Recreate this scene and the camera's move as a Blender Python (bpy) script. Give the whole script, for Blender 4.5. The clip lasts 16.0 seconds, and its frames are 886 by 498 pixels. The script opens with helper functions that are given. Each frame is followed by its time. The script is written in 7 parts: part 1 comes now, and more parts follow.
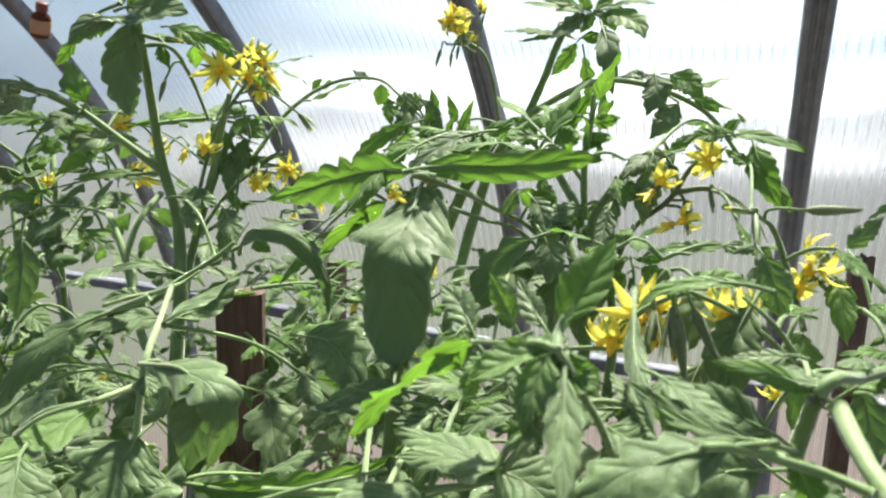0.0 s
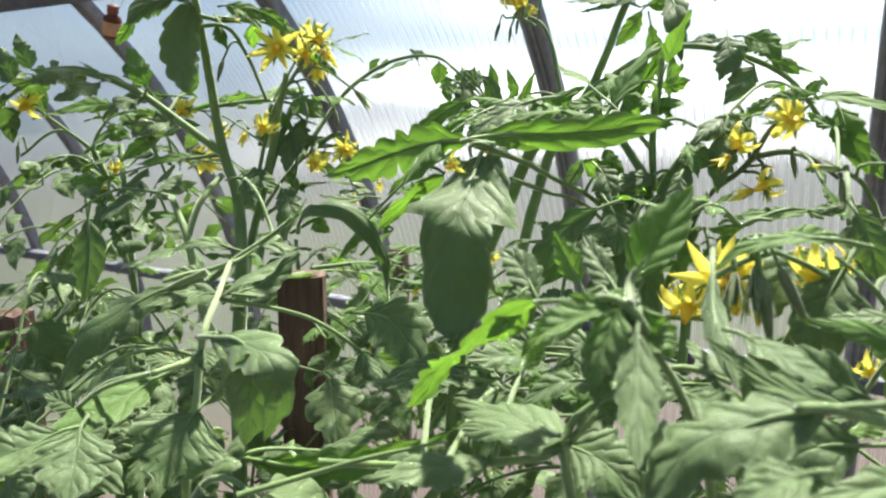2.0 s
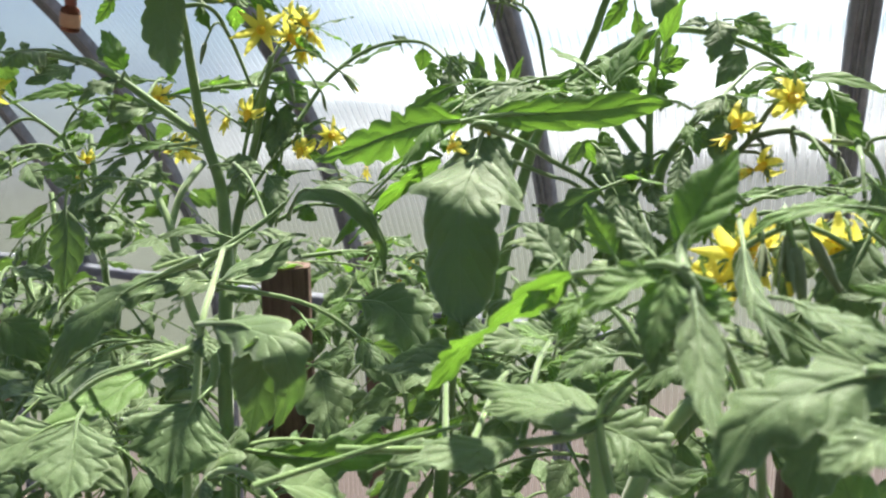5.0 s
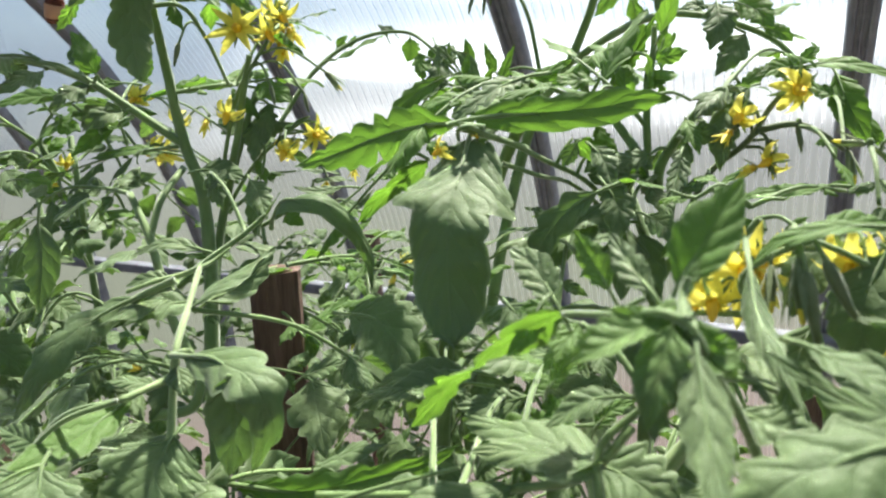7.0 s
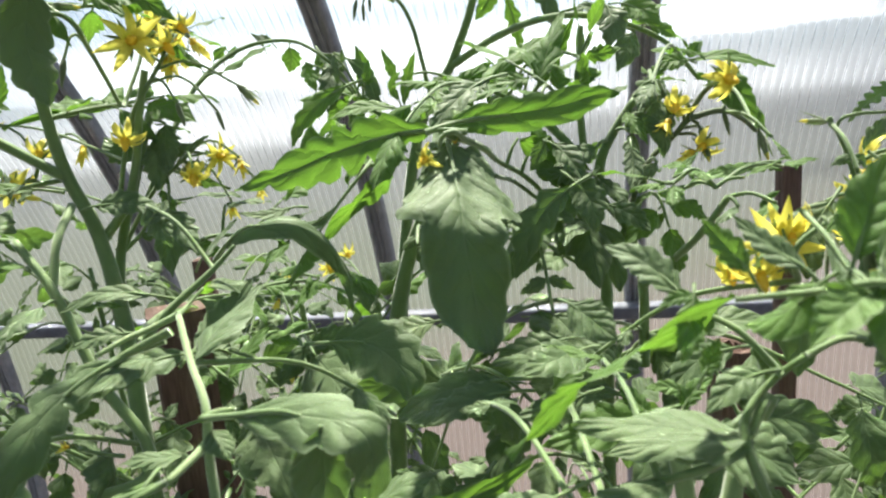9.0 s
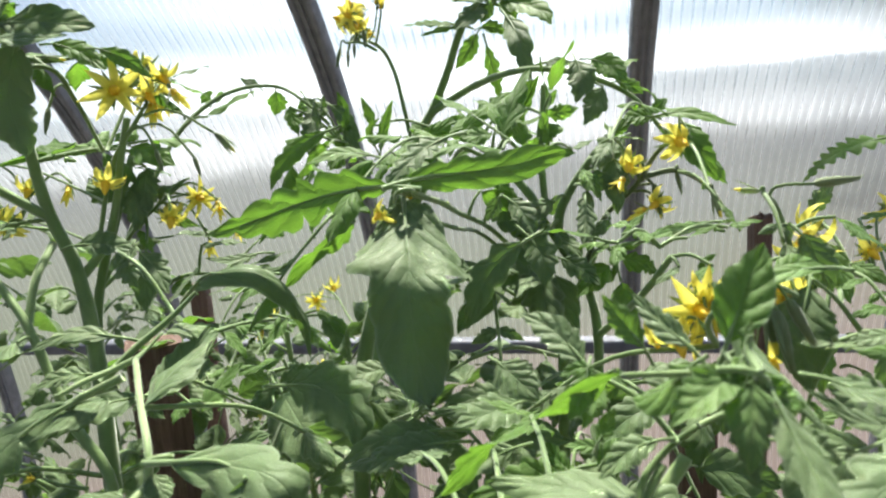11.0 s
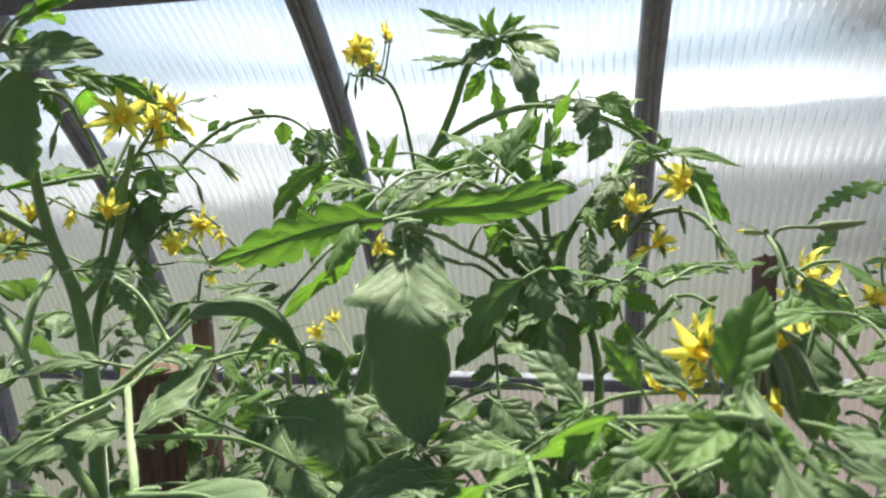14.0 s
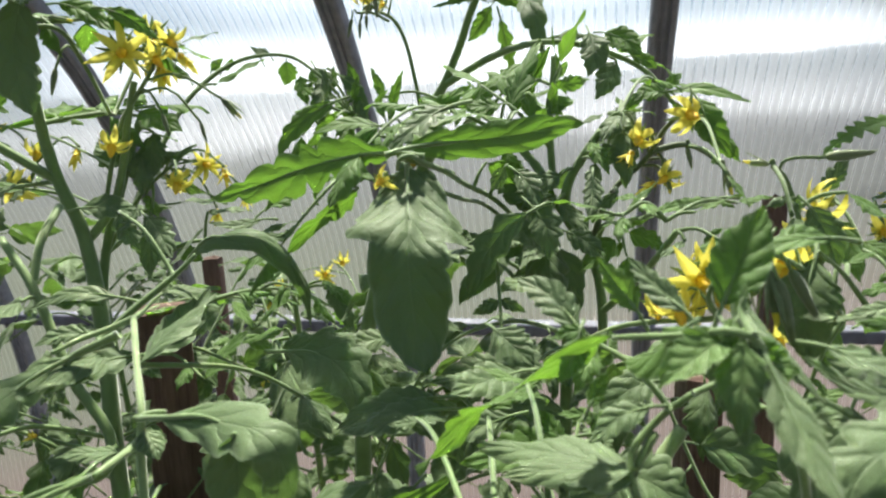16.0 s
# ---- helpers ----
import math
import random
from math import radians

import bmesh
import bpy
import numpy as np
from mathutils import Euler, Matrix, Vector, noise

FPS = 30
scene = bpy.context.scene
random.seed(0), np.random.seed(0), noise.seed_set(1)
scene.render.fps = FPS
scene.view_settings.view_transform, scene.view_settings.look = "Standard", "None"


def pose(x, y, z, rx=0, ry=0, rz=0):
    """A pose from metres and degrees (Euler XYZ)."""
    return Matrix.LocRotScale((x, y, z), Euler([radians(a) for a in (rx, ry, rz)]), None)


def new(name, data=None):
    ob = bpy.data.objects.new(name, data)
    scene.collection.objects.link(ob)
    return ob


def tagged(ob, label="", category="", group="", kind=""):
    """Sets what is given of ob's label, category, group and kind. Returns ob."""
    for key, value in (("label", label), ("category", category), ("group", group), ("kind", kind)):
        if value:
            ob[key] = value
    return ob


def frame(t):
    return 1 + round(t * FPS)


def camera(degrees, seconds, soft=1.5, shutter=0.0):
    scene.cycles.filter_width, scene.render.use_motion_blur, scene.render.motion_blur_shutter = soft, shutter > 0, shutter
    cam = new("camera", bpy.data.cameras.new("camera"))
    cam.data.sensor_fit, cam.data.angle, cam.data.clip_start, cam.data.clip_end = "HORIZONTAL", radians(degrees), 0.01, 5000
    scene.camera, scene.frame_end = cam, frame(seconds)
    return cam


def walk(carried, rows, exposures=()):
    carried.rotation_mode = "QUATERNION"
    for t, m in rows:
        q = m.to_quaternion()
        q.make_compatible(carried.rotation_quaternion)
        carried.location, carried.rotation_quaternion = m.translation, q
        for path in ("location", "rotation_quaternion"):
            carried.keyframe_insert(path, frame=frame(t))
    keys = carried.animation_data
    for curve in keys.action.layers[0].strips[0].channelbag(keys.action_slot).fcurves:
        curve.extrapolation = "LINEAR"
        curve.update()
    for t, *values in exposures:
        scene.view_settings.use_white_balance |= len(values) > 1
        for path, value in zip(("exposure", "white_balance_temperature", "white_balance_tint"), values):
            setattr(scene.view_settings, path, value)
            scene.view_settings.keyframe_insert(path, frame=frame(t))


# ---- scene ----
cam = camera(63.8, 16.0, soft=2.2)
# UNIT: the plants below are laid out in units of this many metres, about the camera's first place
UNIT, EYE, LAID_EYE = 0.68, 1.5, 1.25
METRES, TILT, LEAN, TURN = 0.48 * UNIT, -9.8, -1.6, 26.0
ROWS = [
    (0.0, 0.0, 0.0, 0.0, 0.0, 0.0, -0.0),
    (0.5, 0.0212, -0.0174, -0.0245, 0.87, -0.31, 0.12),
    (1.0, 0.0329, -0.0018, -0.0346, 2.65, -0.57, 0.63),
    (1.5, 0.0029, 0.0201, -0.0279, 4.27, -0.45, 1.64),
    (2.0, 0.0025, 0.0388, -0.0325, 5.05, -0.41, 0.83),
    (2.5, -0.0304, 0.0524, -0.0288, 4.36, -0.19, 2.11),
    (3.0, -0.0356, 0.0783, -0.013, 1.65, -0.32, 3.25),
    (3.5, -0.0403, 0.0706, -0.0325, 0.16, -0.11, 3.08),
    (4.0, -0.0484, 0.0539, -0.0459, 1.04, -0.24, 2.67),
    (6.5, -0.0492, 0.1021, -0.048, 2.54, -1.65, 1.38),
    (7.0, -0.0362, 0.114, -0.0085, 2.21, -2.45, 3.11),
    (7.5, -0.1196, 0.0986, 0.0337, -2.99, -2.99, 5.91),
    (8.0, -0.256, 0.1288, 0.0256, -6.85, -3.45, 8.82),
    (8.5, -0.3096, 0.1832, 0.0227, -15.16, -4.26, 9.29),
    (11.0, -0.2315, 0.1129, 0.052, -14.42, -1.68, 7.56),
    (11.5, -0.2386, 0.1224, 0.0837, -13.24, -0.64, 6.49),
    (12.0, -0.2202, 0.1081, 0.0761, -12.58, -0.0, 6.71),
    (12.5, -0.2659, 0.1426, 0.0721, -12.38, -0.03, 6.11),
    (13.0, -0.2647, 0.1463, 0.0715, -12.07, 0.31, 5.5),
    (13.5, -0.2312, 0.1309, 0.058, -12.95, 0.45, 6.19),
    (14.0, -0.2227, 0.1179, 0.0531, -13.98, 1.01, 6.11),
    (14.5, -0.2171, 0.1165, 0.0546, -14.69, 1.39, 6.62),
    (15.0, -0.2167, 0.1245, 0.0548, -14.94, 1.56, 6.31),
    (15.5, -0.2133, 0.1227, 0.0475, -14.07, 0.02, 6.16),
    (16.0, -0.2127, 0.1175, 0.0276, -13.03, -2.77, 6.26),
]
walk(cam, [(t, pose(0, 0, EYE, TILT, LEAN, TURN) @ pose(METRES * x, METRES * y, METRES * z, 90 + pitch, roll, yaw)) for t, x, y, z, yaw, pitch, roll in ROWS],
     exposures=[(0.0, 1.39), (8.5, 1.33), (11.0, 1.32), (14.5, 1.15), (16.0, 1.08)])

# focus on the hanging leaf; the shoot close by is a little soft
cam.data.dof.use_dof = True
cam.data.dof.focus_distance, cam.data.dof.aperture_fstop = 0.42, 20.0

# ---- daylight ----
SUN_FROM = Vector((-0.07, 0.47, 0.87)).normalized()
SKY, SHEET_GLARE = 0.051, 1.6
world = bpy.data.worlds.new("sky")
scene.world = world
world.use_nodes = True
wn, wl = world.node_tree.nodes, world.node_tree.links
sky = wn.new("ShaderNodeTexSky")
sky.sky_type = "NISHITA"
sky.sun_disc = False
sky.sun_elevation = math.asin(SUN_FROM.z)
sky.sun_rotation = math.atan2(SUN_FROM.x, SUN_FROM.y)
sky.dust_density = 0.3
# thin bright cloud all round; the low white band stands in for sheet glare
co = wn.new("ShaderNodeTexCoord")
sx = wn.new("ShaderNodeSeparateXYZ")
wl.new(co.outputs["Generated"], sx.inputs[0])


def world_math(op, a, b):
    k = wn.new("ShaderNodeMath")
    k.operation = op
    for i, v in enumerate((a, b)):
        if isinstance(v, (int, float)):
            k.inputs[i].default_value = v
        else:
            wl.new(v, k.inputs[i])
    return k.outputs[0]


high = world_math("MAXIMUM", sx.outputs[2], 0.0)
band_edge = wn.new("ShaderNodeMapRange")
band_edge.interpolation_type = "SMOOTHSTEP"
band_edge.inputs[1].default_value, band_edge.inputs[2].default_value = 0.05, 0.108
band_edge.inputs[3].default_value, band_edge.inputs[4].default_value = 1.0, 0.04
wl.new(high, band_edge.inputs[0])
glare_band = band_edge.outputs[0]
cloud = wn.new("ShaderNodeTexNoise")
cloud.inputs["Scale"].default_value, cloud.inputs["Detail"].default_value = 2.6, 6.0
squash = wn.new("ShaderNodeMapping")
squash.inputs["Scale"].default_value = (1, 1, 3.5)
wl.new(co.outputs["Generated"], squash.inputs[0])
wl.new(squash.outputs[0], cloud.inputs["Vector"])
cover = wn.new("ShaderNodeMapRange")
cover.inputs[1].default_value, cover.inputs[2].default_value, cover.inputs[4].default_value = 0.60, 0.85, 0.30
wl.new(cloud.outputs["Fac"], cover.inputs[0])
# the sun's side, where the glow imitates sunlight scattered in the sheet
glow_dot = wn.new("ShaderNodeVectorMath")
glow_dot.operation = "DOT_PRODUCT"
wl.new(co.outputs["Generated"], glow_dot.inputs[0])
glow_dot.inputs[1].default_value = Vector((SUN_FROM.x, SUN_FROM.y, 0)).normalized()
glow = wn.new("ShaderNodeMapRange")
glow.interpolation_type = "SMOOTHSTEP"
glow.inputs[1].default_value, glow.inputs[2].default_value = 0.77, 0.95
wl.new(glow_dot.outputs["Value"], glow.inputs[0])
white = world_math("MINIMUM", world_math("ADD", glare_band, cover.outputs[0]), 1.0)
dim = wn.new("ShaderNodeVectorMath")
dim.operation = "SCALE"
dim.inputs[3].default_value = SKY
wl.new(sky.outputs[0], dim.inputs[0])
blend = wn.new("ShaderNodeMix")
blend.data_type = "RGBA"
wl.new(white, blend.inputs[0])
wl.new(dim.outputs[0], blend.inputs[6])
tone = wn.new("ShaderNodeMix")
tone.data_type = "RGBA"
wl.new(glow.outputs[0], tone.inputs[0])
tone.inputs[6].default_value = (0.10, 0.135, 0.205, 1)
tone.inputs[7].default_value = (SHEET_GLARE, SHEET_GLARE, SHEET_GLARE, 1)
# brighter unseen sky behind the camera, added to lift the shadows
behind = wn.new("ShaderNodeMapRange")
behind.interpolation_type = "SMOOTHSTEP"
behind.inputs[1].default_value, behind.inputs[2].default_value, behind.inputs[3].default_value, behind.inputs[4].default_value = -0.1, 0.3, 1.0, 0.0
wl.new(glow_dot.outputs["Value"], behind.inputs[0])
all_round = wn.new("ShaderNodeMix")
all_round.data_type = "RGBA"
wl.new(behind.outputs[0], all_round.inputs[0])
wl.new(tone.outputs[2], all_round.inputs[6])
all_round.inputs[7].default_value = (0.50, 0.54, 0.58, 1)
wl.new(all_round.outputs[2], blend.inputs[7])
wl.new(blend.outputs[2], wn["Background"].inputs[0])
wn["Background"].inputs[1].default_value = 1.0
sun = new("sun", bpy.data.lights.new("sun", "SUN"))
sun.data.energy, sun.data.angle, sun.data.color = 4.4, radians(2.0), (1.0, 0.97, 0.84)
sun.rotation_mode = "QUATERNION"
sun.rotation_quaternion = SUN_FROM.to_track_quat("Z", "Y")
sun.location = (0, 4, 6)


# ---- materials ----
def material(name):
    m = bpy.data.materials.new(name)
    m.use_nodes = True
    m.node_tree.nodes.clear()
    return m, m.node_tree.nodes, m.node_tree.links


def math_node(n, l, op, a, b=None, c=None):
    k = n.new("ShaderNodeMath")
    k.operation = op
    for i, v in enumerate((a, b, c)):
        if v is None:
            continue
        if isinstance(v, (int, float)):
            k.inputs[i].default_value = v
        else:
            l.new(v, k.inputs[i])
    return k.outputs[0]


def mix_color(n, l, f, a, b, blend="MIX"):
    k = n.new("ShaderNodeMix")
    k.data_type, k.blend_type = "RGBA", blend
    for i, v in ((0, f), (6, a), (7, b)):
        if isinstance(v, (int, float)):
            k.inputs[i].default_value = v
        elif isinstance(v, tuple):
            k.inputs[i].default_value = (*v, 1)
        else:
            l.new(v, k.inputs[i])
    return k.outputs[2]


def noise_tex(n, l, vec, scale, detail=3.0, rough=0.55):
    k = n.new("ShaderNodeTexNoise")
    k.inputs["Scale"].default_value, k.inputs["Detail"].default_value, k.inputs["Roughness"].default_value = scale, detail, rough
    if vec is not None:
        l.new(vec, k.inputs["Vector"])
    return k.outputs["Fac"]


def remap(n, l, v, a, b, c=0.0, d=1.0):
    k = n.new("ShaderNodeMapRange")
    l.new(v, k.inputs[0])
    for i, x in enumerate((a, b, c, d)):
        k.inputs[1 + i].default_value = x
    return k.outputs[0]


def bump(n, l, height, strength, dist):
    k = n.new("ShaderNodeBump")
    k.inputs["Strength"].default_value, k.inputs["Distance"].default_value = strength, dist
    l.new(height, k.inputs["Height"])
    return k.outputs[0]


def leaf_material(name, dark, light, through_col, part_through):
    """Hairy green blade with sunken veins; lets light through."""
    m, n, l = material(name)
    uv = n.new("ShaderNodeUVMap").outputs[0]
    sep = n.new("ShaderNodeSeparateXYZ")
    l.new(uv, sep.inputs[0])
    v = math_node(n, l, "ABSOLUTE", math_node(n, l, "MULTIPLY_ADD", sep.outputs[0], 2.0, -1.0))
    wander = noise_tex(n, l, uv, 7.0, 2.0)
    u = math_node(n, l, "MULTIPLY_ADD", wander, 0.075, sep.outputs[1])
    mid = remap(n, l, v, 0.01, 0.05, 1.0, 0.0)
    ph = math_node(n, l, "FRACT", math_node(n, l, "MULTIPLY", math_node(n, l, "MULTIPLY_ADD", v, -0.26, u), 5.0))
    lat = remap(n, l, math_node(n, l, "ABSOLUTE", math_node(n, l, "SUBTRACT", ph, 0.5)), 0.01, 0.065, 1.0, 0.0)
    pillow = math_node(n, l, "MULTIPLY", math_node(n, l, "ABSOLUTE", math_node(n, l, "SINE", math_node(n, l, "MULTIPLY", math_node(n, l, "ADD", ph, 0.5), math.pi))), remap(n, l, v, 0.0, 0.35))
    vein = math_node(n, l, "MAXIMUM", mid, math_node(n, l, "MULTIPLY", lat, remap(n, l, v, 0.2, 0.9, 0.6, 0.1)))
    geo = n.new("ShaderNodeNewGeometry")
    info = n.new("ShaderNodeObjectInfo")
    pos = geo.outputs["Position"]
    big = noise_tex(n, l, pos, 51.0, 2.0)
    fine = noise_tex(n, l, pos, 620.0, 3.0)
    tone = math_node(n, l, "MULTIPLY_ADD", info.outputs["Random"], 0.5, math_node(n, l, "MULTIPLY", big, 0.6))
    col = mix_color(n, l, remap(n, l, tone, 0.15, 0.85), dark, light)
    col = mix_color(n, l, math_node(n, l, "MULTIPLY", fine, 0.28), col, light)
    col = mix_color(n, l, math_node(n, l, "MULTIPLY", vein, 0.32), col, (0.20, 0.29, 0.13))
    # edge lightened in the colour, as where its hairs catch the light
    rim = remap(n, l, v, 0.90, 0.98, 0.0, 0.75)
    col = mix_color(n, l, rim, col, (0.27, 0.35, 0.20))
    spots = remap(n, l, noise_tex(n, l, pos, 190.0, 2.0), 0.70, 0.78)
    col = mix_color(n, l, math_node(n, l, "MULTIPLY", spots, 0.25), col, (0.28, 0.30, 0.16))
    height = math_node(n, l, "ADD", math_node(n, l, "MULTIPLY_ADD", vein, -0.30, math_node(n, l, "MULTIPLY", pillow, 0.75)), math_node(n, l, "ADD", math_node(n, l, "MULTIPLY", fine, 0.32), math_node(n, l, "MULTIPLY", noise_tex(n, l, pos, 220.0, 2.0), 0.5)))
    nor = bump(n, l, height, 0.6, 0.0010)
    bsdf = n.new("ShaderNodeBsdfPrincipled")
    l.new(col, bsdf.inputs["Base Color"])
    bsdf.inputs["Roughness"].default_value = 0.58
    bsdf.inputs["Specular IOR Level"].default_value = 0.28
    bsdf.inputs["Sheen Weight"].default_value = 0.18
    bsdf.inputs["Sheen Roughness"].default_value = 0.4
    l.new(nor, bsdf.inputs["Normal"])
    tr = n.new("ShaderNodeBsdfTranslucent")
    tcol = mix_color(n, l, math_node(n, l, "MULTIPLY_ADD", vein, 0.45, remap(n, l, big, 0.35, 0.7, 0.0, 0.4)), through_col, tuple(0.5 * c for c in through_col))
    l.new(tcol, tr.inputs[0])
    l.new(nor, tr.inputs[1])
    mx = n.new("ShaderNodeMixShader")
    mx.inputs[0].default_value = part_through
    l.new(bsdf.outputs[0], mx.inputs[1])
    l.new(tr.outputs[0], mx.inputs[2])
    out = n.new("ShaderNodeOutputMaterial")
    l.new(mx.outputs[0], out.inputs[0])
    return m


def soft_material(name, a, b, scale, rough=0.6, through_col=None, part_through=0.0, bump_mm=0.6, spec=0.3, sheen=0.0):
    """Plain grown or sawn surface in two tones, with grain."""
    m, n, l = material(name)
    pos = n.new("ShaderNodeNewGeometry").outputs["Position"]
    info = n.new("ShaderNodeObjectInfo")
    f = math_node(n, l, "MULTIPLY_ADD", info.outputs["Random"], 0.3, math_node(n, l, "MULTIPLY", noise_tex(n, l, pos, scale, 4.0), 0.85))
    col = mix_color(n, l, remap(n, l, f, 0.25, 0.8), a, b)
    nor = bump(n, l, noise_tex(n, l, pos, scale * 4, 3.0), 0.6, bump_mm / 1000)
    bsdf = n.new("ShaderNodeBsdfPrincipled")
    l.new(col, bsdf.inputs["Base Color"])
    l.new(nor, bsdf.inputs["Normal"])
    bsdf.inputs["Roughness"].default_value = rough
    bsdf.inputs["Specular IOR Level"].default_value = spec
    bsdf.inputs["Sheen Weight"].default_value = sheen
    last = bsdf.outputs[0]
    if through_col:
        tr = n.new("ShaderNodeBsdfTranslucent")
        tr.inputs[0].default_value = (*through_col, 1)
        mx = n.new("ShaderNodeMixShader")
        mx.inputs[0].default_value = part_through
        l.new(last, mx.inputs[1])
        l.new(tr.outputs[0], mx.inputs[2])
        last = mx.outputs[0]
    out = n.new("ShaderNodeOutputMaterial")
    l.new(last, out.inputs[0])
    return m


def wood_material(name, a, b):
    m, n, l = material(name)
    co = n.new("ShaderNodeTexCoord").outputs["Object"]
    mp = n.new("ShaderNodeMapping")
    mp.inputs["Scale"].default_value = (60, 60, 5)
    l.new(co, mp.inputs[0])
    grain = noise_tex(n, l, mp.outputs[0], 3.0, 6.0, 0.65)
    blot = noise_tex(n, l, co, 14.0, 3.0)
    col = mix_color(n, l, remap(n, l, grain, 0.3, 0.7), a, b)
    col = mix_color(n, l, remap(n, l, blot, 0.45, 0.75, 0.0, 0.5), col, (0.035, 0.018, 0.014))
    bsdf = n.new("ShaderNodeBsdfPrincipled")
    l.new(col, bsdf.inputs["Base Color"])
    bsdf.inputs["Roughness"].default_value = 0.8
    l.new(bump(n, l, grain, 0.8, 0.002), bsdf.inputs["Normal"])
    out = n.new("ShaderNodeOutputMaterial")
    l.new(bsdf.outputs[0], out.inputs[0])
    return m


def metal_material(name, col, rough, metal):
    m, n, l = material(name)
    pos = n.new("ShaderNodeNewGeometry").outputs["Position"]
    spang = noise_tex(n, l, pos, 55.0, 4.0)
    bsdf = n.new("ShaderNodeBsdfPrincipled")
    l.new(mix_color(n, l, remap(n, l, spang, 0.35, 0.7), tuple(c * 0.72 for c in col), col), bsdf.inputs["Base Color"])
    l.new(remap(n, l, noise_tex(n, l, pos, 20.0), 0.3, 0.7, rough - 0.08, rough + 0.12), bsdf.inputs["Roughness"])
    bsdf.inputs["Metallic"].default_value = metal
    l.new(bump(n, l, spang, 0.2, 0.0006), bsdf.inputs["Normal"])
    out = n.new("ShaderNodeOutputMaterial")
    l.new(bsdf.outputs[0], out.inputs[0])
    return m


def sheet_material():
    """Twin-wall polycarbonate: clear skins over narrow upright channels that scatter the light."""
    m, n, l = material("polycarbonate")
    pos = n.new("ShaderNodeNewGeometry").outputs["Position"]
    sep = n.new("ShaderNodeSeparateXYZ")
    l.new(pos, sep.inputs[0])
    wob = math_node(n, l, "MULTIPLY", noise_tex(n, l, pos, 2.2, 2.0), 0.006)
    ph = math_node(n, l, "FRACT", math_node(n, l, "DIVIDE", math_node(n, l, "ADD", sep.outputs[0], wob), 0.0155))
    web = remap(n, l, math_node(n, l, "ABSOLUTE", math_node(n, l, "SUBTRACT", ph, 0.5)), 0.12, 0.30, 1.0, 0.0)
    stretch = n.new("ShaderNodeMapping")
    stretch.inputs["Scale"].default_value = (1.0, 0.25, 0.25)
    l.new(pos, stretch.inputs[0])
    cloudy = noise_tex(n, l, stretch.outputs[0], 5.0, 4.0)
    dirt = remap(n, l, cloudy, 0.35, 0.75)
    clear = n.new("ShaderNodeBsdfTransparent")
    clear.inputs[0].default_value = (0.90, 0.92, 0.93, 1)
    milk = n.new("ShaderNodeBsdfTranslucent")
    milk.inputs[0].default_value = (0.80, 0.82, 0.85, 1)
    gloss = n.new("ShaderNodeBsdfGlossy")
    gloss.inputs["Roughness"].default_value = 0.18
    gloss.inputs[0].default_value = (0.8, 0.82, 0.85, 1)
    l.new(bump(n, l, web, 0.5, 0.002), gloss.inputs["Normal"])
    haze = math_node(n, l, "ADD", math_node(n, l, "MULTIPLY", web, WEB_HAZE), math_node(n, l, "MULTIPLY_ADD", dirt, 0.012, BASE_HAZE))
    smear = n.new("ShaderNodeBsdfRefraction")
    smear.inputs[0].default_value = (0.92, 0.93, 0.95, 1)
    smear.inputs["IOR"].default_value = 1.12
    l.new(remap(n, l, web, 0.0, 1.0, 0.42, 0.22), smear.inputs["Roughness"])
    a0 = n.new("ShaderNodeMixShader")
    l.new(math_node(n, l, "MULTIPLY_ADD", math_node(n, l, "MULTIPLY", web, remap(n, l, noise_tex(n, l, stretch.outputs[0], 3.0, 2.0), 0.35, 0.65, 0.3, 1.0)), 0.23, 0.45), a0.inputs[0])
    l.new(clear.outputs[0], a0.inputs[1])
    l.new(smear.outputs[0], a0.inputs[2])
    a = n.new("ShaderNodeMixShader")
    l.new(haze, a.inputs[0])
    l.new(a0.outputs[0], a.inputs[1])
    l.new(milk.outputs[0], a.inputs[2])
    b = n.new("ShaderNodeMixShader")
    b.inputs[0].default_value = 0.035
    l.new(a.outputs[0], b.inputs[1])
    l.new(gloss.outputs[0], b.inputs[2])
    out = n.new("ShaderNodeOutputMaterial")
    l.new(b.outputs[0], out.inputs[0])
    return m


WEB_HAZE, BASE_HAZE = 0.015, 0.010
LEAF = leaf_material("tomato_leaf", (0.096, 0.158, 0.066), (0.144, 0.206, 0.095), (0.13, 0.25, 0.035), 0.33)
YOUNG = leaf_material("young_tomato_leaf", (0.095, 0.185, 0.050), (0.146, 0.260, 0.066), (0.16, 0.33, 0.03), 0.46)
TENDER = leaf_material("tender_tomato_leaf", (0.130, 0.235, 0.065), (0.200, 0.320, 0.110), (0.19, 0.36, 0.04), 0.5)
STEM = soft_material("tomato_stem", (0.10, 0.175, 0.050), (0.19, 0.29, 0.095), 60, 0.55, (0.3, 0.5, 0.08), 0.12, 0.5, 0.3, 0.5)
DARK_STEM = soft_material("old_tomato_stem", (0.06, 0.085, 0.035), (0.12, 0.17, 0.06), 70, 0.6, None, 0.0, 0.5, 0.3, 0.4)
PALE_STEM = soft_material("pale_tomato_stem", (0.18, 0.27, 0.10), (0.28, 0.38, 0.16), 60, 0.55, (0.4, 0.6, 0.15), 0.12, 0.5, 0.3, 0.5)
PETAL = soft_material("yellow_petal", (0.86, 0.72, 0.05), (0.91, 0.82, 0.16), 90, 0.5, (0.92, 0.84, 0.16), 0.4, 0.3, 0.3, 0.1)
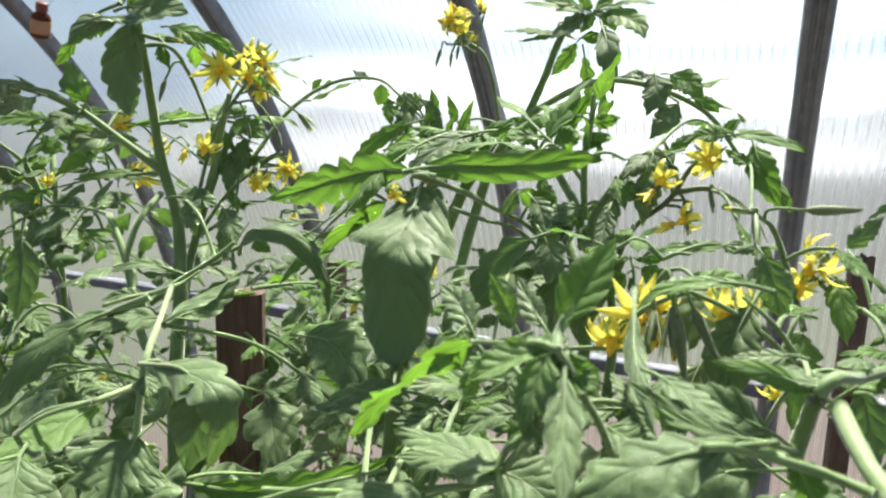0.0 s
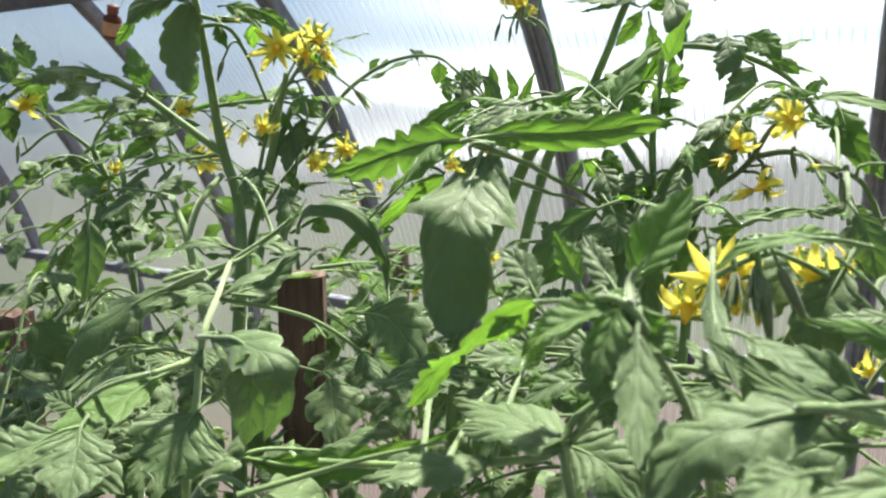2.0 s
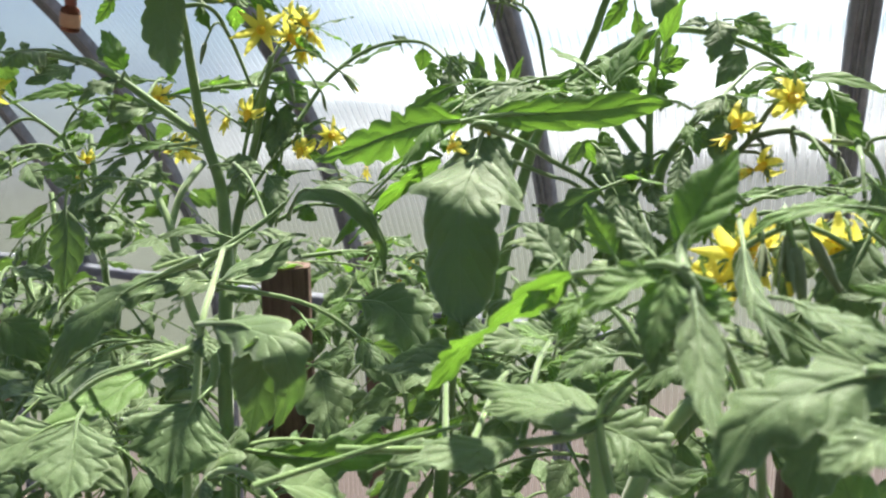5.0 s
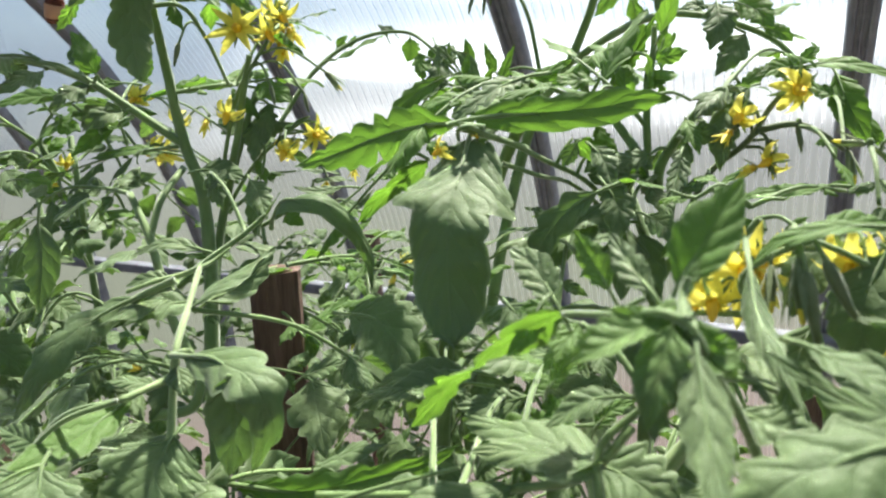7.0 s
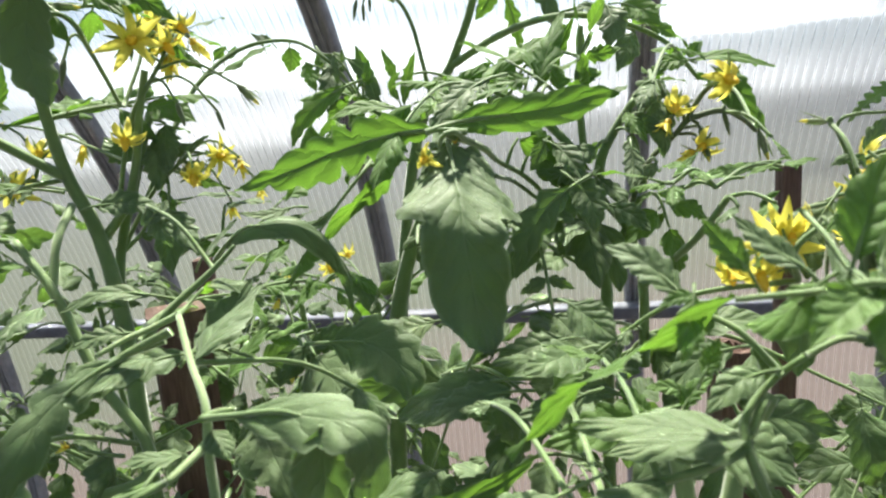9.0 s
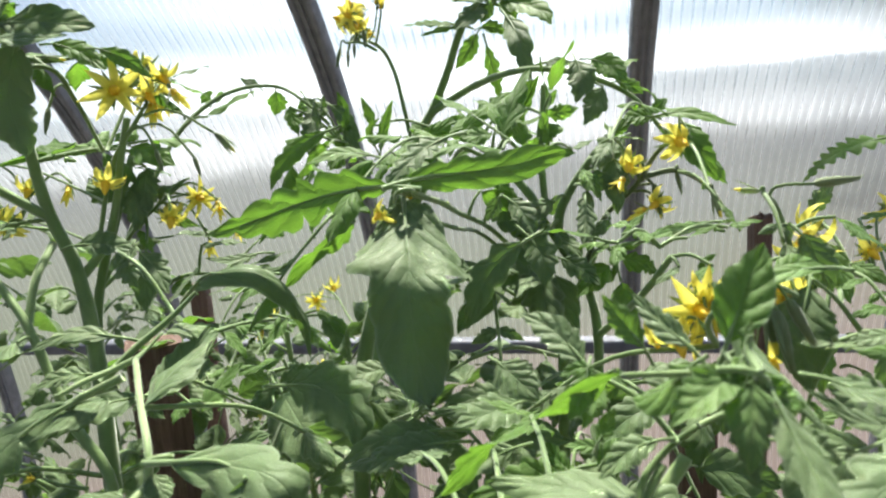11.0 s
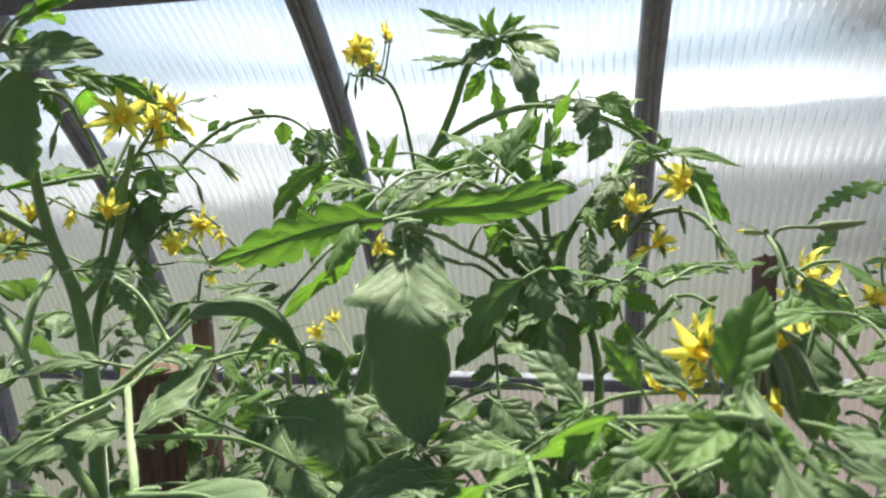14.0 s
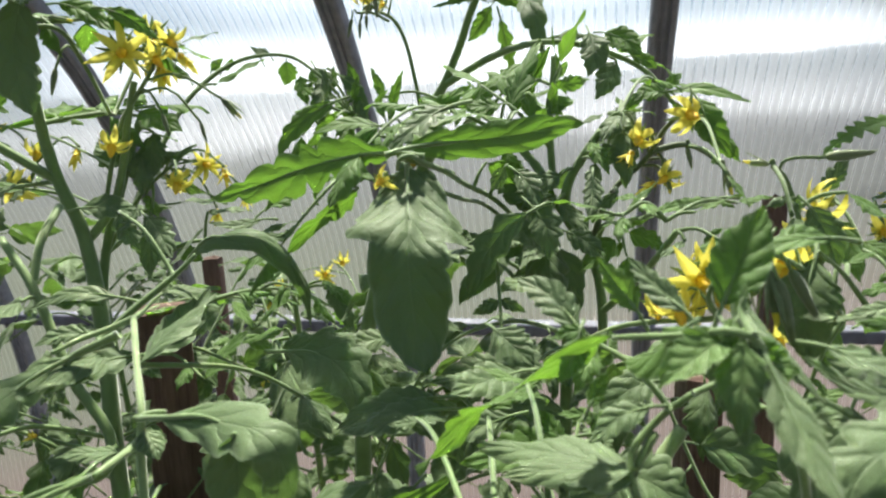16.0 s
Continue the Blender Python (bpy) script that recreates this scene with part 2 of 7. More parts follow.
CONE = soft_material("anther_cone", (0.78, 0.46, 0.02), (0.84, 0.56, 0.04), 120, 0.5, None, 0.0, 0.3)
SEPAL = soft_material("green_sepal", (0.11, 0.15, 0.06), (0.19, 0.24, 0.10), 120, 0.6, (0.18, 0.3, 0.06), 0.15, 0.3, 0.3, 0.5)
WOOD = wood_material("stained_wood", (0.085, 0.044, 0.034), (0.20, 0.115, 0.085))
CUT = wood_material("sawn_wood", (0.085, 0.042, 0.03), (0.15, 0.085, 0.058))
STEEL = metal_material("galvanised_steel", (0.27, 0.28, 0.31), 0.5, 0.35)
TUBE = metal_material("bright_steel_tube", (0.135, 0.145, 0.18), 0.7, 0.1)
SHEET = sheet_material()


def ground_material():
    m, n, l = material("field")
    pos = n.new("ShaderNodeNewGeometry").outputs["Position"]
    sep = n.new("ShaderNodeSeparateXYZ")
    l.new(pos, sep.inputs[0])
    patch = noise_tex(n, l, pos, 0.55, 4.0)
    fine = noise_tex(n, l, pos, 18.0, 5.0)
    grass = mix_color(n, l, fine, (0.064, 0.070, 0.043), (0.102, 0.109, 0.069))
    soil = mix_color(n, l, fine, (0.090, 0.060, 0.050), (0.146, 0.100, 0.086))
    # far ground, greyed in its colour for the sheet's haze
    hazed_ground = mix_color(n, l, fine, (0.065, 0.065, 0.068), (0.095, 0.095, 0.10))
    near = remap(n, l, math_node(n, l, "MULTIPLY_ADD", sep.outputs[0], -0.8, math_node(n, l, "ADD", sep.outputs[1], math_node(n, l, "MULTIPLY", patch, 1.6))), 4.8, 5.9)
    far = remap(n, l, math_node(n, l, "ADD", sep.outputs[1], math_node(n, l, "MULTIPLY", patch, 5.0)), 9.6, 14.4)
    col = mix_color(n, l, near, soil, grass)
    col = mix_color(n, l, far, col, hazed_ground)
    bsdf = n.new("ShaderNodeBsdfPrincipled")
    l.new(col, bsdf.inputs["Base Color"])
    bsdf.inputs["Roughness"].default_value = 0.9
    l.new(bump(n, l, fine, 0.6, 0.02), bsdf.inputs["Normal"])
    out = n.new("ShaderNodeOutputMaterial")
    l.new(bsdf.outputs[0], out.inputs[0])
    return m


FIELD = ground_material()
SOIL = soft_material("garden_soil", (0.035, 0.028, 0.022), (0.075, 0.060, 0.048), 30, 0.95, None, 0.0, 8.0)


# ---- shaping ----
def finish(ob_name, bm, mats, smooth=True):
    me = bpy.data.meshes.new(ob_name)
    bm.to_mesh(me)
    bm.free()
    for mt in mats if isinstance(mats, (list, tuple)) else (mats,):
        me.materials.append(mt)
    if smooth:
        me.polygons.foreach_set("use_smooth", [True] * len(me.polygons))
    return me


def place(ob_name, me, parent, m=None, label=""):
    """Link a mesh under its thing or part; m is its pose in the world."""
    ob = new(ob_name, me)
    if parent is not None:
        top = parent
        while top.parent is not None:
            top = top.parent
        ob.parent = parent
        ob.matrix_parent_inverse = Matrix.Translation(-LAID_BASE[top.name]) if parent is top else parent.matrix_basis.inverted()
    if m is not None:
        ob.matrix_basis = m
    if label:
        tagged(ob, label)
    return ob


def part(ob_name, bm, mats, parent, label="", m=None, smooth=True):
    return place(ob_name, finish(ob_name, bm, mats, smooth), parent, m, label)


def laid(p):
    """A place of the plants' layout in the world's metres."""
    return Vector((p[0] * UNIT, p[1] * UNIT, EYE + (p[2] - LAID_EYE) * UNIT))


LAID_BASE = {}


def thing(ob_name, base, label, category, group="", unit=UNIT):
    """An Empty at the thing's base; its parts are laid out in units of unit metres."""
    e = new(ob_name)
    e.empty_display_size = 0.05
    e.location = laid(base) if unit == UNIT else base
    e.scale = (unit, unit, unit)
    LAID_BASE[e.name] = Vector(base)
    return tagged(e, label, category, group)


def spline(pts, per=6):
    """A smooth line through the points."""
    p = [Vector(a) for a in pts]
    if len(p) == 2:
        return [p[0].lerp(p[1], i / per) for i in range(per + 1)]
    way = []
    for i, q in enumerate(p):
        d = Vector((0, 0, 0))
        if i > 0:
            d += (q - p[i - 1]).normalized()
        if i < len(p) - 1:
            d += (p[i + 1] - q).normalized()
        way.append(d.normalized())
    out = []
    for a, b, u, v in zip(p, p[1:], way, way[1:]):
        ln = (b - a).length
        for i in range(per):
            t = i / per
            out.append((2 * t ** 3 - 3 * t * t + 1) * a + (t ** 3 - 2 * t * t + t) * ln * u + (3 * t * t - 2 * t ** 3) * b + (t ** 3 - t * t) * ln * v)
    out.append(p[-1])
    return out


def tube(bm, line, r0, r1, sides=7, mat=0, lumpy=0.0, close=True):
    """A round, tapering tube along a line."""
    rings = []
    n = len(line)
    ref = Vector((0.31, -0.22, 0.92))
    for i, p in enumerate(line):
        d = (line[min(i + 1, n - 1)] - line[max(i - 1, 0)]).normalized()
        s = d.cross(ref)
        s = s.normalized() if s.length > 1e-4 else d.orthogonal().normalized()
        w = d.cross(s)
        r = r0 + (r1 - r0) * i / (n - 1)
        ring = []
        for k in range(sides):
            a = 2 * math.pi * k / sides
            rr = r * (1 + lumpy * noise.noise(p * 90 + Vector((k * 1.7, 0, 0))))
            ring.append(bm.verts.new(p + (s * math.cos(a) + w * math.sin(a)) * rr))
        rings.append(ring)
    for a, b in zip(rings, rings[1:]):
        for k in range(sides):
            f = bm.faces.new((a[k], a[(k + 1) % sides], b[(k + 1) % sides], b[k]))
            f.material_index = mat
    if close:
        for ring in (rings[0], rings[-1]):
            bm.faces.new(ring).material_index = mat


# ---- greenhouse ----
ARCH_Y, ARCH_Z, ARCH_R, BAY, FIRST_RIB = 0.141, 0.713, 1.340, 0.4997, -1.461
SKEW = Matrix.Rotation(radians(1.1), 4, "Z")


def arch_point(a, r):
    """a: degrees round the arch from its springing line; below it the sides stand straight."""
    if a < 0:
        return ARCH_Y + r, ARCH_Z + radians(a) * ARCH_R
    if a > 180:
        return ARCH_Y - r, ARCH_Z - radians(a - 180) * ARCH_R
    return ARCH_Y + r * math.cos(radians(a)), ARCH_Z + r * math.sin(radians(a))


ARCH_STEPS = [-30.4, -20, -10] + [i * 3.6 for i in range(51)] + [190, 200, 210.4]


def setting_part(ob_name, bm, mats, label, category, group="", smooth=True):
    bm.transform(SKEW)
    return tagged(part(ob_name, bm, mats, None, smooth=smooth), label, category, group, "structure")


def greenhouse_rib(x):
    """A hoop of folded steel: a hat channel with two ridges on its face."""
    prof = [(-0.028, 0.012), (-0.028, -0.002), (-0.025, -0.010), (-0.020, -0.012), (-0.013, -0.012), (-0.010, -0.007), (-0.004, -0.007), (-0.002, -0.011),
            (0.002, -0.011), (0.004, -0.007), (0.010, -0.007), (0.013, -0.012), (0.020, -0.012), (0.025, -0.010), (0.028, -0.002), (0.028, 0.012)]
    bm = bmesh.new()
    rows = []
    for a in ARCH_STEPS:
        rows.append([bm.verts.new((x - 0.004 + 0.70 * dx, *arch_point(a, ARCH_R + dr))) for dx, dr in prof])
    for a, b in zip(rows, rows[1:]):
        for k in range(len(prof)):
            bm.faces.new((a[k], a[(k + 1) % len(prof)], b[(k + 1) % len(prof)], b[k]))
    return setting_part("greenhouse_rib", bm, STEEL, "curved galvanised steel greenhouse rib with pressed ridges", "greenhouse rib", "greenhouse ribs", False)


def frame_rail(angle, r, wide, deep, label):
    """A rectangular tube along the house, with rounded corners, its wide face towards the inside."""
    y, z = arch_point(angle, r)
    out = Vector((0, math.cos(radians(angle)), math.sin(radians(angle))))
    up = Vector((0, -out.z, out.y))
    ring = []
    for cu, co in ((-1, -1), (1, -1), (1, 1), (-1, 1)):
        for k in range(4):
            q = math.atan2(co, cu) + radians(-45 + 30 * k)
            ring.append((cu * (wide / 2 - 0.005) + 0.005 * math.cos(q), co * (deep / 2 - 0.005) + 0.005 * math.sin(q)))
    bm = bmesh.new()
    rows = [[bm.verts.new(Vector((x, y, z)) + up * u + out * o) for u, o in ring] for x in (X0, X0 / 2, 0.0, X1 / 2, X1)]
    for a, b in zip(rows, rows[1:]):
        for k in range(len(ring)):
            bm.faces.new((a[k], a[(k + 1) % len(ring)], b[(k + 1) % len(ring)], b[k]))
    for row in (rows[0], rows[-1]):
        bm.faces.new(row)
    return setting_part("frame_rail", bm, TUBE, label, "greenhouse rail", "greenhouse rails")


X0, X1 = FIRST_RIB - 4 * BAY, FIRST_RIB + 7 * BAY
for i in range(-4, 8):
    greenhouse_rib(FIRST_RIB + i * BAY)
for angle in (14.0, 166.0):
    frame_rail(angle, ARCH_R - 0.030, 0.030, 0.026, "bright square steel rail along the greenhouse side wall")
for angle in (51.5, 128.5):
    frame_rail(angle, ARCH_R - 0.024, 0.038, 0.020, "flat grey steel roof rail of the greenhouse")

bm = bmesh.new()
rows = []
for i in range(45):
    x = X0 + (X1 - X0) * i / 44
    rows.append([bm.verts.new((x, *arch_point(a, ARCH_R + 0.014 + 0.003 * noise.noise(Vector((x * 1.9, a * 0.06, 3)))))) for a in ARCH_STEPS])
for a, b in zip(rows, rows[1:]):
    for q in range(len(a) - 1):
        bm.faces.new((a[q], a[q + 1], b[q + 1], b[q]))
ob = setting_part("polycarbonate_sheet", bm, SHEET, "curved clear ribbed polycarbonate sheet over the frame", "greenhouse sheet", "greenhouse sheets")
so = ob.modifiers.new("thickness", "SOLIDIFY")
so.thickness, so.offset = 0.004, 1.0
ob.visible_shadow = False

for x, nm in ((X0 - 0.036, "wall_west"), (X1 + 0.036, "wall_east")):
    bm = bmesh.new()
    c = bm.verts.new((x, ARCH_Y, 0.0))
    rim = [bm.verts.new((x, *arch_point(a, ARCH_R + 0.012))) for a in ARCH_STEPS]
    for a, b in zip(rim, rim[1:]):
        bm.faces.new((c, a, b))
    ob = setting_part(nm, bm, SHEET, "clear polycarbonate end wall of the greenhouse", "greenhouse wall")
    so = ob.modifiers.new("thickness", "SOLIDIFY")
    so.thickness = 0.004
    ob.visible_shadow = False

bm = bmesh.new()
bmesh.ops.create_grid(bm, x_segments=40, y_segments=40, size=1500)
bmesh.ops.translate(bm, verts=bm.verts, vec=(0, 0, -0.02))
tagged(part("ground", bm, FIELD, None), "grass and bare soil outside, running to the horizon", "ground", "", "structure")
bm = bmesh.new()
bmesh.ops.create_grid(bm, x_segments=90, y_segments=50, size=1.0)
for v in bm.verts:
    x, y = v.co.x * (X1 - X0) / 2 + (X0 + X1) / 2, v.co.y * 1.32 + ARCH_Y
    bed = min(1.0, max(0.0, (abs(y + 0.2) - 0.3) / 0.08))
    v.co = (x, y, 0.02 + 0.12 * bed + 0.03 * noise.noise(Vector((x * 4, y * 4, 0))) + 0.012 * noise.noise(Vector((x * 19, y * 19, 2))))
setting_part("floor", bm, SOIL, "dark crumbly soil beds and trodden path in the greenhouse", "soil")


# ---- tomato plants ----
def blade_mesh(seed, wide=0.5, lobes=5, lobe_depth=0.22, bend=40, fold=0.12, curl=20, wave=0.03, twist=0, mat=None, nu=26, nv=5, knee=None, neck=0.0, full=0.85, bare=None):
    """One leaflet of length 1 along y, face up z: toothed outline, sunken veins, drooping tip, rolled edges."""
    rnd = random.Random(seed)
    bm = bmesh.new()
    uvl = bm.loops.layers.uv.new("UVMap")
    side_ph = (rnd.uniform(0, 1), rnd.uniform(0, 1))
    side_amp = (rnd.uniform(0.7, 1.2), rnd.uniform(0.7, 1.2))
    size_of = [[rnd.uniform(0.45, 1.35) for _ in range(16)] for _ in range(2)]
    grid, uvs = [], {}
    step = 1.0 / nu
    pos = Vector((0, 0))
    ang = 0.0
    spine = []
    for i in range(nu + 1):
        u = i / nu
        spine.append((pos.copy(), ang))
        run = 0.15 * u + 0.85 * u * u if knee is None else 1 / (1 + math.exp(-(u - knee) * 22))
        ang = -radians(bend) * run + 0.06 * math.sin(u * 6 + seed)
        pos = pos + Vector((math.cos(ang), math.sin(ang))) * step
    for i in range(nu + 1):
        u = i / nu
        p, a = spine[i]
        row = []
        for j in range(-nv, nv + 1):
            v = j / nv
            s = 0 if v < 0 else 1
            body = (math.sin(math.pi * min(1, u) ** 0.68) ** full) * (1 - 0.25 * u * min(1, full * 1.2)) if 0 < u < 1 else 0
            body *= 1 - neck * math.exp(-((u - 0.42) / 0.05) ** 2) - neck * 1.0 * min(1, max(0, (u - 0.36) / 0.06))
            q = (u + 0.05 * math.sin(u * 7 + seed * 2.3 + s * 1.9)) * lobes + side_ph[s]
            k, ph = int(math.floor(q)), q % 1.0
            amp = lobe_depth * side_amp[s] * size_of[s][k % 16]
            dip = ((0.74 - ph) / 0.74) ** 1.7 if ph < 0.74 else ((ph - 0.74) / 0.26) ** 1.4
            nick = 0.10 * amp * (1 - ((2.6 * q + 0.3) % 1.0))
            tooth = 1 - (amp * dip + nick) * (0.12 if s == bare else 1)
            half = 0.5 * wide * 1.22 * body * (tooth if 0.05 < u < 0.97 else 1)
            x = half * v
            lat = math.sin(2 * math.pi * 5 * (u - 0.26 * abs(v) + 0.02 * math.sin(5 * u + seed)) + 1.57)
            z = fold * abs(x) + 0.007 * wide * lat * abs(v) * (1 - 0.4 * abs(v))
            z += wave * abs(v) ** 1.5 * math.sin(u * 11 + seed * 1.3 + s * 2.1) + wave * 0.6 * noise.noise(Vector((x * 5, u * 5, seed * 0.37)))
            c = radians(curl) * abs(v)
            z -= abs(x) * math.sin(c) * 0.9
            x *= 0.5 + 0.5 * math.cos(c)
            fy = u + 0.10 * abs(v) * wide * (1 - u)
            tw = radians(twist) * u
            x, z = x * math.cos(tw) - z * math.sin(tw), x * math.sin(tw) + z * math.cos(tw)
            off = (fy - u)
            co = Vector((x, p.x + math.cos(a) * off - math.sin(a) * z, p.y + math.sin(a) * off + math.cos(a) * z))
            vert = bm.verts.new(co)
            uvs[vert] = (v * 0.5 + 0.5, u)
            row.append(vert)
        grid.append(row)
    for a, b in zip(grid, grid[1:]):
        for k in range(2 * nv):
            f = bm.faces.new((a[k], a[k + 1], b[k + 1], b[k]))
            for lp in f.loops:
                lp[uvl].uv = uvs[lp.vert]
    tip = (spine[-1][0]).copy()
    me = finish("leaflet", bm, mat or LEAF)
    return me, Vector((0, tip.x, tip.y))


def frame_of(direction, normal):
    y = Vector(direction).normalized()
    x = y.cross(Vector(normal))
    x = x.normalized() if x.length > 1e-4 else y.orthogonal().normalized()
    z = x.cross(y)
    return Matrix((x, y, z)).transposed().to_4x4()


LIBRARY = {}
for key, mt in (("old", LEAF), ("young", YOUNG), ("tender", TENDER)):
    LIBRARY[key] = [blade_mesh(i * 3 + 1, wide=0.46 + 0.05 * (i % 4), lobes=3 + i % 3, lobe_depth=0.22 + 0.06 * (i % 3), bend=(15, 45, 70, 30, 95, 10)[i % 6],
                               fold=(0.25, 0.1, -0.1, 0.35)[i % 4], curl=(10, 40, 60, 25, 5)[i % 5], wave=0.025 + 0.012 * (i % 3), twist=(-18, 0, 15)[i % 3], mat=mt, nu=36, nv=4)
                    for i in range(10)]


def leaflet(leaf, base, direction, normal, length, rnd, kind="old", wide=1.0):
    me, tip = rnd.choice(LIBRARY[kind])
    m = Matrix.Translation(base) @ frame_of(direction, normal) @ Matrix.Diagonal((length * wide * rnd.uniform(0.85, 1.15), length, length, 1))
    return place("leaflet", me, leaf, m)


def blade(leaf, base, tip, normal, wide=0.5, bend=30, lobes=5, lobe_depth=0.2, fold=0.1, curl=20, wave=0.03, twist=0, seed=1, kind="old", knee=None, neck=0.0, full=0.85, bare=None):
    """A single large leaflet from its base to its tip."""
    me, t = blade_mesh(seed, wide, lobes, lobe_depth, bend, fold, curl, wave, twist, {"old": LEAF, "young": YOUNG, "tender": TENDER}[kind], 46, 6, knee, neck, full, bare)
    base, tip = Vector(base), Vector(tip)
    d = tip - base
    k = d.length / max(0.2, t.length)
    a = math.atan2(t.z, t.y)
    m = Matrix.Translation(base) @ frame_of(d, normal) @ Matrix.Rotation(-a, 4, "X") @ Matrix.Diagonal((d.length, k, k, 1))
    return place("leaflet", me, leaf, m)


def stalk(plant, ob_name, pts, r0, r1, mat=None, lumpy=0.12, label="", sides=9):
    bm = bmesh.new()
    line = spline(pts, 6)
    tube(bm, line, r0, r1, sides, 0, lumpy)
    # short pale hairs standing off the stem
    rnd = random.Random(len(line) * 7 + int(r0 * 1e5))
    total = sum((q - p).length for p, q in zip(line, line[1:]))
    for k in range(min(700, int(total * 1500))):
        f = rnd.random() * (len(line) - 1.001)
        i = int(f)
        p, d = line[i].lerp(line[i + 1], f - i), (line[i + 1] - line[i]).normalized()
        if p.z < 0.8:
            continue
        out = d.cross(Vector((rnd.gauss(0, 1), rnd.gauss(0, 1), rnd.gauss(0, 1)))).normalized()
        r = (r0 + (r1 - r0) * f / (len(line) - 1)) * 0.92
        foot, tip = p + out * r, p + out * (r + rnd.uniform(0.0006, 0.0019)) + d * rnd.uniform(-0.0005, 0.0005)
        s = d * 0.00013
        bm.faces.new([bm.verts.new(v) for v in (foot - s, foot + s, tip)])
    return part(ob_name, bm, mat or STEM, plant, label)


def leaf(plant, pts, size, pairs=3, normal=(0, 0, 1), kind="old", seed=1, r=0.0028, end=True, start=0.28, spread=62, label=""):
    """A feathered tomato leaf: a midrib with pairs of toothed leaflets, small ones between, and one at the end."""
    rnd = random.Random(seed)
    line = spline(pts, 8)
    bm = bmesh.new()
    tube(bm, line, r, r * 0.45, 6, 0, 0.1)
    made = []
    for k in range(pairs):
        f = start + (0.93 - start) * (k + rnd.uniform(-0.1, 0.1)) / max(1, pairs - 0.4)
        for s in (-1, 1):
            made.append((min(0.95, max(0.05, f + s * 0.02)), s, size * rnd.uniform(0.6, 0.85) * (0.75 + 0.35 * math.sin(math.pi * (0.25 + 0.6 * k / max(1, pairs)))), rnd.uniform(0.8, 1.2)))
        if rnd.random() < 0.8:
            made.append((min(0.9, f + 0.1), rnd.choice((-1, 1)), size * rnd.uniform(0.22, 0.34), rnd.uniform(0.7, 1.3)))
    todo = []
    for f, s, ln, q in made:
        i = min(len(line) - 2, int(f * (len(line) - 1)))
        p = line[i]
        d = (line[i + 1] - line[max(0, i - 1)]).normalized()
        nrm = (Vector(normal).normalized() + Vector((rnd.gauss(0, 0.3), rnd.gauss(-0.35, 0.35), 0))).normalized()
        side = d.cross(nrm)
        side = side.normalized() if side.length > 1e-3 else d.orthogonal()
        up = side.cross(d).normalized()
        a = radians(spread * q)
        out = d * math.cos(a) + side * s * math.sin(a) + up * rnd.uniform(-0.35, 0.15)
        foot = p + out.normalized() * ln * 0.16
        tube(bm, [p, p.lerp(foot, 0.6) + up * 0.001, foot], r * 0.5, r * 0.35, 5)
        todo.append((foot, out, up + side * rnd.uniform(-0.4, 0.4), ln))
    ob = part("leaf", bm, STEM, plant, label)
    for foot, out, up, ln in todo:
        leaflet(ob, foot, out, up, ln, rnd, kind)
    if end:
        leaflet(ob, line[-1], line[-1] - line[-3], Vector(normal), size, rnd, kind)
    return ob


def single_leaf(plant, joint, base, tip, normal, wide=0.45, bend=25, lobes=5, lobe_depth=0.3, fold=0.12, curl=18, seed=1, kind="old", knee=None):
    """A leaf on its own stalk from the stem, with a small pair of leaflets below the large one."""
    joint, base, tip = Vector(joint), Vector(base), Vector(tip)
    rnd = random.Random(seed)
    rise = (base - joint).length
    bm = bmesh.new()
    line = spline([joint, joint.lerp(base, 0.5) + Vector((0, 0, 0.12 * rise)), base], 6)
    tube(bm, line, 0.0016, 0.0012, 6, 0, 0.1)
    ob = part("leaf", bm, STEM, plant)
    size = (tip - base).length
    blade(ob, base, tip, normal, wide, bend, lobes, lobe_depth, fold, curl, 0.03, rnd.uniform(-12, 12), seed, kind, knee)
    if rise > 0.03:
        d = (line[-1] - line[-4]).normalized()
        side = d.cross(Vector(normal)).normalized()
        for q in (-1, 1):
            leaflet(ob, line[-4], d * 0.5 + side * q, Vector(normal), size * rnd.uniform(0.3, 0.5), rnd, kind)
    return ob


PROFILES = {"leaf": ((0, 0.0), (0.06, 0.34), (0.22, 0.86), (0.38, 1.0), (0.6, 0.86), (0.8, 0.52), (0.93, 0.2), (1, 0.0)),
            "broad": ((0, 0.08), (0.1, 0.42), (0.3, 0.76), (0.55, 0.94), (0.74, 1.0), (0.88, 0.93), (0.96, 0.72), (1, 0.45)),
            "draped": ((0, 0.40), (0.07, 0.60), (0.18, 0.80), (0.3, 0.97), (0.35, 1.0), (0.39, 0.84), (0.43, 0.68), (0.55, 0.66), (0.7, 0.64), (0.82, 0.54), (0.92, 0.32), (1, 0.0)),
            "strap": ((0, 0.3), (0.08, 0.72), (0.25, 0.96), (0.5, 1.0), (0.7, 0.88), (0.85, 0.6), (0.95, 0.25), (1, 0.0))}


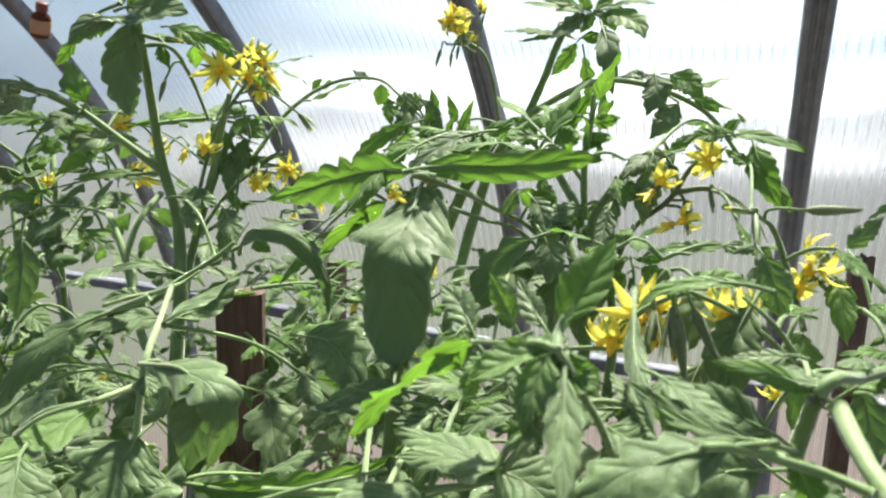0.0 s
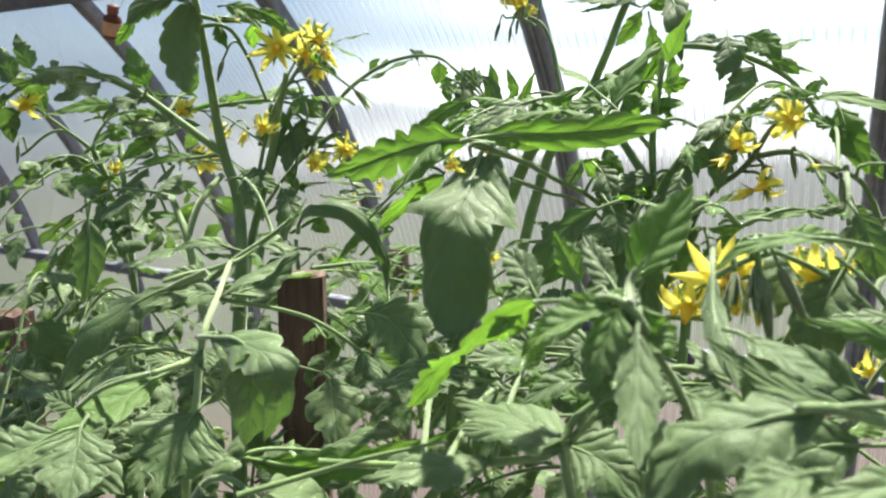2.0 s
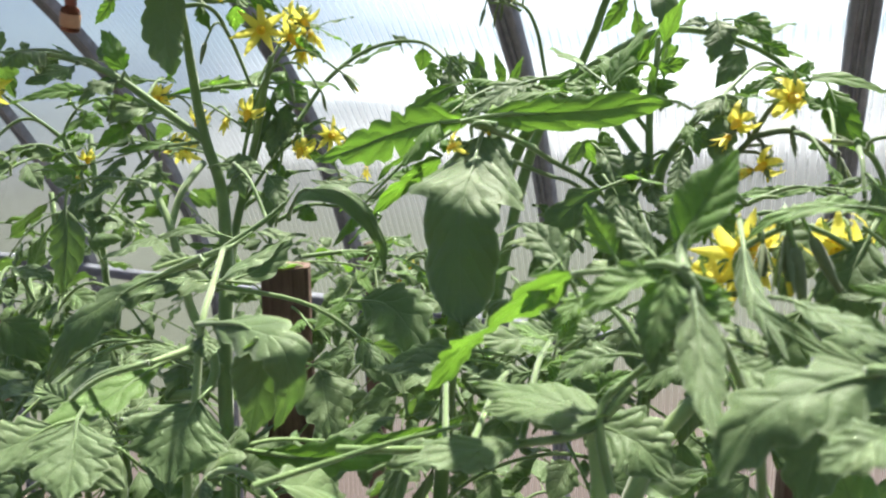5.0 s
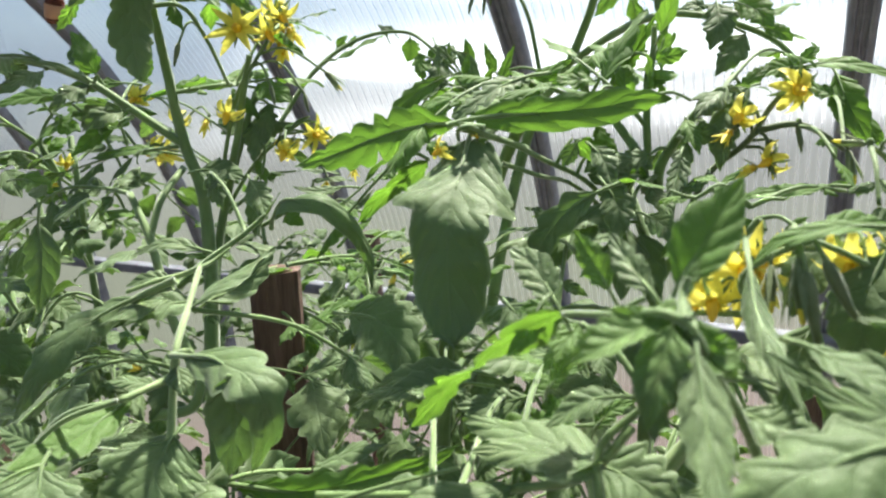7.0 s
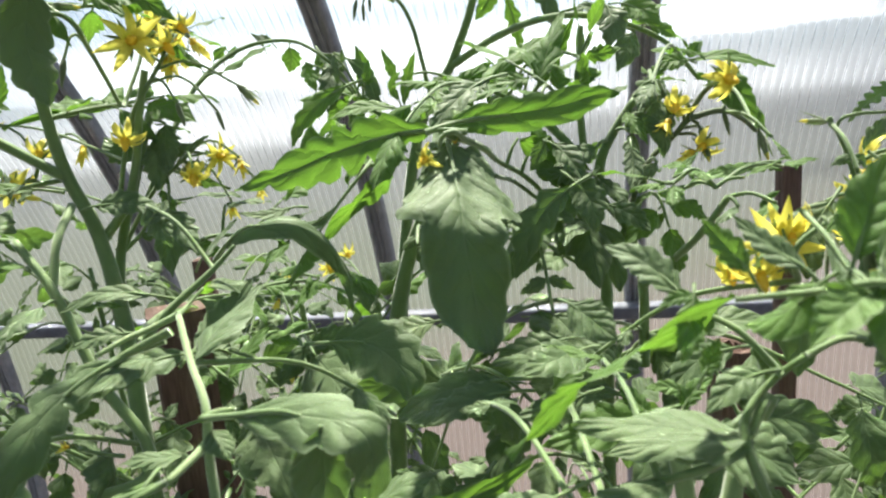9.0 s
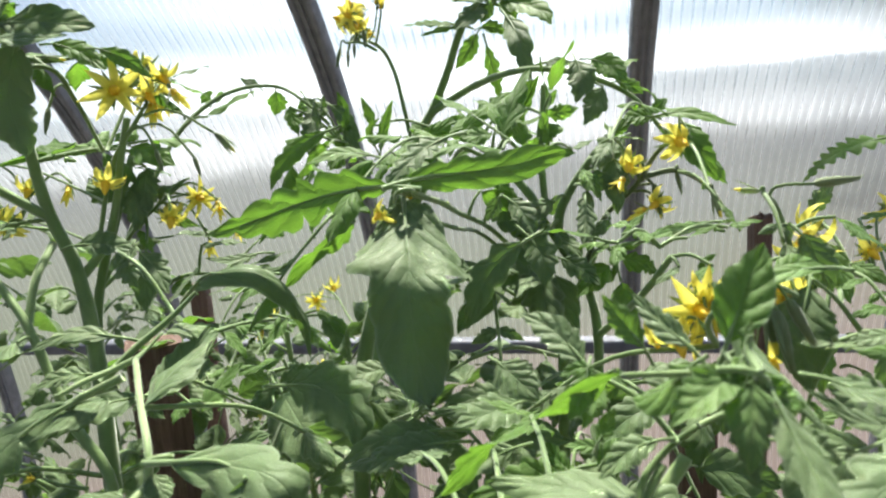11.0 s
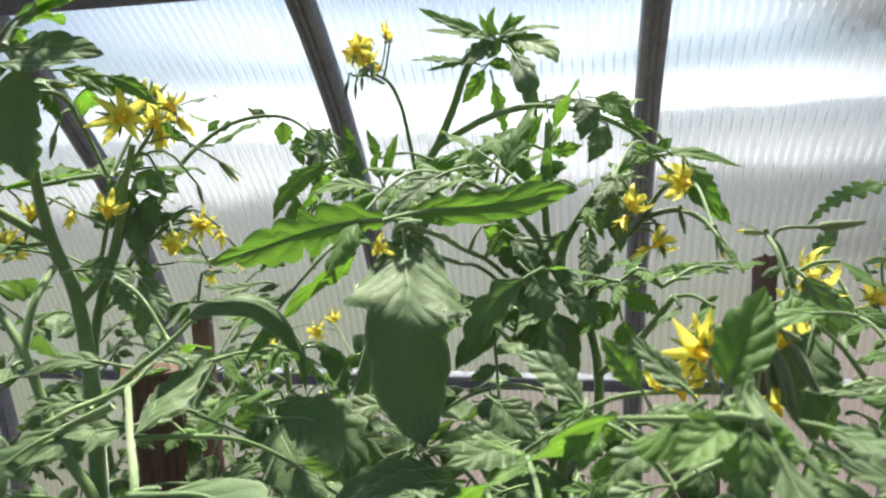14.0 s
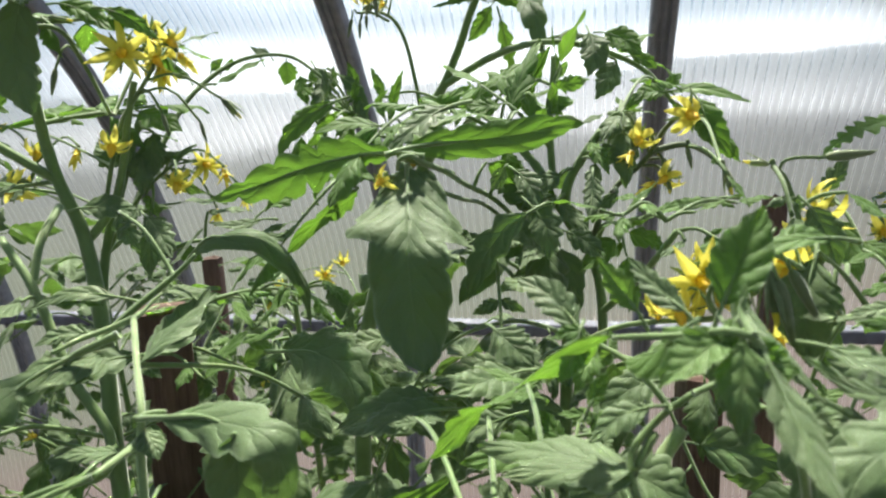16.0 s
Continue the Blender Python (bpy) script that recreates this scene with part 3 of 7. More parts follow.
def grown_leaf(plant, pts, width, face, kind="old", seed=1, lobes=5, lobe_depth=0.24, cup=0.12, wave=0.03, folds=1.0, prof="leaf", slant=0.14, stalk=0.8, ribs=5, rumple=0.0):
    """One leaf along a curved midrib: toothed edges, a keel or a roof across (cup), raised cushions between the veins, and a short stalk."""
    rnd = random.Random(seed)
    raw = spline(pts, 16)
    run = [0.0]
    for p, q in zip(raw, raw[1:]):
        run.append(run[-1] + (q - p).length)
    nu, nv = 44, 6
    line, k = [], 0
    for i in range(nu + 1):
        d = run[-1] * i / nu
        while k < len(raw) - 2 and run[k + 1] < d:
            k += 1
        line.append(raw[k].lerp(raw[k + 1], (d - run[k]) / max(1e-9, run[k + 1] - run[k])))
    size = run[-1]
    table = PROFILES[prof]
    phase = [rnd.uniform(0, 1) for _ in range(2)]
    uneven = [[rnd.uniform(0.45, 1.4) for _ in range(16)] for _ in range(2)]
    lean = [rnd.uniform(0.92, 1.08) for _ in range(2)]
    slope = min(0.6, max(0.2, 0.42 * width / size))
    bm = bmesh.new()
    uvl = bm.loops.layers.uv.new("UVMap")
    uvs, grid = {}, []
    for i, p in enumerate(line):
        u = i / nu
        ahead = (line[min(i + 1, nu)] - line[max(i - 1, 0)]).normalized()
        across = ahead.cross(Vector(face)).normalized()
        out = across.cross(ahead)
        for (ua, wa), (ub, wb) in zip(table, table[1:]):
            if ua <= u <= ub:
                f = (u - ua) / (ub - ua)
                body = wa + (wb - wa) * (f * f * (3 - 2 * f) if wb < wa else f)
                break
        row = []
        for j in range(-nv, nv + 1):
            v = j / nv
            s = 0 if v < 0 else 1
            q = (u + 0.04 * math.sin(u * 7 + seed * 2.3 + s * 1.9)) * lobes + phase[s]
            n, ph = int(math.floor(q)), q % 1.0
            amp = lobe_depth * uneven[s][n % 16]
            dip = ((0.72 - ph) / 0.72) ** 1.6 if ph < 0.72 else ((ph - 0.72) / 0.28) ** 1.4
            nick = 0.12 * amp * (1 - ((2.6 * q + 0.3) % 1.0))
            half = 0.5 * width * lean[s] * body * (1 - (amp * dip + nick if 0.04 < u < 0.97 else 0))
            x = half * v
            rib = math.cos(2 * math.pi * ribs * (u - slope * abs(v)))
            z = cup * abs(x) + 0.010 * width * folds * rib * abs(v) * (1 - 0.35 * abs(v))
            z += wave * width * (abs(v) ** 1.5 * math.sin(u * 11 + seed * 1.3 + s * 2.1) + 0.8 * noise.noise(Vector((x / width * 4, u * 4, seed * 0.37))))
            z += rumple * width * noise.noise(Vector((x / width * 5, u * 13, seed * 0.7)))
            z -= 0.10 * half * abs(v) ** 4
            vert = bm.verts.new(p + across * x + out * z + ahead * slant * abs(x) * (1 - u))
            uvs[vert] = (v * 0.5 + 0.5, (u - slope * abs(v)) * ribs / 5 + 0.26 * abs(v))
            row.append(vert)
        grid.append(row)
    for a, b in zip(grid, grid[1:]):
        for n in range(2 * nv):
            fc = bm.faces.new((a[n], a[n + 1], b[n + 1], b[n]))
            for lp in fc.loops:
                lp[uvl].uv = uvs[lp.vert]
    me = finish("leaflet", bm, {"old": LEAF, "young": YOUNG, "tender": TENDER}[kind])
    thick = min(0.0022, 0.012 * size + 0.0006)
    start = (line[0] - line[2]).normalized()
    bm = bmesh.new()
    tube(bm, spline([line[0] + start * min(0.02 if stalk > 0.2 else 0.001, 0.25 * size) + Vector((0, 0.003, -0.003)), line[0], line[max(1, int(nu * stalk * 0.42))] - Vector(face) * thick * 0.4, line[max(2, int(nu * stalk))] - Vector(face) * thick * 0.3], 5), thick, thick * 0.25, 6, 0, 0.1)
    ob = part("leaf", bm, STEM, plant)
    place("leaflet", me, ob)
    return ob


def low_leaves(plant, foot, z0, z1, count, seed, reach=0.26, size=0.075, turn=(0, 360), kind="old"):
    """Leaves all up the stem between two heights, each arching out and down."""
    rnd = random.Random(seed)
    for k in range(count):
        z = z0 + (z1 - z0) * (k + rnd.uniform(0, 0.8)) / count
        a = radians(rnd.uniform(*turn))
        d = Vector((math.cos(a), math.sin(a), 0))
        q = reach * rnd.uniform(0.7, 1.15)
        p = Vector((foot[0], foot[1], z))
        leaf(plant, [p, p + d * q * 0.35 + Vector((0, 0, 0.05 * rnd.uniform(0.6, 1.4))), p + d * q * 0.72 + Vector((0, 0, 0.03 * rnd.uniform(-0.5, 1))), p + d * q + Vector((0, 0, -0.05 * rnd.uniform(0.2, 1.6)))],
             size * rnd.uniform(0.85, 1.2), pairs=rnd.choice((3, 3, 4)), kind=kind, seed=seed * 50 + k, r=0.0021, start=0.16)


def petal_into(bm, m, length, wide, reflex, mat, cup=0.3):
    """A pointed petal or sepal from the origin out along x, bending back by reflex degrees."""
    nu, nv = 6, 2
    rows = []
    p, a = Vector((0.08 * length, 0)), radians(25)
    for i in range(nu + 1):
        u = i / nu
        w = wide * 0.5 * (math.sin(math.pi * (0.16 + 0.84 * u) ** 0.8) ** 0.9 if u < 1 else 0.02)
        row = []
        for j in range(-nv, nv + 1):
            v = j / nv
            row.append(bm.verts.new(m @ Vector((p.x, w * v, p.y + cup * w * v * v))))
        rows.append(row)
        a -= radians(reflex) / nu
        p = p + Vector((math.cos(a), math.sin(a))) * length / nu
    for b, c in zip(rows, rows[1:]):
        for k in range(2 * nv):
            bm.faces.new((b[k], b[k + 1], c[k + 1], c[k])).material_index = mat


def cone_into(bm, m, r, length, mat, sides=9):
    rings = []
    for f, q in ((0, 0.75), (0.15, 1.0), (0.5, 0.92), (0.8, 0.6), (1.0, 0.22)):
        rings.append([bm.verts.new(m @ Vector((r * q * (1 + 0.12 * (k % 2)) * math.cos(2 * math.pi * k / sides), r * q * (1 + 0.12 * (k % 2)) * math.sin(2 * math.pi * k / sides), f * length))) for k in range(sides)])
    for a, b in zip(rings, rings[1:]):
        for k in range(sides):
            bm.faces.new((a[k], a[(k + 1) % sides], b[(k + 1) % sides], b[k])).material_index = mat
    bm.faces.new(rings[-1]).material_index = mat


def flower_mesh(seed, petals=6, reflex=60, lift=0):
    """A tomato flower of about unit width, opening along z: petals, orange cone, narrow sepals."""
    rnd = random.Random(seed)
    bm = bmesh.new()
    for k in range(petals):
        a = 2 * math.pi * (k + rnd.uniform(-0.12, 0.12)) / petals
        m = Matrix.Rotation(a, 4, "Z") @ Matrix.Rotation(radians(-lift + rnd.uniform(-18, 18)), 4, "Y") @ Matrix.Rotation(radians(rnd.uniform(-25, 25)), 4, "X")
        petal_into(bm, m, 0.55 * rnd.uniform(0.8, 1.12), 0.165, reflex * rnd.uniform(0.4, 1.6), 0, 0.6)
        m2 = Matrix.Translation((0, 0, -0.06)) @ Matrix.Rotation(a + math.pi / petals, 4, "Z") @ Matrix.Rotation(radians(-lift * 0.5 + rnd.uniform(-10, 10)), 4, "Y")
        petal_into(bm, m2, 0.42 * rnd.uniform(0.8, 1.1), 0.075, reflex * 0.5, 2)
    cone_into(bm, Matrix.Translation((0, 0, -0.02)), 0.085, 0.34, 1)
    cone_into(bm, Matrix.Translation((0, 0, -0.17)), 0.06, 0.12, 2, 7)
    return finish("flower", bm, (PETAL, CONE, SEPAL))


def bud_mesh(seed, split=0.0):
    """A closed bud along z in long green sepals."""
    rnd = random.Random(seed)
    bm = bmesh.new()
    prof = ((0, 0.04), (0.08, 0.085), (0.25, 0.108), (0.5, 0.10), (0.75, 0.07), (0.95, 0.04), (1.0, 0.01))
    rings = [[bm.verts.new((r * math.cos(2 * math.pi * k / 8) * (1 + 0.1 * (k % 2)), r * math.sin(2 * math.pi * k / 8) * (1 + 0.1 * (k % 2)), z)) for k in range(8)] for z, r in prof]
    for i, (a, b) in enumerate(zip(rings, rings[1:])):
        for k in range(8):
            bm.faces.new((a[k], a[(k + 1) % 8], b[(k + 1) % 8], b[k])).material_index = 1 if split and 0.5 < prof[i][0] else 0
    for k in range(5):
        m = Matrix.Rotation(2 * math.pi * k / 5 + rnd.uniform(-0.2, 0.2), 4, "Z") @ Matrix.Rotation(radians(-52 - rnd.uniform(0, 14) + 25 * split), 4, "Y")
        petal_into(bm, m, 1.0, 0.11, -14, 0)
    return finish("flower_bud", bm, (SEPAL, PETAL))


FLOWERS = {"star": [flower_mesh(i, 7 + i % 2, 55, 18) for i in range(4)],
           "bent": [flower_mesh(10 + i, 7, 130, 5) for i in range(4)],
           "shut": [flower_mesh(20 + i, 6, 5, 50) for i in range(4)]}
BUDS = [bud_mesh(i, 0.0 if i < 3 else 0.7) for i in range(5)]


def truss(plant, stems, flowers=(), buds=(), r=0.0022, seed=1, mat=None):
    """A flower truss: its stalks, then flowers (place, way it faces, width, kind) and buds (place, way, length), each on a thin bent stalk."""
    rnd = random.Random(seed)
    bm = bmesh.new()
    lines = []
    for pts in stems:
        line = spline(pts, 6)
        lines += line
        tube(bm, line, r, r * 0.7, 6, 0, 0.1)
    put = []
    for at, way, size, kind in [*flowers, *((p, w, s, "bud") for p, w, s in buds)]:
        at, way = Vector(at), Vector(way).normalized()
        back = at - way * size * (0.16 if kind != "bud" else 0.0)
        near = min(lines, key=lambda q: (q - back).length + 0.3 * max(0, q.z - back.z))
        knee = near.lerp(back, 0.55) - way * min(0.014, (near - back).length * 0.4) + Vector((0, 0, 0.003))
        tube(bm, spline([near, knee, back], 4), r * 0.55, r * 0.5, 5)
        put.append((at, way, size, kind))
    ob = part("flower_truss", bm, mat or STEM, plant)
    for at, way, size, kind in put:
        spin = Matrix.Rotation(rnd.uniform(0, 6.28), 4, "Z")
        m = Matrix.Translation(at) @ way.to_track_quat("Z", "Y").to_matrix().to_4x4() @ spin @ Matrix.Scale(size, 4)
        if kind == "bud":
            place("flower_bud", rnd.choice(BUDS), ob, m)
        else:
            place("flower", rnd.choice(FLOWERS[kind]), ob, m)
    return ob


def stake(top, width, depth, turn, height, label, lean=(0, 0)):
    """A sawn square stake with a rough top, driven into the soil."""
    bm = bmesh.new()
    rnd = random.Random(int(abs(top[0]) * 1000))
    n = 14
    rows = []
    for i in range(n + 1):
        z = height * i / n
        row = []
        for sx, sy in ((-1, -1), (0, -1), (1, -1), (1, 0), (1, 1), (0, 1), (-1, 1), (-1, 0)):
            c = 0.94 if sx and sy else 1.0
            w = 1 + 0.02 * noise.noise(Vector((sx * 3, sy * 3, z * 22)))
            row.append(bm.verts.new((sx * width / 2 * c * w, sy * depth / 2 * c * w, z + (rnd.uniform(-0.003, 0.003) if i == n else 0))))
        rows.append(row)
    for a, b in zip(rows, rows[1:]):
        for k in range(8):
            bm.faces.new((a[k], a[(k + 1) % 8], b[(k + 1) % 8], b[k]))
    top_ring = [v.co.copy() for v in rows[-1]]
    bm.faces.new(rows[0][::-1])
    ob = thing("wooden_stake", Vector(top) - Vector((0, 0, height)), label, "garden stake", "wooden stakes")
    m = pose(top[0], top[1], top[2] - height, lean[0], lean[1], turn)
    part("shaft", bm, WOOD, ob, m=m, smooth=False)
    bm = bmesh.new()
    rings = []
    for q in (1.0, 0.72, 0.40, 0.12):
        rings.append([bm.verts.new((p.x * q, p.y * q, p.z + 0.004 * (1 - q) * rnd.uniform(-0.6, 1.2))) for p in top_ring])
    for a, b in zip(rings, rings[1:]):
        for k in range(8):
            bm.faces.new((a[k], a[(k + 1) % 8], b[(k + 1) % 8], b[k]))
    bm.faces.new(rings[-1])
    part("sawn_top", bm, CUT, ob, "rough pale sawn end grain", m, smooth=False)
    return ob


# the tall plant beside the sawn stake
left_plant = thing("tomato_plant", (-0.484, 0.452, -0.75), "tall tomato plant with thick hairy stems and yellow flowers", "tomato plant", "tomato plants")
stalk(left_plant, "main_stem", [(-0.484, 0.452, -0.75), (-0.485, 0.45, 0.986), (-0.508, 0.484, 1.1), (-0.533, 0.506, 1.162), (-0.547, 0.506, 1.198), (-0.55, 0.496, 1.271), (-0.525, 0.464, 1.327), (-0.507, 0.443, 1.346)], 0.0075, 0.003)
stalk(left_plant, "side_stem", [(-0.53, 0.505, 1.146), (-0.512, 0.521, 1.173), (-0.5, 0.522, 1.2), (-0.49, 0.525, 1.243), (-0.48, 0.526, 1.274)], 0.004, 0.0028)
stalk(left_plant, "side_stem", [(-0.511, 0.488, 1.071), (-0.529, 0.526, 1.132), (-0.506, 0.528, 1.189), (-0.494, 0.546, 1.243)], 0.0045, 0.003)
stalk(left_plant, "side_stem", [(-0.482, 0.384, 1), (-0.452, 0.403, 1.009), (-0.488, 0.419, 1.069), (-0.522, 0.435, 1.129), (-0.554, 0.447, 1.162)], 0.0045, 0.003)
stalk(left_plant, "side_stem", [(-0.522, 0.435, 1.126), (-0.531, 0.459, 1.156), (-0.54, 0.495, 1.179)], 0.003, 0.0032)
leaf(left_plant, [(-0.547, 0.506, 1.198), (-0.581, 0.482, 1.231), (-0.612, 0.458, 1.26), (-0.636, 0.435, 1.273), (-0.673, 0.414, 1.275), (-0.704, 0.392, 1.254), (-0.718, 0.365, 1.221)], 0.062, pairs=6, seed=3, r=0.0042, start=0.2)
crown_leaf = leaf(left_plant, [(-0.506, 0.443, 1.346), (-0.481, 0.419, 1.33), (-0.461, 0.399, 1.317)], 0.01, pairs=0, end=False, r=0.003)
leaf(left_plant, [(-0.484, 0.41, 1.337), (-0.483, 0.424, 1.353), (-0.468, 0.44, 1.368)], 0.05, pairs=2, kind='young', seed=9, r=0.0025)
truss(left_plant, [[(-0.517, 0.518, 1.173), (-0.494, 0.523, 1.243), (-0.475, 0.527, 1.269), (-0.467, 0.535, 1.285)], [(-0.515, 0.454, 1.311), (-0.502, 0.474, 1.312), (-0.506, 0.502, 1.29), (-0.501, 0.52, 1.249)]],
      [((-0.479, 0.513, 1.295), (0.582, -0.81, 0.079), 0.046, "star"), ((-0.464, 0.533, 1.292), (0.65, -0.137, -0.747), 0.036, "bent"), ((-0.454, 0.541, 1.305), (0.65, -0.137, -0.747), 0.036, "bent"), ((-0.445, 0.538, 1.294), (0.608, -0.142, -0.781), 0.034, "shut"), ((-0.494, 0.507, 1.225), (0.223, -0.601, -0.768), 0.036, "bent"), ((-0.66, 0.556, 1.243), (0.631, -0.654, -0.418), 0.036, "bent"), ((-0.674, 0.594, 1.183), (0.727, -0.632, -0.269), 0.042, "star")],
      [((-0.513, 0.481, 1.321), (0.944, 0.285, -0.167), 0.018), ((-0.509, 0.476, 1.284), (-0.044, -0.339, -0.94), 0.02), ((-0.456, 0.522, 1.248), (0.294, -0.144, -0.945), 0.018), ((-0.431, 0.535, 1.24), (0.247, -0.061, -0.967), 0.016), ((-0.417, 0.547, 1.258), (0.624, 0.202, -0.755), 0.022)], seed=2)
truss(left_plant, [[(-0.529, 0.526, 1.132), (-0.503, 0.551, 1.182), (-0.482, 0.568, 1.204)]],
      [((-0.473, 0.559, 1.192), (0.649, -0.753, -0.111), 0.034, "bent"), ((-0.462, 0.585, 1.202), (0.874, -0.481, -0.062), 0.034, "star"), ((-0.46, 0.537, 1.191), (0.211, -0.648, -0.732), 0.036, "bent"), ((-0.442, 0.584, 1.197), (0.451, -0.49, -0.746), 0.03, "shut"), ((-0.443, 0.619, 1.17), (0.217, -0.4, -0.891), 0.026, "shut"), ((-0.465, 0.603, 1.158), (0.217, -0.4, -0.891), 0.026, "shut")],
      [], seed=4)
leaf(left_plant, [(-0.521, 0.562, 1.169), (-0.517, 0.61, 1.22), (-0.504, 0.65, 1.265), (-0.472, 0.693, 1.297), (-0.431, 0.712, 1.3), (-0.398, 0.704, 1.282), (-0.384, 0.731, 1.259)], 0.04, pairs=0, end=False, seed=11, r=0.0030, kind='young')
# wooden stakes
stake((-0.531, 0.592, 1.063), 0.052, 0.05, 36, 1.9, "square reddish-brown stained wooden stake with a rough sawn top")
stake((-1.022, 0.534, 0.965), 0.045, 0.04, 20, 1.8, "weathered reddish-brown wooden stake among the leaves")
stake((-0.945, 1.385, 0.93), 0.038, 0.034, 10, 1.8, "dark brown wooden stake by the greenhouse side wall")
stake((0.078, 0.871, 1.124), 0.022, 0.022, 10, 1.95, "dark brown wooden stake with a flat top")
# the plant with the large hanging leaf
middle_plant = thing("tomato_plant", (-0.299, 0.582, -0.75), "tomato plant with a large drooping leaf and long side leaves", "tomato plant", "tomato plants")
stalk(middle_plant, "main_stem", [(-0.299, 0.582, -0.75), (-0.321, 0.572, 1.016), (-0.308, 0.588, 1.093), (-0.28, 0.584, 1.154), (-0.257, 0.576, 1.198), (-0.236, 0.565, 1.226)], 0.008, 0.0045)
big_leaf = leaf(middle_plant, [(-0.222, 0.517, 1.196), (-0.231, 0.468, 1.209), (-0.239, 0.447, 1.215), (-0.247, 0.458, 1.206)], 0.01, pairs=0, end=False, r=0.0026)
blade(big_leaf, (-0.263, 0.512, 1.2), (-0.234, 0.558, 1.245), (-0.346, -0.756, 0.556), wide=0.34, bend=-20, lobe_depth=0.35, lobes=7, wave=0.03, seed=113)
leaf(middle_plant, [(-0.199, 0.594, 1.223), (-0.227, 0.569, 1.239), (-0.249, 0.544, 1.245), (-0.261, 0.498, 1.236), (-0.273, 0.461, 1.217)], 0.05, pairs=3, seed=15, r=0.002, kind='young')
leaf(middle_plant, [(-0.297, 0.536, 1.212), (-0.302, 0.507, 1.2), (-0.301, 0.471, 1.193), (-0.315, 0.459, 1.176), (-0.329, 0.447, 1.157)], 0.04, pairs=1, seed=16, r=0.002, kind='young')
truss(middle_plant, [[(-0.238, 0.496, 1.192), (-0.247, 0.464, 1.201), (-0.251, 0.448, 1.202)]],
      [((-0.253, 0.442, 1.201), (-0.207, -0.918, -0.34), 0.022, "bent"), ((-0.238, 0.467, 1.208), (0.203, -0.785, 0.585), 0.018, "shut")],
      [], seed=5)
stalk(middle_plant, "side_stem", [(-0.243, 0.451, 1.215), (-0.225, 0.493, 1.202), (-0.218, 0.541, 1.186), (-0.199, 0.583, 1.166), (-0.185, 0.594, 1.149)], 0.0022, 0.002)
stalk(middle_plant, "side_stem", [(-0.23, 0.488, 1.189), (-0.217, 0.528, 1.176), (-0.207, 0.578, 1.163), (-0.191, 0.59, 1.147)], 0.0018, 0.0016)
blade(big_leaf, (-0.171, 0.568, 1.157), (-0.214, 0.487, 1.105), (-0.329, -0.704, 0.629), wide=0.42, bend=35, lobe_depth=0.22, seed=21)
leaf(middle_plant, [(-0.143, 0.576, 1.101), (-0.163, 0.564, 1.122), (-0.196, 0.539, 1.141), (-0.212, 0.514, 1.141)], 0.05, pairs=2, seed=22, r=0.003)
roll_leaf = leaf(middle_plant, [(-0.409, 0.36, 1.117), (-0.396, 0.376, 1.132), (-0.377, 0.394, 1.149), (-0.366, 0.403, 1.161)], 0.01, pairs=0, end=False, r=0.003)
# the plant by the side wall, forked high up
forked_plant = thing("tomato_plant", (-0.145, 0.6, -0.75), "branching tomato plant with a leafy crown and pale flowers", "tomato plant", "tomato plants")
stalk(forked_plant, "main_stem", [(-0.145, 0.6, -0.75), (-0.144, 0.561, 0.982), (-0.142, 0.573, 1.054), (-0.143, 0.58, 1.095), (-0.154, 0.588, 1.125), (-0.171, 0.609, 1.154), (-0.184, 0.651, 1.172)], 0.0058, 0.0038)
stalk(forked_plant, "side_stem", [(-0.141, 0.58, 1.09), (-0.124, 0.574, 1.125), (-0.115, 0.574, 1.147)], 0.004, 0.003)
stalk(forked_plant, "side_stem", [(-0.116, 0.548, 1.019), (-0.116, 0.561, 1.097), (-0.126, 0.574, 1.127), (-0.139, 0.584, 1.143), (-0.154, 0.595, 1.166)], 0.0042, 0.0026)
stalk(forked_plant, "side_stem", [(-0.116, 0.558, 1.08), (-0.097, 0.535, 1.105), (-0.079, 0.493, 1.14), (-0.067, 0.489, 1.159)], 0.003, 0.0022)
stalk(forked_plant, "side_stem", [(-0.143, 0.584, 1.15), (-0.143, 0.578, 1.174), (-0.132, 0.579, 1.198), (-0.115, 0.582, 1.222)], 0.0045, 0.003)
stalk(forked_plant, "side_stem", [(-0.154, 0.593, 1.157), (-0.163, 0.601, 1.184), (-0.182, 0.615, 1.206), (-0.202, 0.635, 1.224)], 0.0045, 0.003)
stalk(forked_plant, "side_stem", [(-0.154, 0.596, 1.175), (-0.156, 0.593, 1.222), (-0.154, 0.6, 1.262), (-0.153, 0.598, 1.28)], 0.0032, 0.002)
stalk(forked_plant, "side_stem", [(-0.359, 0.744, 0.979), (-0.341, 0.798, 1.151), (-0.321, 0.814, 1.221), (-0.293, 0.828, 1.264), (-0.27, 0.82, 1.308), (-0.249, 0.812, 1.355), (-0.23, 0.81, 1.38)], 0.0072, 0.0035)
long_leaf = leaf(forked_plant, [(-0.293, 0.828, 1.264), (-0.24, 0.803, 1.289), (-0.189, 0.754, 1.3), (-0.155, 0.731, 1.299), (-0.118, 0.728, 1.29), (-0.074, 0.724, 1.267), (-0.044, 0.719, 1.23)], 0.045, pairs=0, end=False, r=0.0046)
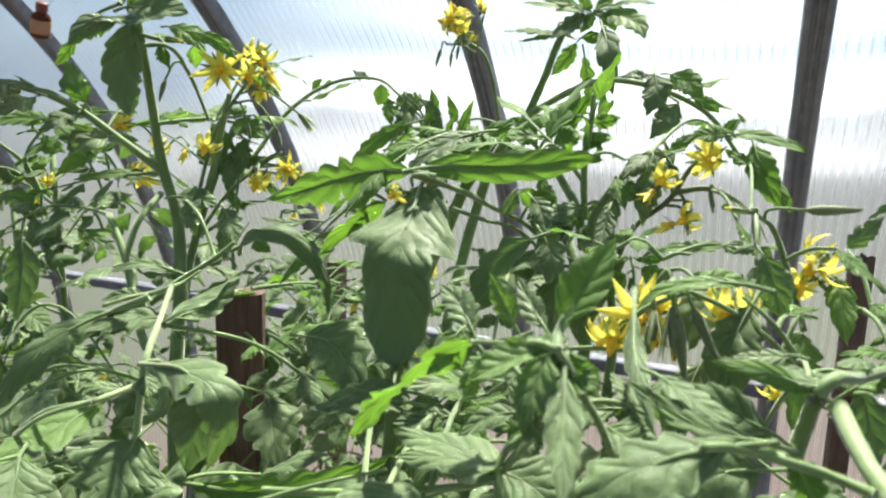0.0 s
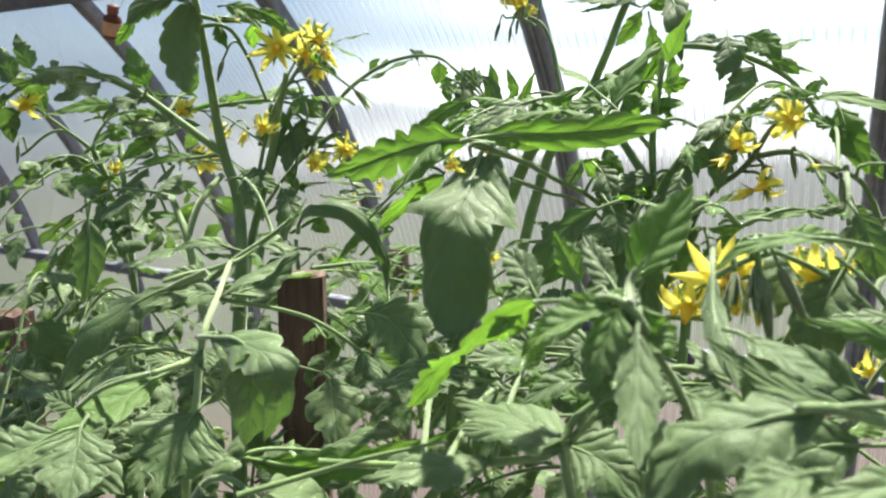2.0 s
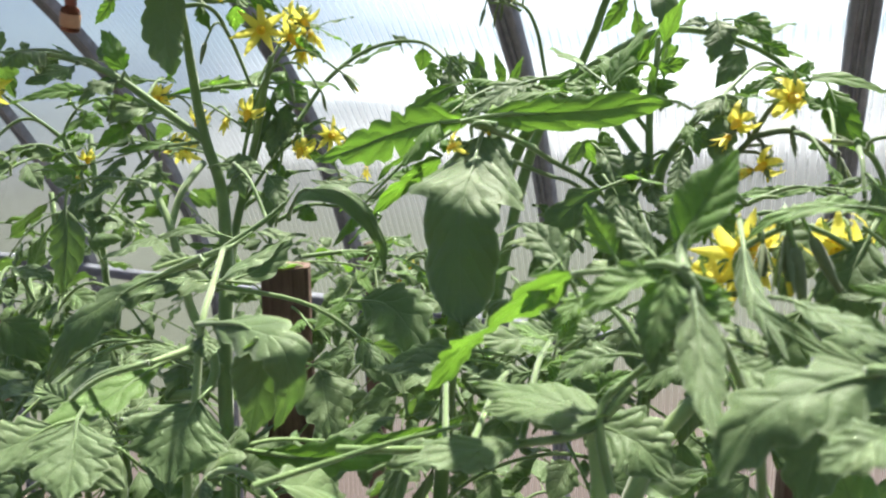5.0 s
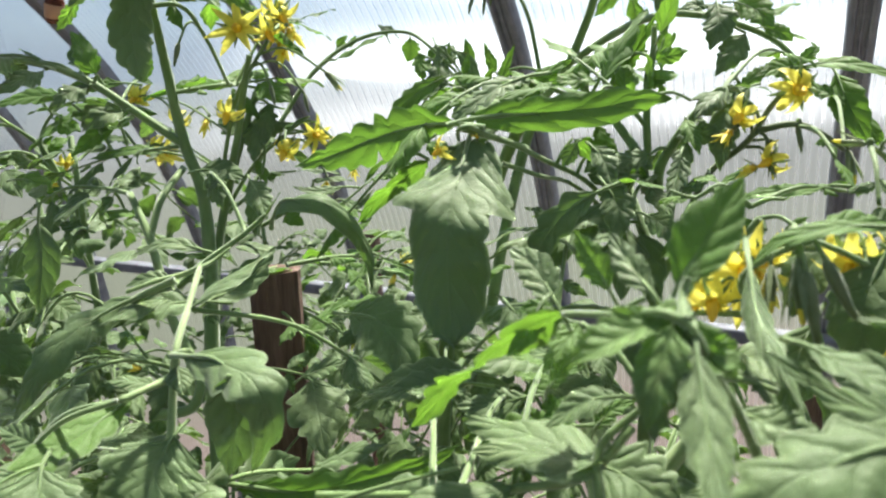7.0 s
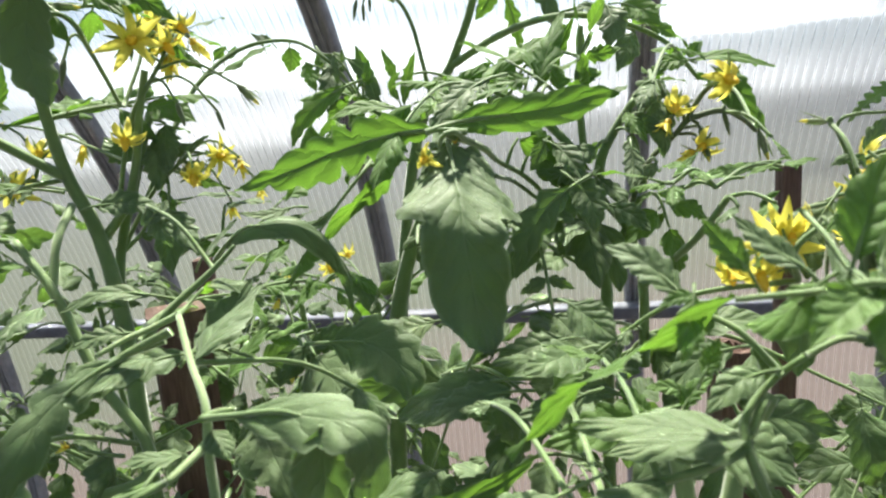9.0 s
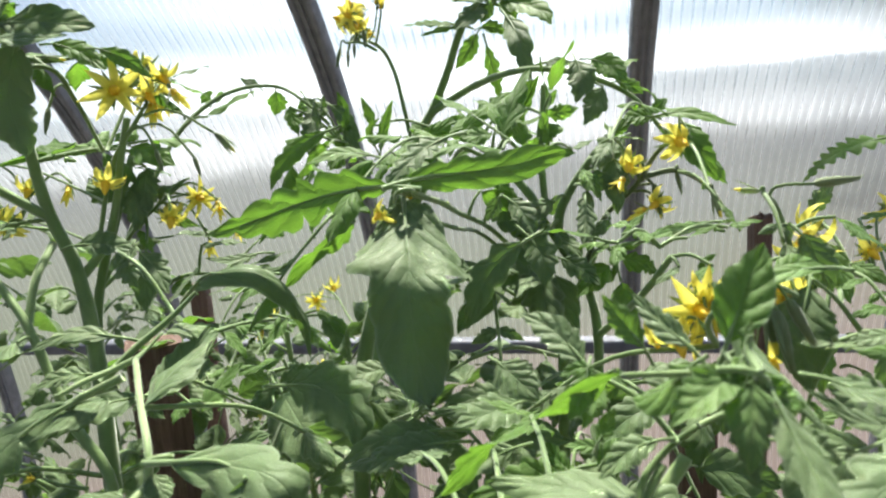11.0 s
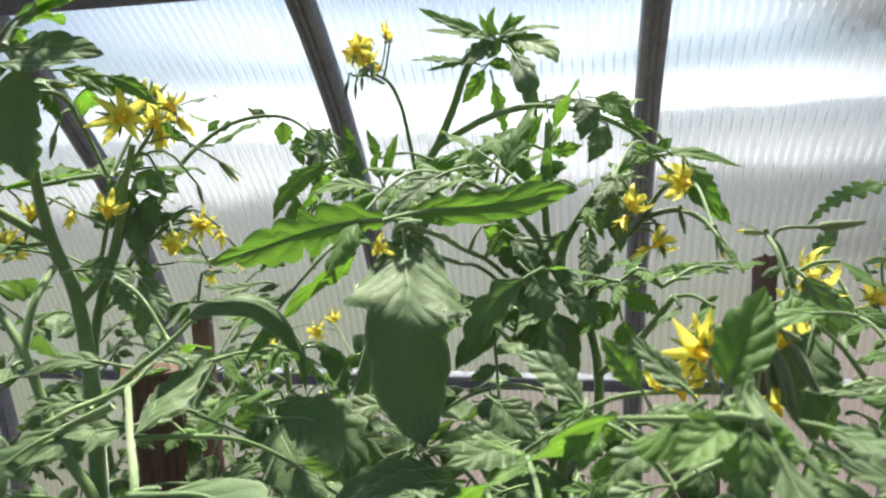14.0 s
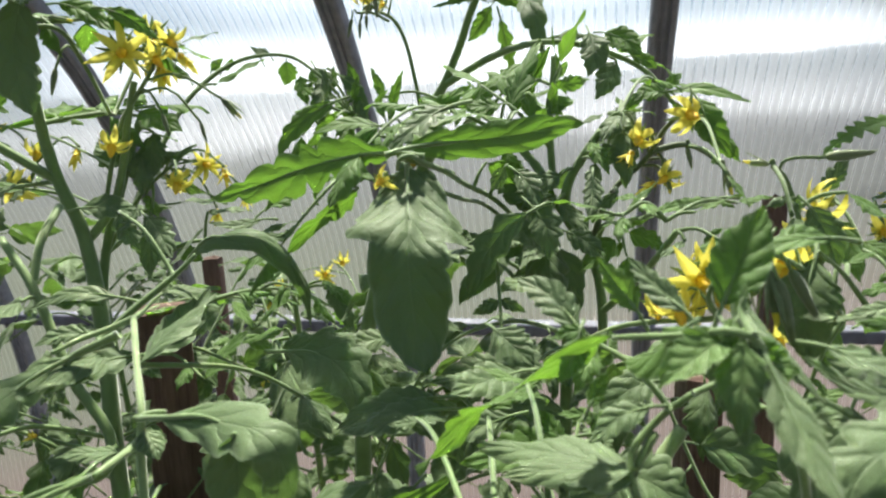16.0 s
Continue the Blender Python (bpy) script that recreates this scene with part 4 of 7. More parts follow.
truss(forked_plant, [[(-0.312, 0.798, 1.234), (-0.318, 0.793, 1.278), (-0.325, 0.788, 1.315), (-0.337, 0.788, 1.337), (-0.356, 0.791, 1.348)]],
      [((-0.329, 0.771, 1.376), (0.177, -0.122, 0.977), 0.026, "shut"), ((-0.365, 0.793, 1.373), (-0.066, -0.598, 0.799), 0.036, "star"), ((-0.369, 0.79, 1.363), (-0.374, -0.925, -0.072), 0.034, "bent"), ((-0.349, 0.789, 1.356), (0.376, -0.725, -0.578), 0.026, "shut")],
      [((-0.374, 0.785, 1.336), (0.018, -0.261, -0.965), 0.018), ((-0.367, 0.788, 1.343), (0.018, -0.261, -0.965), 0.016)], seed=6, r=0.0026)
leaf(forked_plant, [(-0.156, 0.593, 1.222), (-0.158, 0.596, 1.244), (-0.147, 0.588, 1.273)], 0.045, pairs=2, seed=45, r=0.002, kind='young')
leaf(forked_plant, [(-0.156, 0.591, 1.208), (-0.18, 0.58, 1.237), (-0.212, 0.597, 1.26)], 0.05, pairs=2, seed=46, r=0.002, kind='young')
leaf(forked_plant, [(-0.202, 0.635, 1.224), (-0.236, 0.671, 1.241), (-0.269, 0.706, 1.249), (-0.3, 0.717, 1.232)], 0.045, pairs=3, seed=47, r=0.0025, kind='young')
leaf(forked_plant, [(-0.137, 0.577, 1.192), (-0.124, 0.578, 1.209), (-0.102, 0.587, 1.234), (-0.099, 0.575, 1.222)], 0.05, pairs=2, seed=48, r=0.002)
leaf(forked_plant, [(-0.173, 0.609, 1.154), (-0.158, 0.585, 1.177), (-0.162, 0.561, 1.163), (-0.158, 0.538, 1.142)], 0.06, pairs=1, seed=49, r=0.002)
leaf(forked_plant, [(-0.143, 0.578, 1.174), (-0.154, 0.552, 1.161), (-0.146, 0.54, 1.137)], 0.055, pairs=1, seed=50, r=0.002)
leaf(forked_plant, [(-0.115, 0.574, 1.147), (-0.104, 0.552, 1.152), (-0.097, 0.539, 1.13)], 0.045, pairs=2, seed=51, r=0.002, kind='young')
leaf(forked_plant, [(-0.073, 0.499, 1.164), (-0.089, 0.487, 1.178), (-0.103, 0.482, 1.171), (-0.117, 0.48, 1.175)], 0.035, pairs=2, seed=52, r=0.002, kind='young')
leaf(forked_plant, [(-0.313, 0.773, 1.211), (-0.347, 0.755, 1.213), (-0.373, 0.742, 1.233), (-0.399, 0.727, 1.246), (-0.419, 0.708, 1.219)], 0.05, pairs=3, seed=53, r=0.0025, kind='young')
truss(forked_plant, [[(-0.126, 0.574, 1.127), (-0.107, 0.57, 1.175), (-0.083, 0.575, 1.198), (-0.069, 0.567, 1.222), (-0.062, 0.559, 1.23)], [(-0.077, 0.572, 1.205), (-0.055, 0.573, 1.209), (-0.037, 0.586, 1.201), (-0.024, 0.598, 1.19)]],
      [((-0.054, 0.556, 1.232), (0.355, -0.91, -0.212), 0.042, "bent"), ((-0.088, 0.566, 1.215), (-0.247, -0.89, -0.384), 0.036, "bent"), ((-0.093, 0.563, 1.205), (-0.53, -0.657, -0.536), 0.03, "shut"), ((-0.068, 0.566, 1.185), (-0.602, -0.74, -0.3), 0.034, "bent"), ((-0.076, 0.563, 1.181), (-0.815, -0.54, -0.211), 0.028, "shut")],
      [((-0.022, 0.598, 1.19), (0.253, -0.2, -0.947), 0.024), ((-0.053, 0.573, 1.208), (0.208, -0.213, -0.955), 0.018), ((-0.067, 0.566, 1.188), (0.115, -0.238, -0.965), 0.016)], seed=7, r=0.0026, mat=DARK_STEM)
# the young shoot close to the camera
near_plant = thing("tomato_plant", (-0.02, 0.3, -0.75), "young tomato shoot with bright green leaves and open yellow flowers", "tomato plant", "tomato plants")
stalk(near_plant, "main_stem", [(-0.02, 0.3, -0.75), (-0.03, 0.29, 0.7), (-0.045, 0.275, 0.95), (-0.043, 0.263, 1.101), (-0.055, 0.253, 1.142), (-0.064, 0.246, 1.159), (-0.07, 0.24, 1.173)], 0.0023, 0.0012)
stalk(near_plant, "side_stem", [(-0.062, 0.247, 1.157), (-0.07, 0.24, 1.172), (-0.09, 0.25, 1.168), (-0.112, 0.263, 1.162)], 0.0015, 0.0011)
near_leaf = leaf(near_plant, [(-0.069, 0.24, 1.172), (-0.071, 0.249, 1.178), (-0.07, 0.25, 1.182)], 0.01, pairs=0, end=False, r=0.002)
blade(near_leaf, (-0.111, 0.264, 1.163), (-0.199, 0.296, 1.083), (0.464, -0.002, 0.886), wide=0.15, bend=12, lobe_depth=0.55, lobes=9, fold=0.3, seed=63, kind='young')
blade(near_leaf, (-0.076, 0.244, 1.17), (-0.099, 0.228, 1.157), (0.15, -0.236, 0.96), wide=0.55, bend=30, curl=-20, seed=66, kind='tender')
blade(near_leaf, (-0.072, 0.238, 1.171), (-0.075, 0.222, 1.145), (-0.069, -0.845, 0.53), wide=0.5, bend=35, seed=67, kind='tender')
truss(near_plant, [[(0.017, 0.428, 1.12), (-0.005, 0.398, 1.148), (-0.024, 0.378, 1.164), (-0.041, 0.365, 1.173)], [(-0.058, 0.376, 1.135), (-0.064, 0.359, 1.156), (-0.05, 0.359, 1.168), (-0.038, 0.361, 1.173)]],
      [((-0.065, 0.389, 1.151), (0.126, -0.99, 0.066), 0.045, "star"), ((-0.085, 0.392, 1.137), (-0.178, -0.825, -0.536), 0.034, "bent"), ((-0.077, 0.372, 1.14), (0.093, -0.798, -0.595), 0.036, "bent"), ((-0.059, 0.392, 1.157), (0.141, -0.679, -0.72), 0.036, "bent"), ((-0.025, 0.395, 1.161), (0.094, -0.583, -0.807), 0.038, "bent"), ((-0.018, 0.398, 1.156), (0.39, -0.504, -0.77), 0.04, "bent"), ((-0.058, 0.394, 1.141), (0.228, -0.684, -0.693), 0.03, "bent")],
      [((-0.043, 0.339, 1.17), (0.127, -0.246, -0.961), 0.026), ((-0.04, 0.334, 1.166), (0.212, -0.195, -0.958), 0.028), ((-0.034, 0.339, 1.17), (0.47, -0.021, -0.882), 0.025), ((-0.053, 0.35, 1.164), (0.088, -0.373, -0.924), 0.02)], seed=8, r=0.0018)
arched_leaf = leaf(near_plant, [(0.015, 0.384, 1.138), (0, 0.379, 1.158), (-0.015, 0.368, 1.172)], 0.01, pairs=0, end=False, r=0.0018)
# the leaf stalk and leaves in the lower foreground
front_plant = thing("tomato_plant", (-0.33, 0.25, -0.75), "low tomato plant with broad drooping dull green leaves", "tomato plant", "tomato plants")
stalk(front_plant, "main_stem", [(-0.33, 0.25, -0.75), (-0.325, 0.252, 0.6), (-0.315, 0.25, 0.95), (-0.325, 0.265, 1.039), (-0.329, 0.276, 1.066), (-0.334, 0.286, 1.094), (-0.334, 0.289, 1.106), (-0.357, 0.321, 1.119), (-0.38, 0.354, 1.134)], 0.003, 0.0017, mat=PALE_STEM)
stalk(front_plant, "side_stem", [(-0.38, 0.354, 1.134), (-0.39, 0.349, 1.13), (-0.399, 0.335, 1.128), (-0.408, 0.32, 1.124)], 0.002, 0.0014, mat=PALE_STEM)
stalk(front_plant, "side_stem", [(-0.333, 0.287, 1.095), (-0.334, 0.275, 1.094), (-0.335, 0.253, 1.094)], 0.0024, 0.0016, mat=PALE_STEM)
stalk(front_plant, "side_stem", [(-0.334, 0.289, 1.106), (-0.326, 0.287, 1.109), (-0.318, 0.285, 1.111)], 0.0018, 0.0014, mat=PALE_STEM)
pale_leaf = leaf(front_plant, [(-0.38, 0.354, 1.134), (-0.381, 0.365, 1.135), (-0.377, 0.379, 1.142)], 0.01, pairs=0, end=False, r=0.0018)
blade(pale_leaf, (-0.381, 0.329, 1.12), (-0.405, 0.296, 1.11), (0.024, -0.409, 0.912), wide=0.42, bend=20, lobe_depth=0.2, seed=82)
blade(pale_leaf, (-0.375, 0.38, 1.142), (-0.36, 0.416, 1.135), (-0.012, -0.652, 0.759), wide=0.42, bend=20, lobe_depth=0.2, seed=85)
blade(pale_leaf, (-0.344, 0.282, 1.09), (-0.372, 0.272, 1.09), (0.179, -0.232, 0.956), wide=0.4, bend=30, seed=86)
blade(pale_leaf, (-0.332, 0.288, 1.1), (-0.32, 0.279, 1.089), (0.395, -0.289, 0.872), wide=0.8, bend=20, seed=87)
blade(pale_leaf, (-0.375, 0.349, 1.108), (-0.364, 0.351, 1.099), (0.395, -0.289, 0.872), wide=0.7, bend=20, seed=88)
blade(pale_leaf, (-0.355, 0.321, 1.119), (-0.341, 0.38, 1.142), (-0.355, -0.597, 0.72), wide=0.42, bend=20, lobe_depth=0.15, seed=90)
edge_leaf = leaf(front_plant, [(-0.238, 0.222, 1.064), (-0.222, 0.243, 1.067), (-0.19, 0.259, 1.079), (-0.158, 0.273, 1.089)], 0.01, pairs=0, end=False, r=0.0018)
blade(edge_leaf, (-0.135, 0.274, 1.085), (-0.179, 0.236, 1.081), (0.15, -0.236, 0.96), wide=0.36, bend=20, seed=92)
blade(edge_leaf, (-0.1, 0.28, 1.101), (-0.171, 0.302, 1.094), (0.186, -0.299, 0.936), wide=0.36, bend=15, seed=93)
blade(edge_leaf, (-0.1, 0.28, 1.099), (-0.159, 0.28, 1.092), (0.227, -0.191, 0.955), wide=0.34, bend=20, seed=94)
stalk(front_plant, "side_stem", [(-0.217, 0.254, 1.072), (-0.181, 0.269, 1.073), (-0.137, 0.278, 1.082), (-0.108, 0.28, 1.094), (-0.094, 0.292, 1.111)], 0.0018, 0.002)
stalk(near_plant, "side_stem", [(-0.096, 0.271, 1.073), (-0.103, 0.277, 1.094), (-0.104, 0.284, 1.104), (-0.093, 0.294, 1.116), (-0.08, 0.292, 1.129)], 0.0022, 0.0014)
# ---- single leaves, each along its own midrib ----
# crown of the forked plant
grown_leaf(forked_plant, [(-0.229, 0.827, 1.386), (-0.27, 0.811, 1.4), (-0.303, 0.797, 1.415)], 0.023, (0.139, -0.751, 0.646), "young", seed=601)
grown_leaf(forked_plant, [(-0.235, 0.826, 1.382), (-0.272, 0.82, 1.391), (-0.304, 0.814, 1.394)], 0.015, (0.108, -0.582, 0.806), "young", seed=602)
grown_leaf(forked_plant, [(-0.222, 0.828, 1.379), (-0.239, 0.802, 1.365), (-0.255, 0.787, 1.348)], 0.028, (0.121, -0.811, 0.572), "old", seed=603)
grown_leaf(forked_plant, [(-0.254, 0.819, 1.358), (-0.283, 0.804, 1.36), (-0.311, 0.788, 1.359)], 0.021, (0.117, -0.572, 0.812), "young", seed=604, lobes=5, lobe_depth=0.6)
grown_leaf(forked_plant, [(-0.254, 0.819, 1.358), (-0.277, 0.804, 1.352), (-0.293, 0.79, 1.347)], 0.016, (0.112, -0.571, 0.814), "young", seed=605, lobes=4, lobe_depth=0.5)
grown_leaf(forked_plant, [(-0.223, 0.829, 1.387), (-0.227, 0.83, 1.402), (-0.221, 0.833, 1.418)], 0.010, (0.127, -0.988, 0.086), "young", seed=606)
grown_leaf(forked_plant, [(-0.214, 0.83, 1.386), (-0.203, 0.834, 1.397), (-0.187, 0.838, 1.406)], 0.015, (0.096, -0.96, 0.263), "tender", seed=607)
grown_leaf(forked_plant, [(-0.208, 0.831, 1.385), (-0.177, 0.827, 1.391), (-0.148, 0.822, 1.387)], 0.016, (0.041, -0.59, 0.806), "young", seed=608)
grown_leaf(forked_plant, [(-0.208, 0.831, 1.382), (-0.18, 0.814, 1.373), (-0.158, 0.796, 1.359), (-0.151, 0.785, 1.345)], 0.033, (0.035, -0.748, 0.663), "young", seed=609)
grown_leaf(forked_plant, [(-0.2, 0.799, 1.362), (-0.184, 0.767, 1.333), (-0.177, 0.754, 1.306), (-0.171, 0.743, 1.285)], 0.030, (0.075, -0.996, 0.054), "old", seed=610, lobes=4, lobe_depth=0.3)
grown_leaf(forked_plant, [(-0.234, 0.821, 1.348), (-0.245, 0.817, 1.329), (-0.259, 0.811, 1.31)], 0.022, (0.151, -0.988, 0.03), "young", seed=611)
grown_leaf(forked_plant, [(-0.224, 0.821, 1.334), (-0.217, 0.819, 1.305), (-0.21, 0.815, 1.271)], 0.020, (0.118, -0.991, 0.06), "young", seed=612, lobes=5, lobe_depth=0.4)
grown_leaf(forked_plant, [(-0.23, 0.823, 1.354), (-0.215, 0.826, 1.353), (-0.201, 0.827, 1.344)], 0.017, (0.109, -0.946, 0.306), "young", seed=613)
grown_leaf(forked_plant, [(-0.221, 0.828, 1.383), (-0.231, 0.828, 1.394), (-0.239, 0.829, 1.41)], 0.011, (0.129, -0.956, 0.265), "tender", seed=614)
grown_leaf(forked_plant, [(-0.217, 0.829, 1.384), (-0.208, 0.833, 1.397), (-0.203, 0.836, 1.411)], 0.010, (0.105, -0.99, 0.091), "young", seed=615)
grown_leaf(forked_plant, [(-0.223, 0.817, 1.38), (-0.242, 0.814, 1.385), (-0.261, 0.811, 1.382)], 0.018, (0.088, -0.584, 0.807), "tender", seed=616)
grown_leaf(forked_plant, [(-0.211, 0.819, 1.378), (-0.196, 0.821, 1.37), (-0.19, 0.821, 1.359)], 0.021, (0.069, -0.749, 0.659), "young", seed=617)
grown_leaf(forked_plant, [(-0.217, 0.818, 1.38), (-0.222, 0.816, 1.368), (-0.229, 0.813, 1.357)], 0.016, (0.109, -0.872, 0.478), "tender", seed=618)
grown_leaf(forked_plant, [(-0.215, 0.814, 1.383), (-0.222, 0.814, 1.39), (-0.225, 0.815, 1.4)], 0.009, (0.121, -0.956, 0.267), "tender", seed=619)
grown_leaf(forked_plant, [(-0.214, 0.814, 1.381), (-0.198, 0.818, 1.386), (-0.187, 0.819, 1.383)], 0.014, (0.072, -0.755, 0.652), "tender", seed=620)
# its long side branch
grown_leaf(forked_plant, [(-0.127, 0.723, 1.306), (-0.122, 0.706, 1.286), (-0.127, 0.697, 1.264)], 0.033, (0.001, -0.892, 0.451), "old", seed=622, lobes=6, wave=0.05)
grown_leaf(forked_plant, [(-0.113, 0.725, 1.305), (-0.095, 0.717, 1.297), (-0.079, 0.708, 1.281)], 0.027, (-0.031, -0.85, 0.527), "young", seed=623)
grown_leaf(forked_plant, [(-0.089, 0.716, 1.282), (-0.075, 0.718, 1.277), (-0.064, 0.719, 1.269)], 0.017, (-0.054, -0.838, 0.543), "young", seed=624)
grown_leaf(forked_plant, [(-0.134, 0.721, 1.301), (-0.146, 0.719, 1.305), (-0.156, 0.717, 1.301)], 0.014, (0.025, -0.727, 0.686), "old", seed=625)
grown_leaf(forked_plant, [(-0.057, 0.697, 1.248), (-0.03, 0.687, 1.25), (0.011, 0.678, 1.236)], 0.019, (-0.073, -0.545, 0.835), "young", seed=626)
grown_leaf(forked_plant, [(-0.032, 0.696, 1.242), (-0.022, 0.679, 1.219), (-0.005, 0.668, 1.188)], 0.028, (-0.14, -0.943, 0.301), "young", seed=627)
grown_leaf(forked_plant, [(-0.058, 0.697, 1.248), (-0.072, 0.695, 1.248), (-0.089, 0.691, 1.243)], 0.022, (-0.059, -0.822, 0.567), "young", seed=628)
grown_leaf(forked_plant, [(-0.057, 0.698, 1.25), (-0.051, 0.7, 1.259), (-0.044, 0.702, 1.264)], 0.014, (-0.084, -0.825, 0.558), "young", seed=629)
grown_leaf(forked_plant, [(-0.089, 0.628, 1.234), (-0.101, 0.614, 1.225), (-0.11, 0.6, 1.208)], 0.027, (-0.03, -0.897, 0.441), "old", seed=630, lobes=6, wave=0.05)
# upright shoots and leaves round the fork
grown_leaf(forked_plant, [(-0.318, 0.687, 1.229), (-0.314, 0.691, 1.252), (-0.304, 0.697, 1.28)], 0.011, (0.273, -0.962, 0.016), "young", seed=632)
grown_leaf(forked_plant, [(-0.37, 0.722, 1.253), (-0.365, 0.725, 1.272), (-0.371, 0.727, 1.292)], 0.014, (0.323, -0.946, -0.011), "young", seed=633)
grown_leaf(forked_plant, [(-0.322, 0.687, 1.233), (-0.328, 0.688, 1.25), (-0.318, 0.691, 1.262)], 0.009, (0.292, -0.956, 0.019), "young", seed=634)
grown_leaf(forked_plant, [(-0.183, 0.656, 1.267), (-0.203, 0.652, 1.265), (-0.228, 0.646, 1.255)], 0.024, (0.09, -0.702, 0.706), "young", seed=635, lobes=5, lobe_depth=0.5)
grown_leaf(forked_plant, [(-0.189, 0.609, 1.235), (-0.172, 0.616, 1.263), (-0.157, 0.623, 1.29)], 0.016, (0.084, -0.99, 0.111), "young", seed=636)
grown_leaf(forked_plant, [(-0.37, 0.68, 1.252), (-0.391, 0.665, 1.24), (-0.408, 0.649, 1.221), (-0.414, 0.634, 1.2)], 0.022, (0.369, -0.819, 0.439), "young", seed=637, lobes=5)
grown_leaf(forked_plant, [(-0.315, 0.646, 1.228), (-0.343, 0.642, 1.232), (-0.373, 0.625, 1.224)], 0.021, (0.18, -0.512, 0.84), "young", seed=638, lobes=6)
grown_leaf(forked_plant, [(-0.38, 0.723, 1.279), (-0.363, 0.715, 1.267), (-0.349, 0.703, 1.239), (-0.342, 0.692, 1.219)], 0.018, (0.312, -0.949, 0.034), "old", seed=639)
# end of the arched leaf of the tall plant
grown_leaf(left_plant, [(-0.446, 0.744, 1.297), (-0.445, 0.743, 1.284), (-0.448, 0.74, 1.271)], 0.023, (0.403, -0.911, 0.084), "young", seed=641)
grown_leaf(left_plant, [(-0.412, 0.739, 1.289), (-0.4, 0.729, 1.271), (-0.405, 0.714, 1.248)], 0.024, (0.352, -0.906, 0.234), "old", seed=642)
grown_leaf(left_plant, [(-0.409, 0.736, 1.263), (-0.422, 0.734, 1.267), (-0.434, 0.732, 1.265)], 0.012, (0.272, -0.654, 0.706), "young", seed=643)
grown_leaf(left_plant, [(-0.464, 0.742, 1.303), (-0.472, 0.741, 1.309), (-0.48, 0.739, 1.31)], 0.009, (0.369, -0.769, 0.522), "old", seed=644)
grown_leaf(left_plant, [(-0.472, 0.739, 1.299), (-0.476, 0.74, 1.307), (-0.484, 0.739, 1.314)], 0.007, (0.372, -0.767, 0.523), "old", seed=645)
grown_leaf(left_plant, [(-0.5, 0.681, 1.287), (-0.493, 0.684, 1.295), (-0.487, 0.685, 1.299)], 0.013, (0.41, -0.742, 0.53), "young", seed=646)
grown_leaf(left_plant, [(-0.489, 0.683, 1.287), (-0.482, 0.685, 1.292), (-0.478, 0.687, 1.299)], 0.009, (0.399, -0.746, 0.533), "young", seed=647)
# the large hanging leaf
grown_leaf(middle_plant, [(-0.241, 0.461, 1.207), (-0.235, 0.437, 1.192), (-0.229, 0.413, 1.176), (-0.226, 0.399, 1.162), (-0.224, 0.394, 1.144), (-0.22, 0.387, 1.119), (-0.213, 0.378, 1.095)], 0.080, (0.214, -0.794, 0.569), "old", seed=649, prof='draped', lobes=6, lobe_depth=0.12, cup=-0.16, wave=0.085, folds=2.3, rumple=0.03, slant=0.38, stalk=0.36, ribs=10)
grown_leaf(middle_plant, [(-0.216, 0.503, 1.246), (-0.23, 0.484, 1.239), (-0.242, 0.47, 1.228), (-0.255, 0.456, 1.213)], 0.024, (0.155, -0.59, 0.792), "old", seed=650, lobes=8, lobe_depth=0.55)
grown_leaf(middle_plant, [(-0.248, 0.458, 1.217), (-0.279, 0.462, 1.216), (-0.318, 0.466, 1.206), (-0.358, 0.47, 1.194), (-0.396, 0.472, 1.185)], 0.039, (0.293, -0.94, 0.174), "young", seed=651, lobes=7, lobe_depth=0.46, cup=0.05)
grown_leaf(middle_plant, [(-0.237, 0.463, 1.22), (-0.206, 0.483, 1.222), (-0.17, 0.509, 1.224), (-0.144, 0.53, 1.229), (-0.128, 0.543, 1.228)], 0.026, (0.201, -0.971, 0.126), "young", seed=652, prof='strap', lobes=5, lobe_depth=0.25, cup=0.05)
grown_leaf(forked_plant, [(0.147, 0.691, 1.219), (0.114, 0.679, 1.215), (0.083, 0.666, 1.204), (0.059, 0.649, 1.187)], 0.025, (-0.201, -0.645, 0.737), "young", seed=653, lobes=9, lobe_depth=0.7)
# the long rolled leaf and its neighbours
grown_leaf(middle_plant, [(-0.394, 0.442, 1.151), (-0.362, 0.422, 1.168), (-0.336, 0.424, 1.169), (-0.32, 0.433, 1.153), (-0.312, 0.441, 1.13), (-0.31, 0.443, 1.101)], 0.019, (0.264, -0.562, 0.784), "old", seed=655, cup=-0.5, lobes=6, lobe_depth=0.12)
grown_leaf(middle_plant, [(-0.417, 0.452, 1.142), (-0.398, 0.442, 1.156), (-0.377, 0.432, 1.172)], 0.018, (0.341, -0.531, 0.776), "old", seed=656)
grown_leaf(middle_plant, [(-0.466, 0.498, 1.17), (-0.449, 0.489, 1.158), (-0.434, 0.479, 1.14)], 0.026, (0.481, -0.702, 0.525), "old", seed=657)
grown_leaf(middle_plant, [(-0.36, 0.486, 1.169), (-0.375, 0.473, 1.167), (-0.39, 0.461, 1.171)], 0.011, (0.308, -0.562, 0.768), "old", seed=658)
grown_leaf(middle_plant, [(-0.362, 0.485, 1.159), (-0.342, 0.478, 1.157), (-0.324, 0.473, 1.17)], 0.010, (0.319, -0.677, 0.663), "old", seed=659)
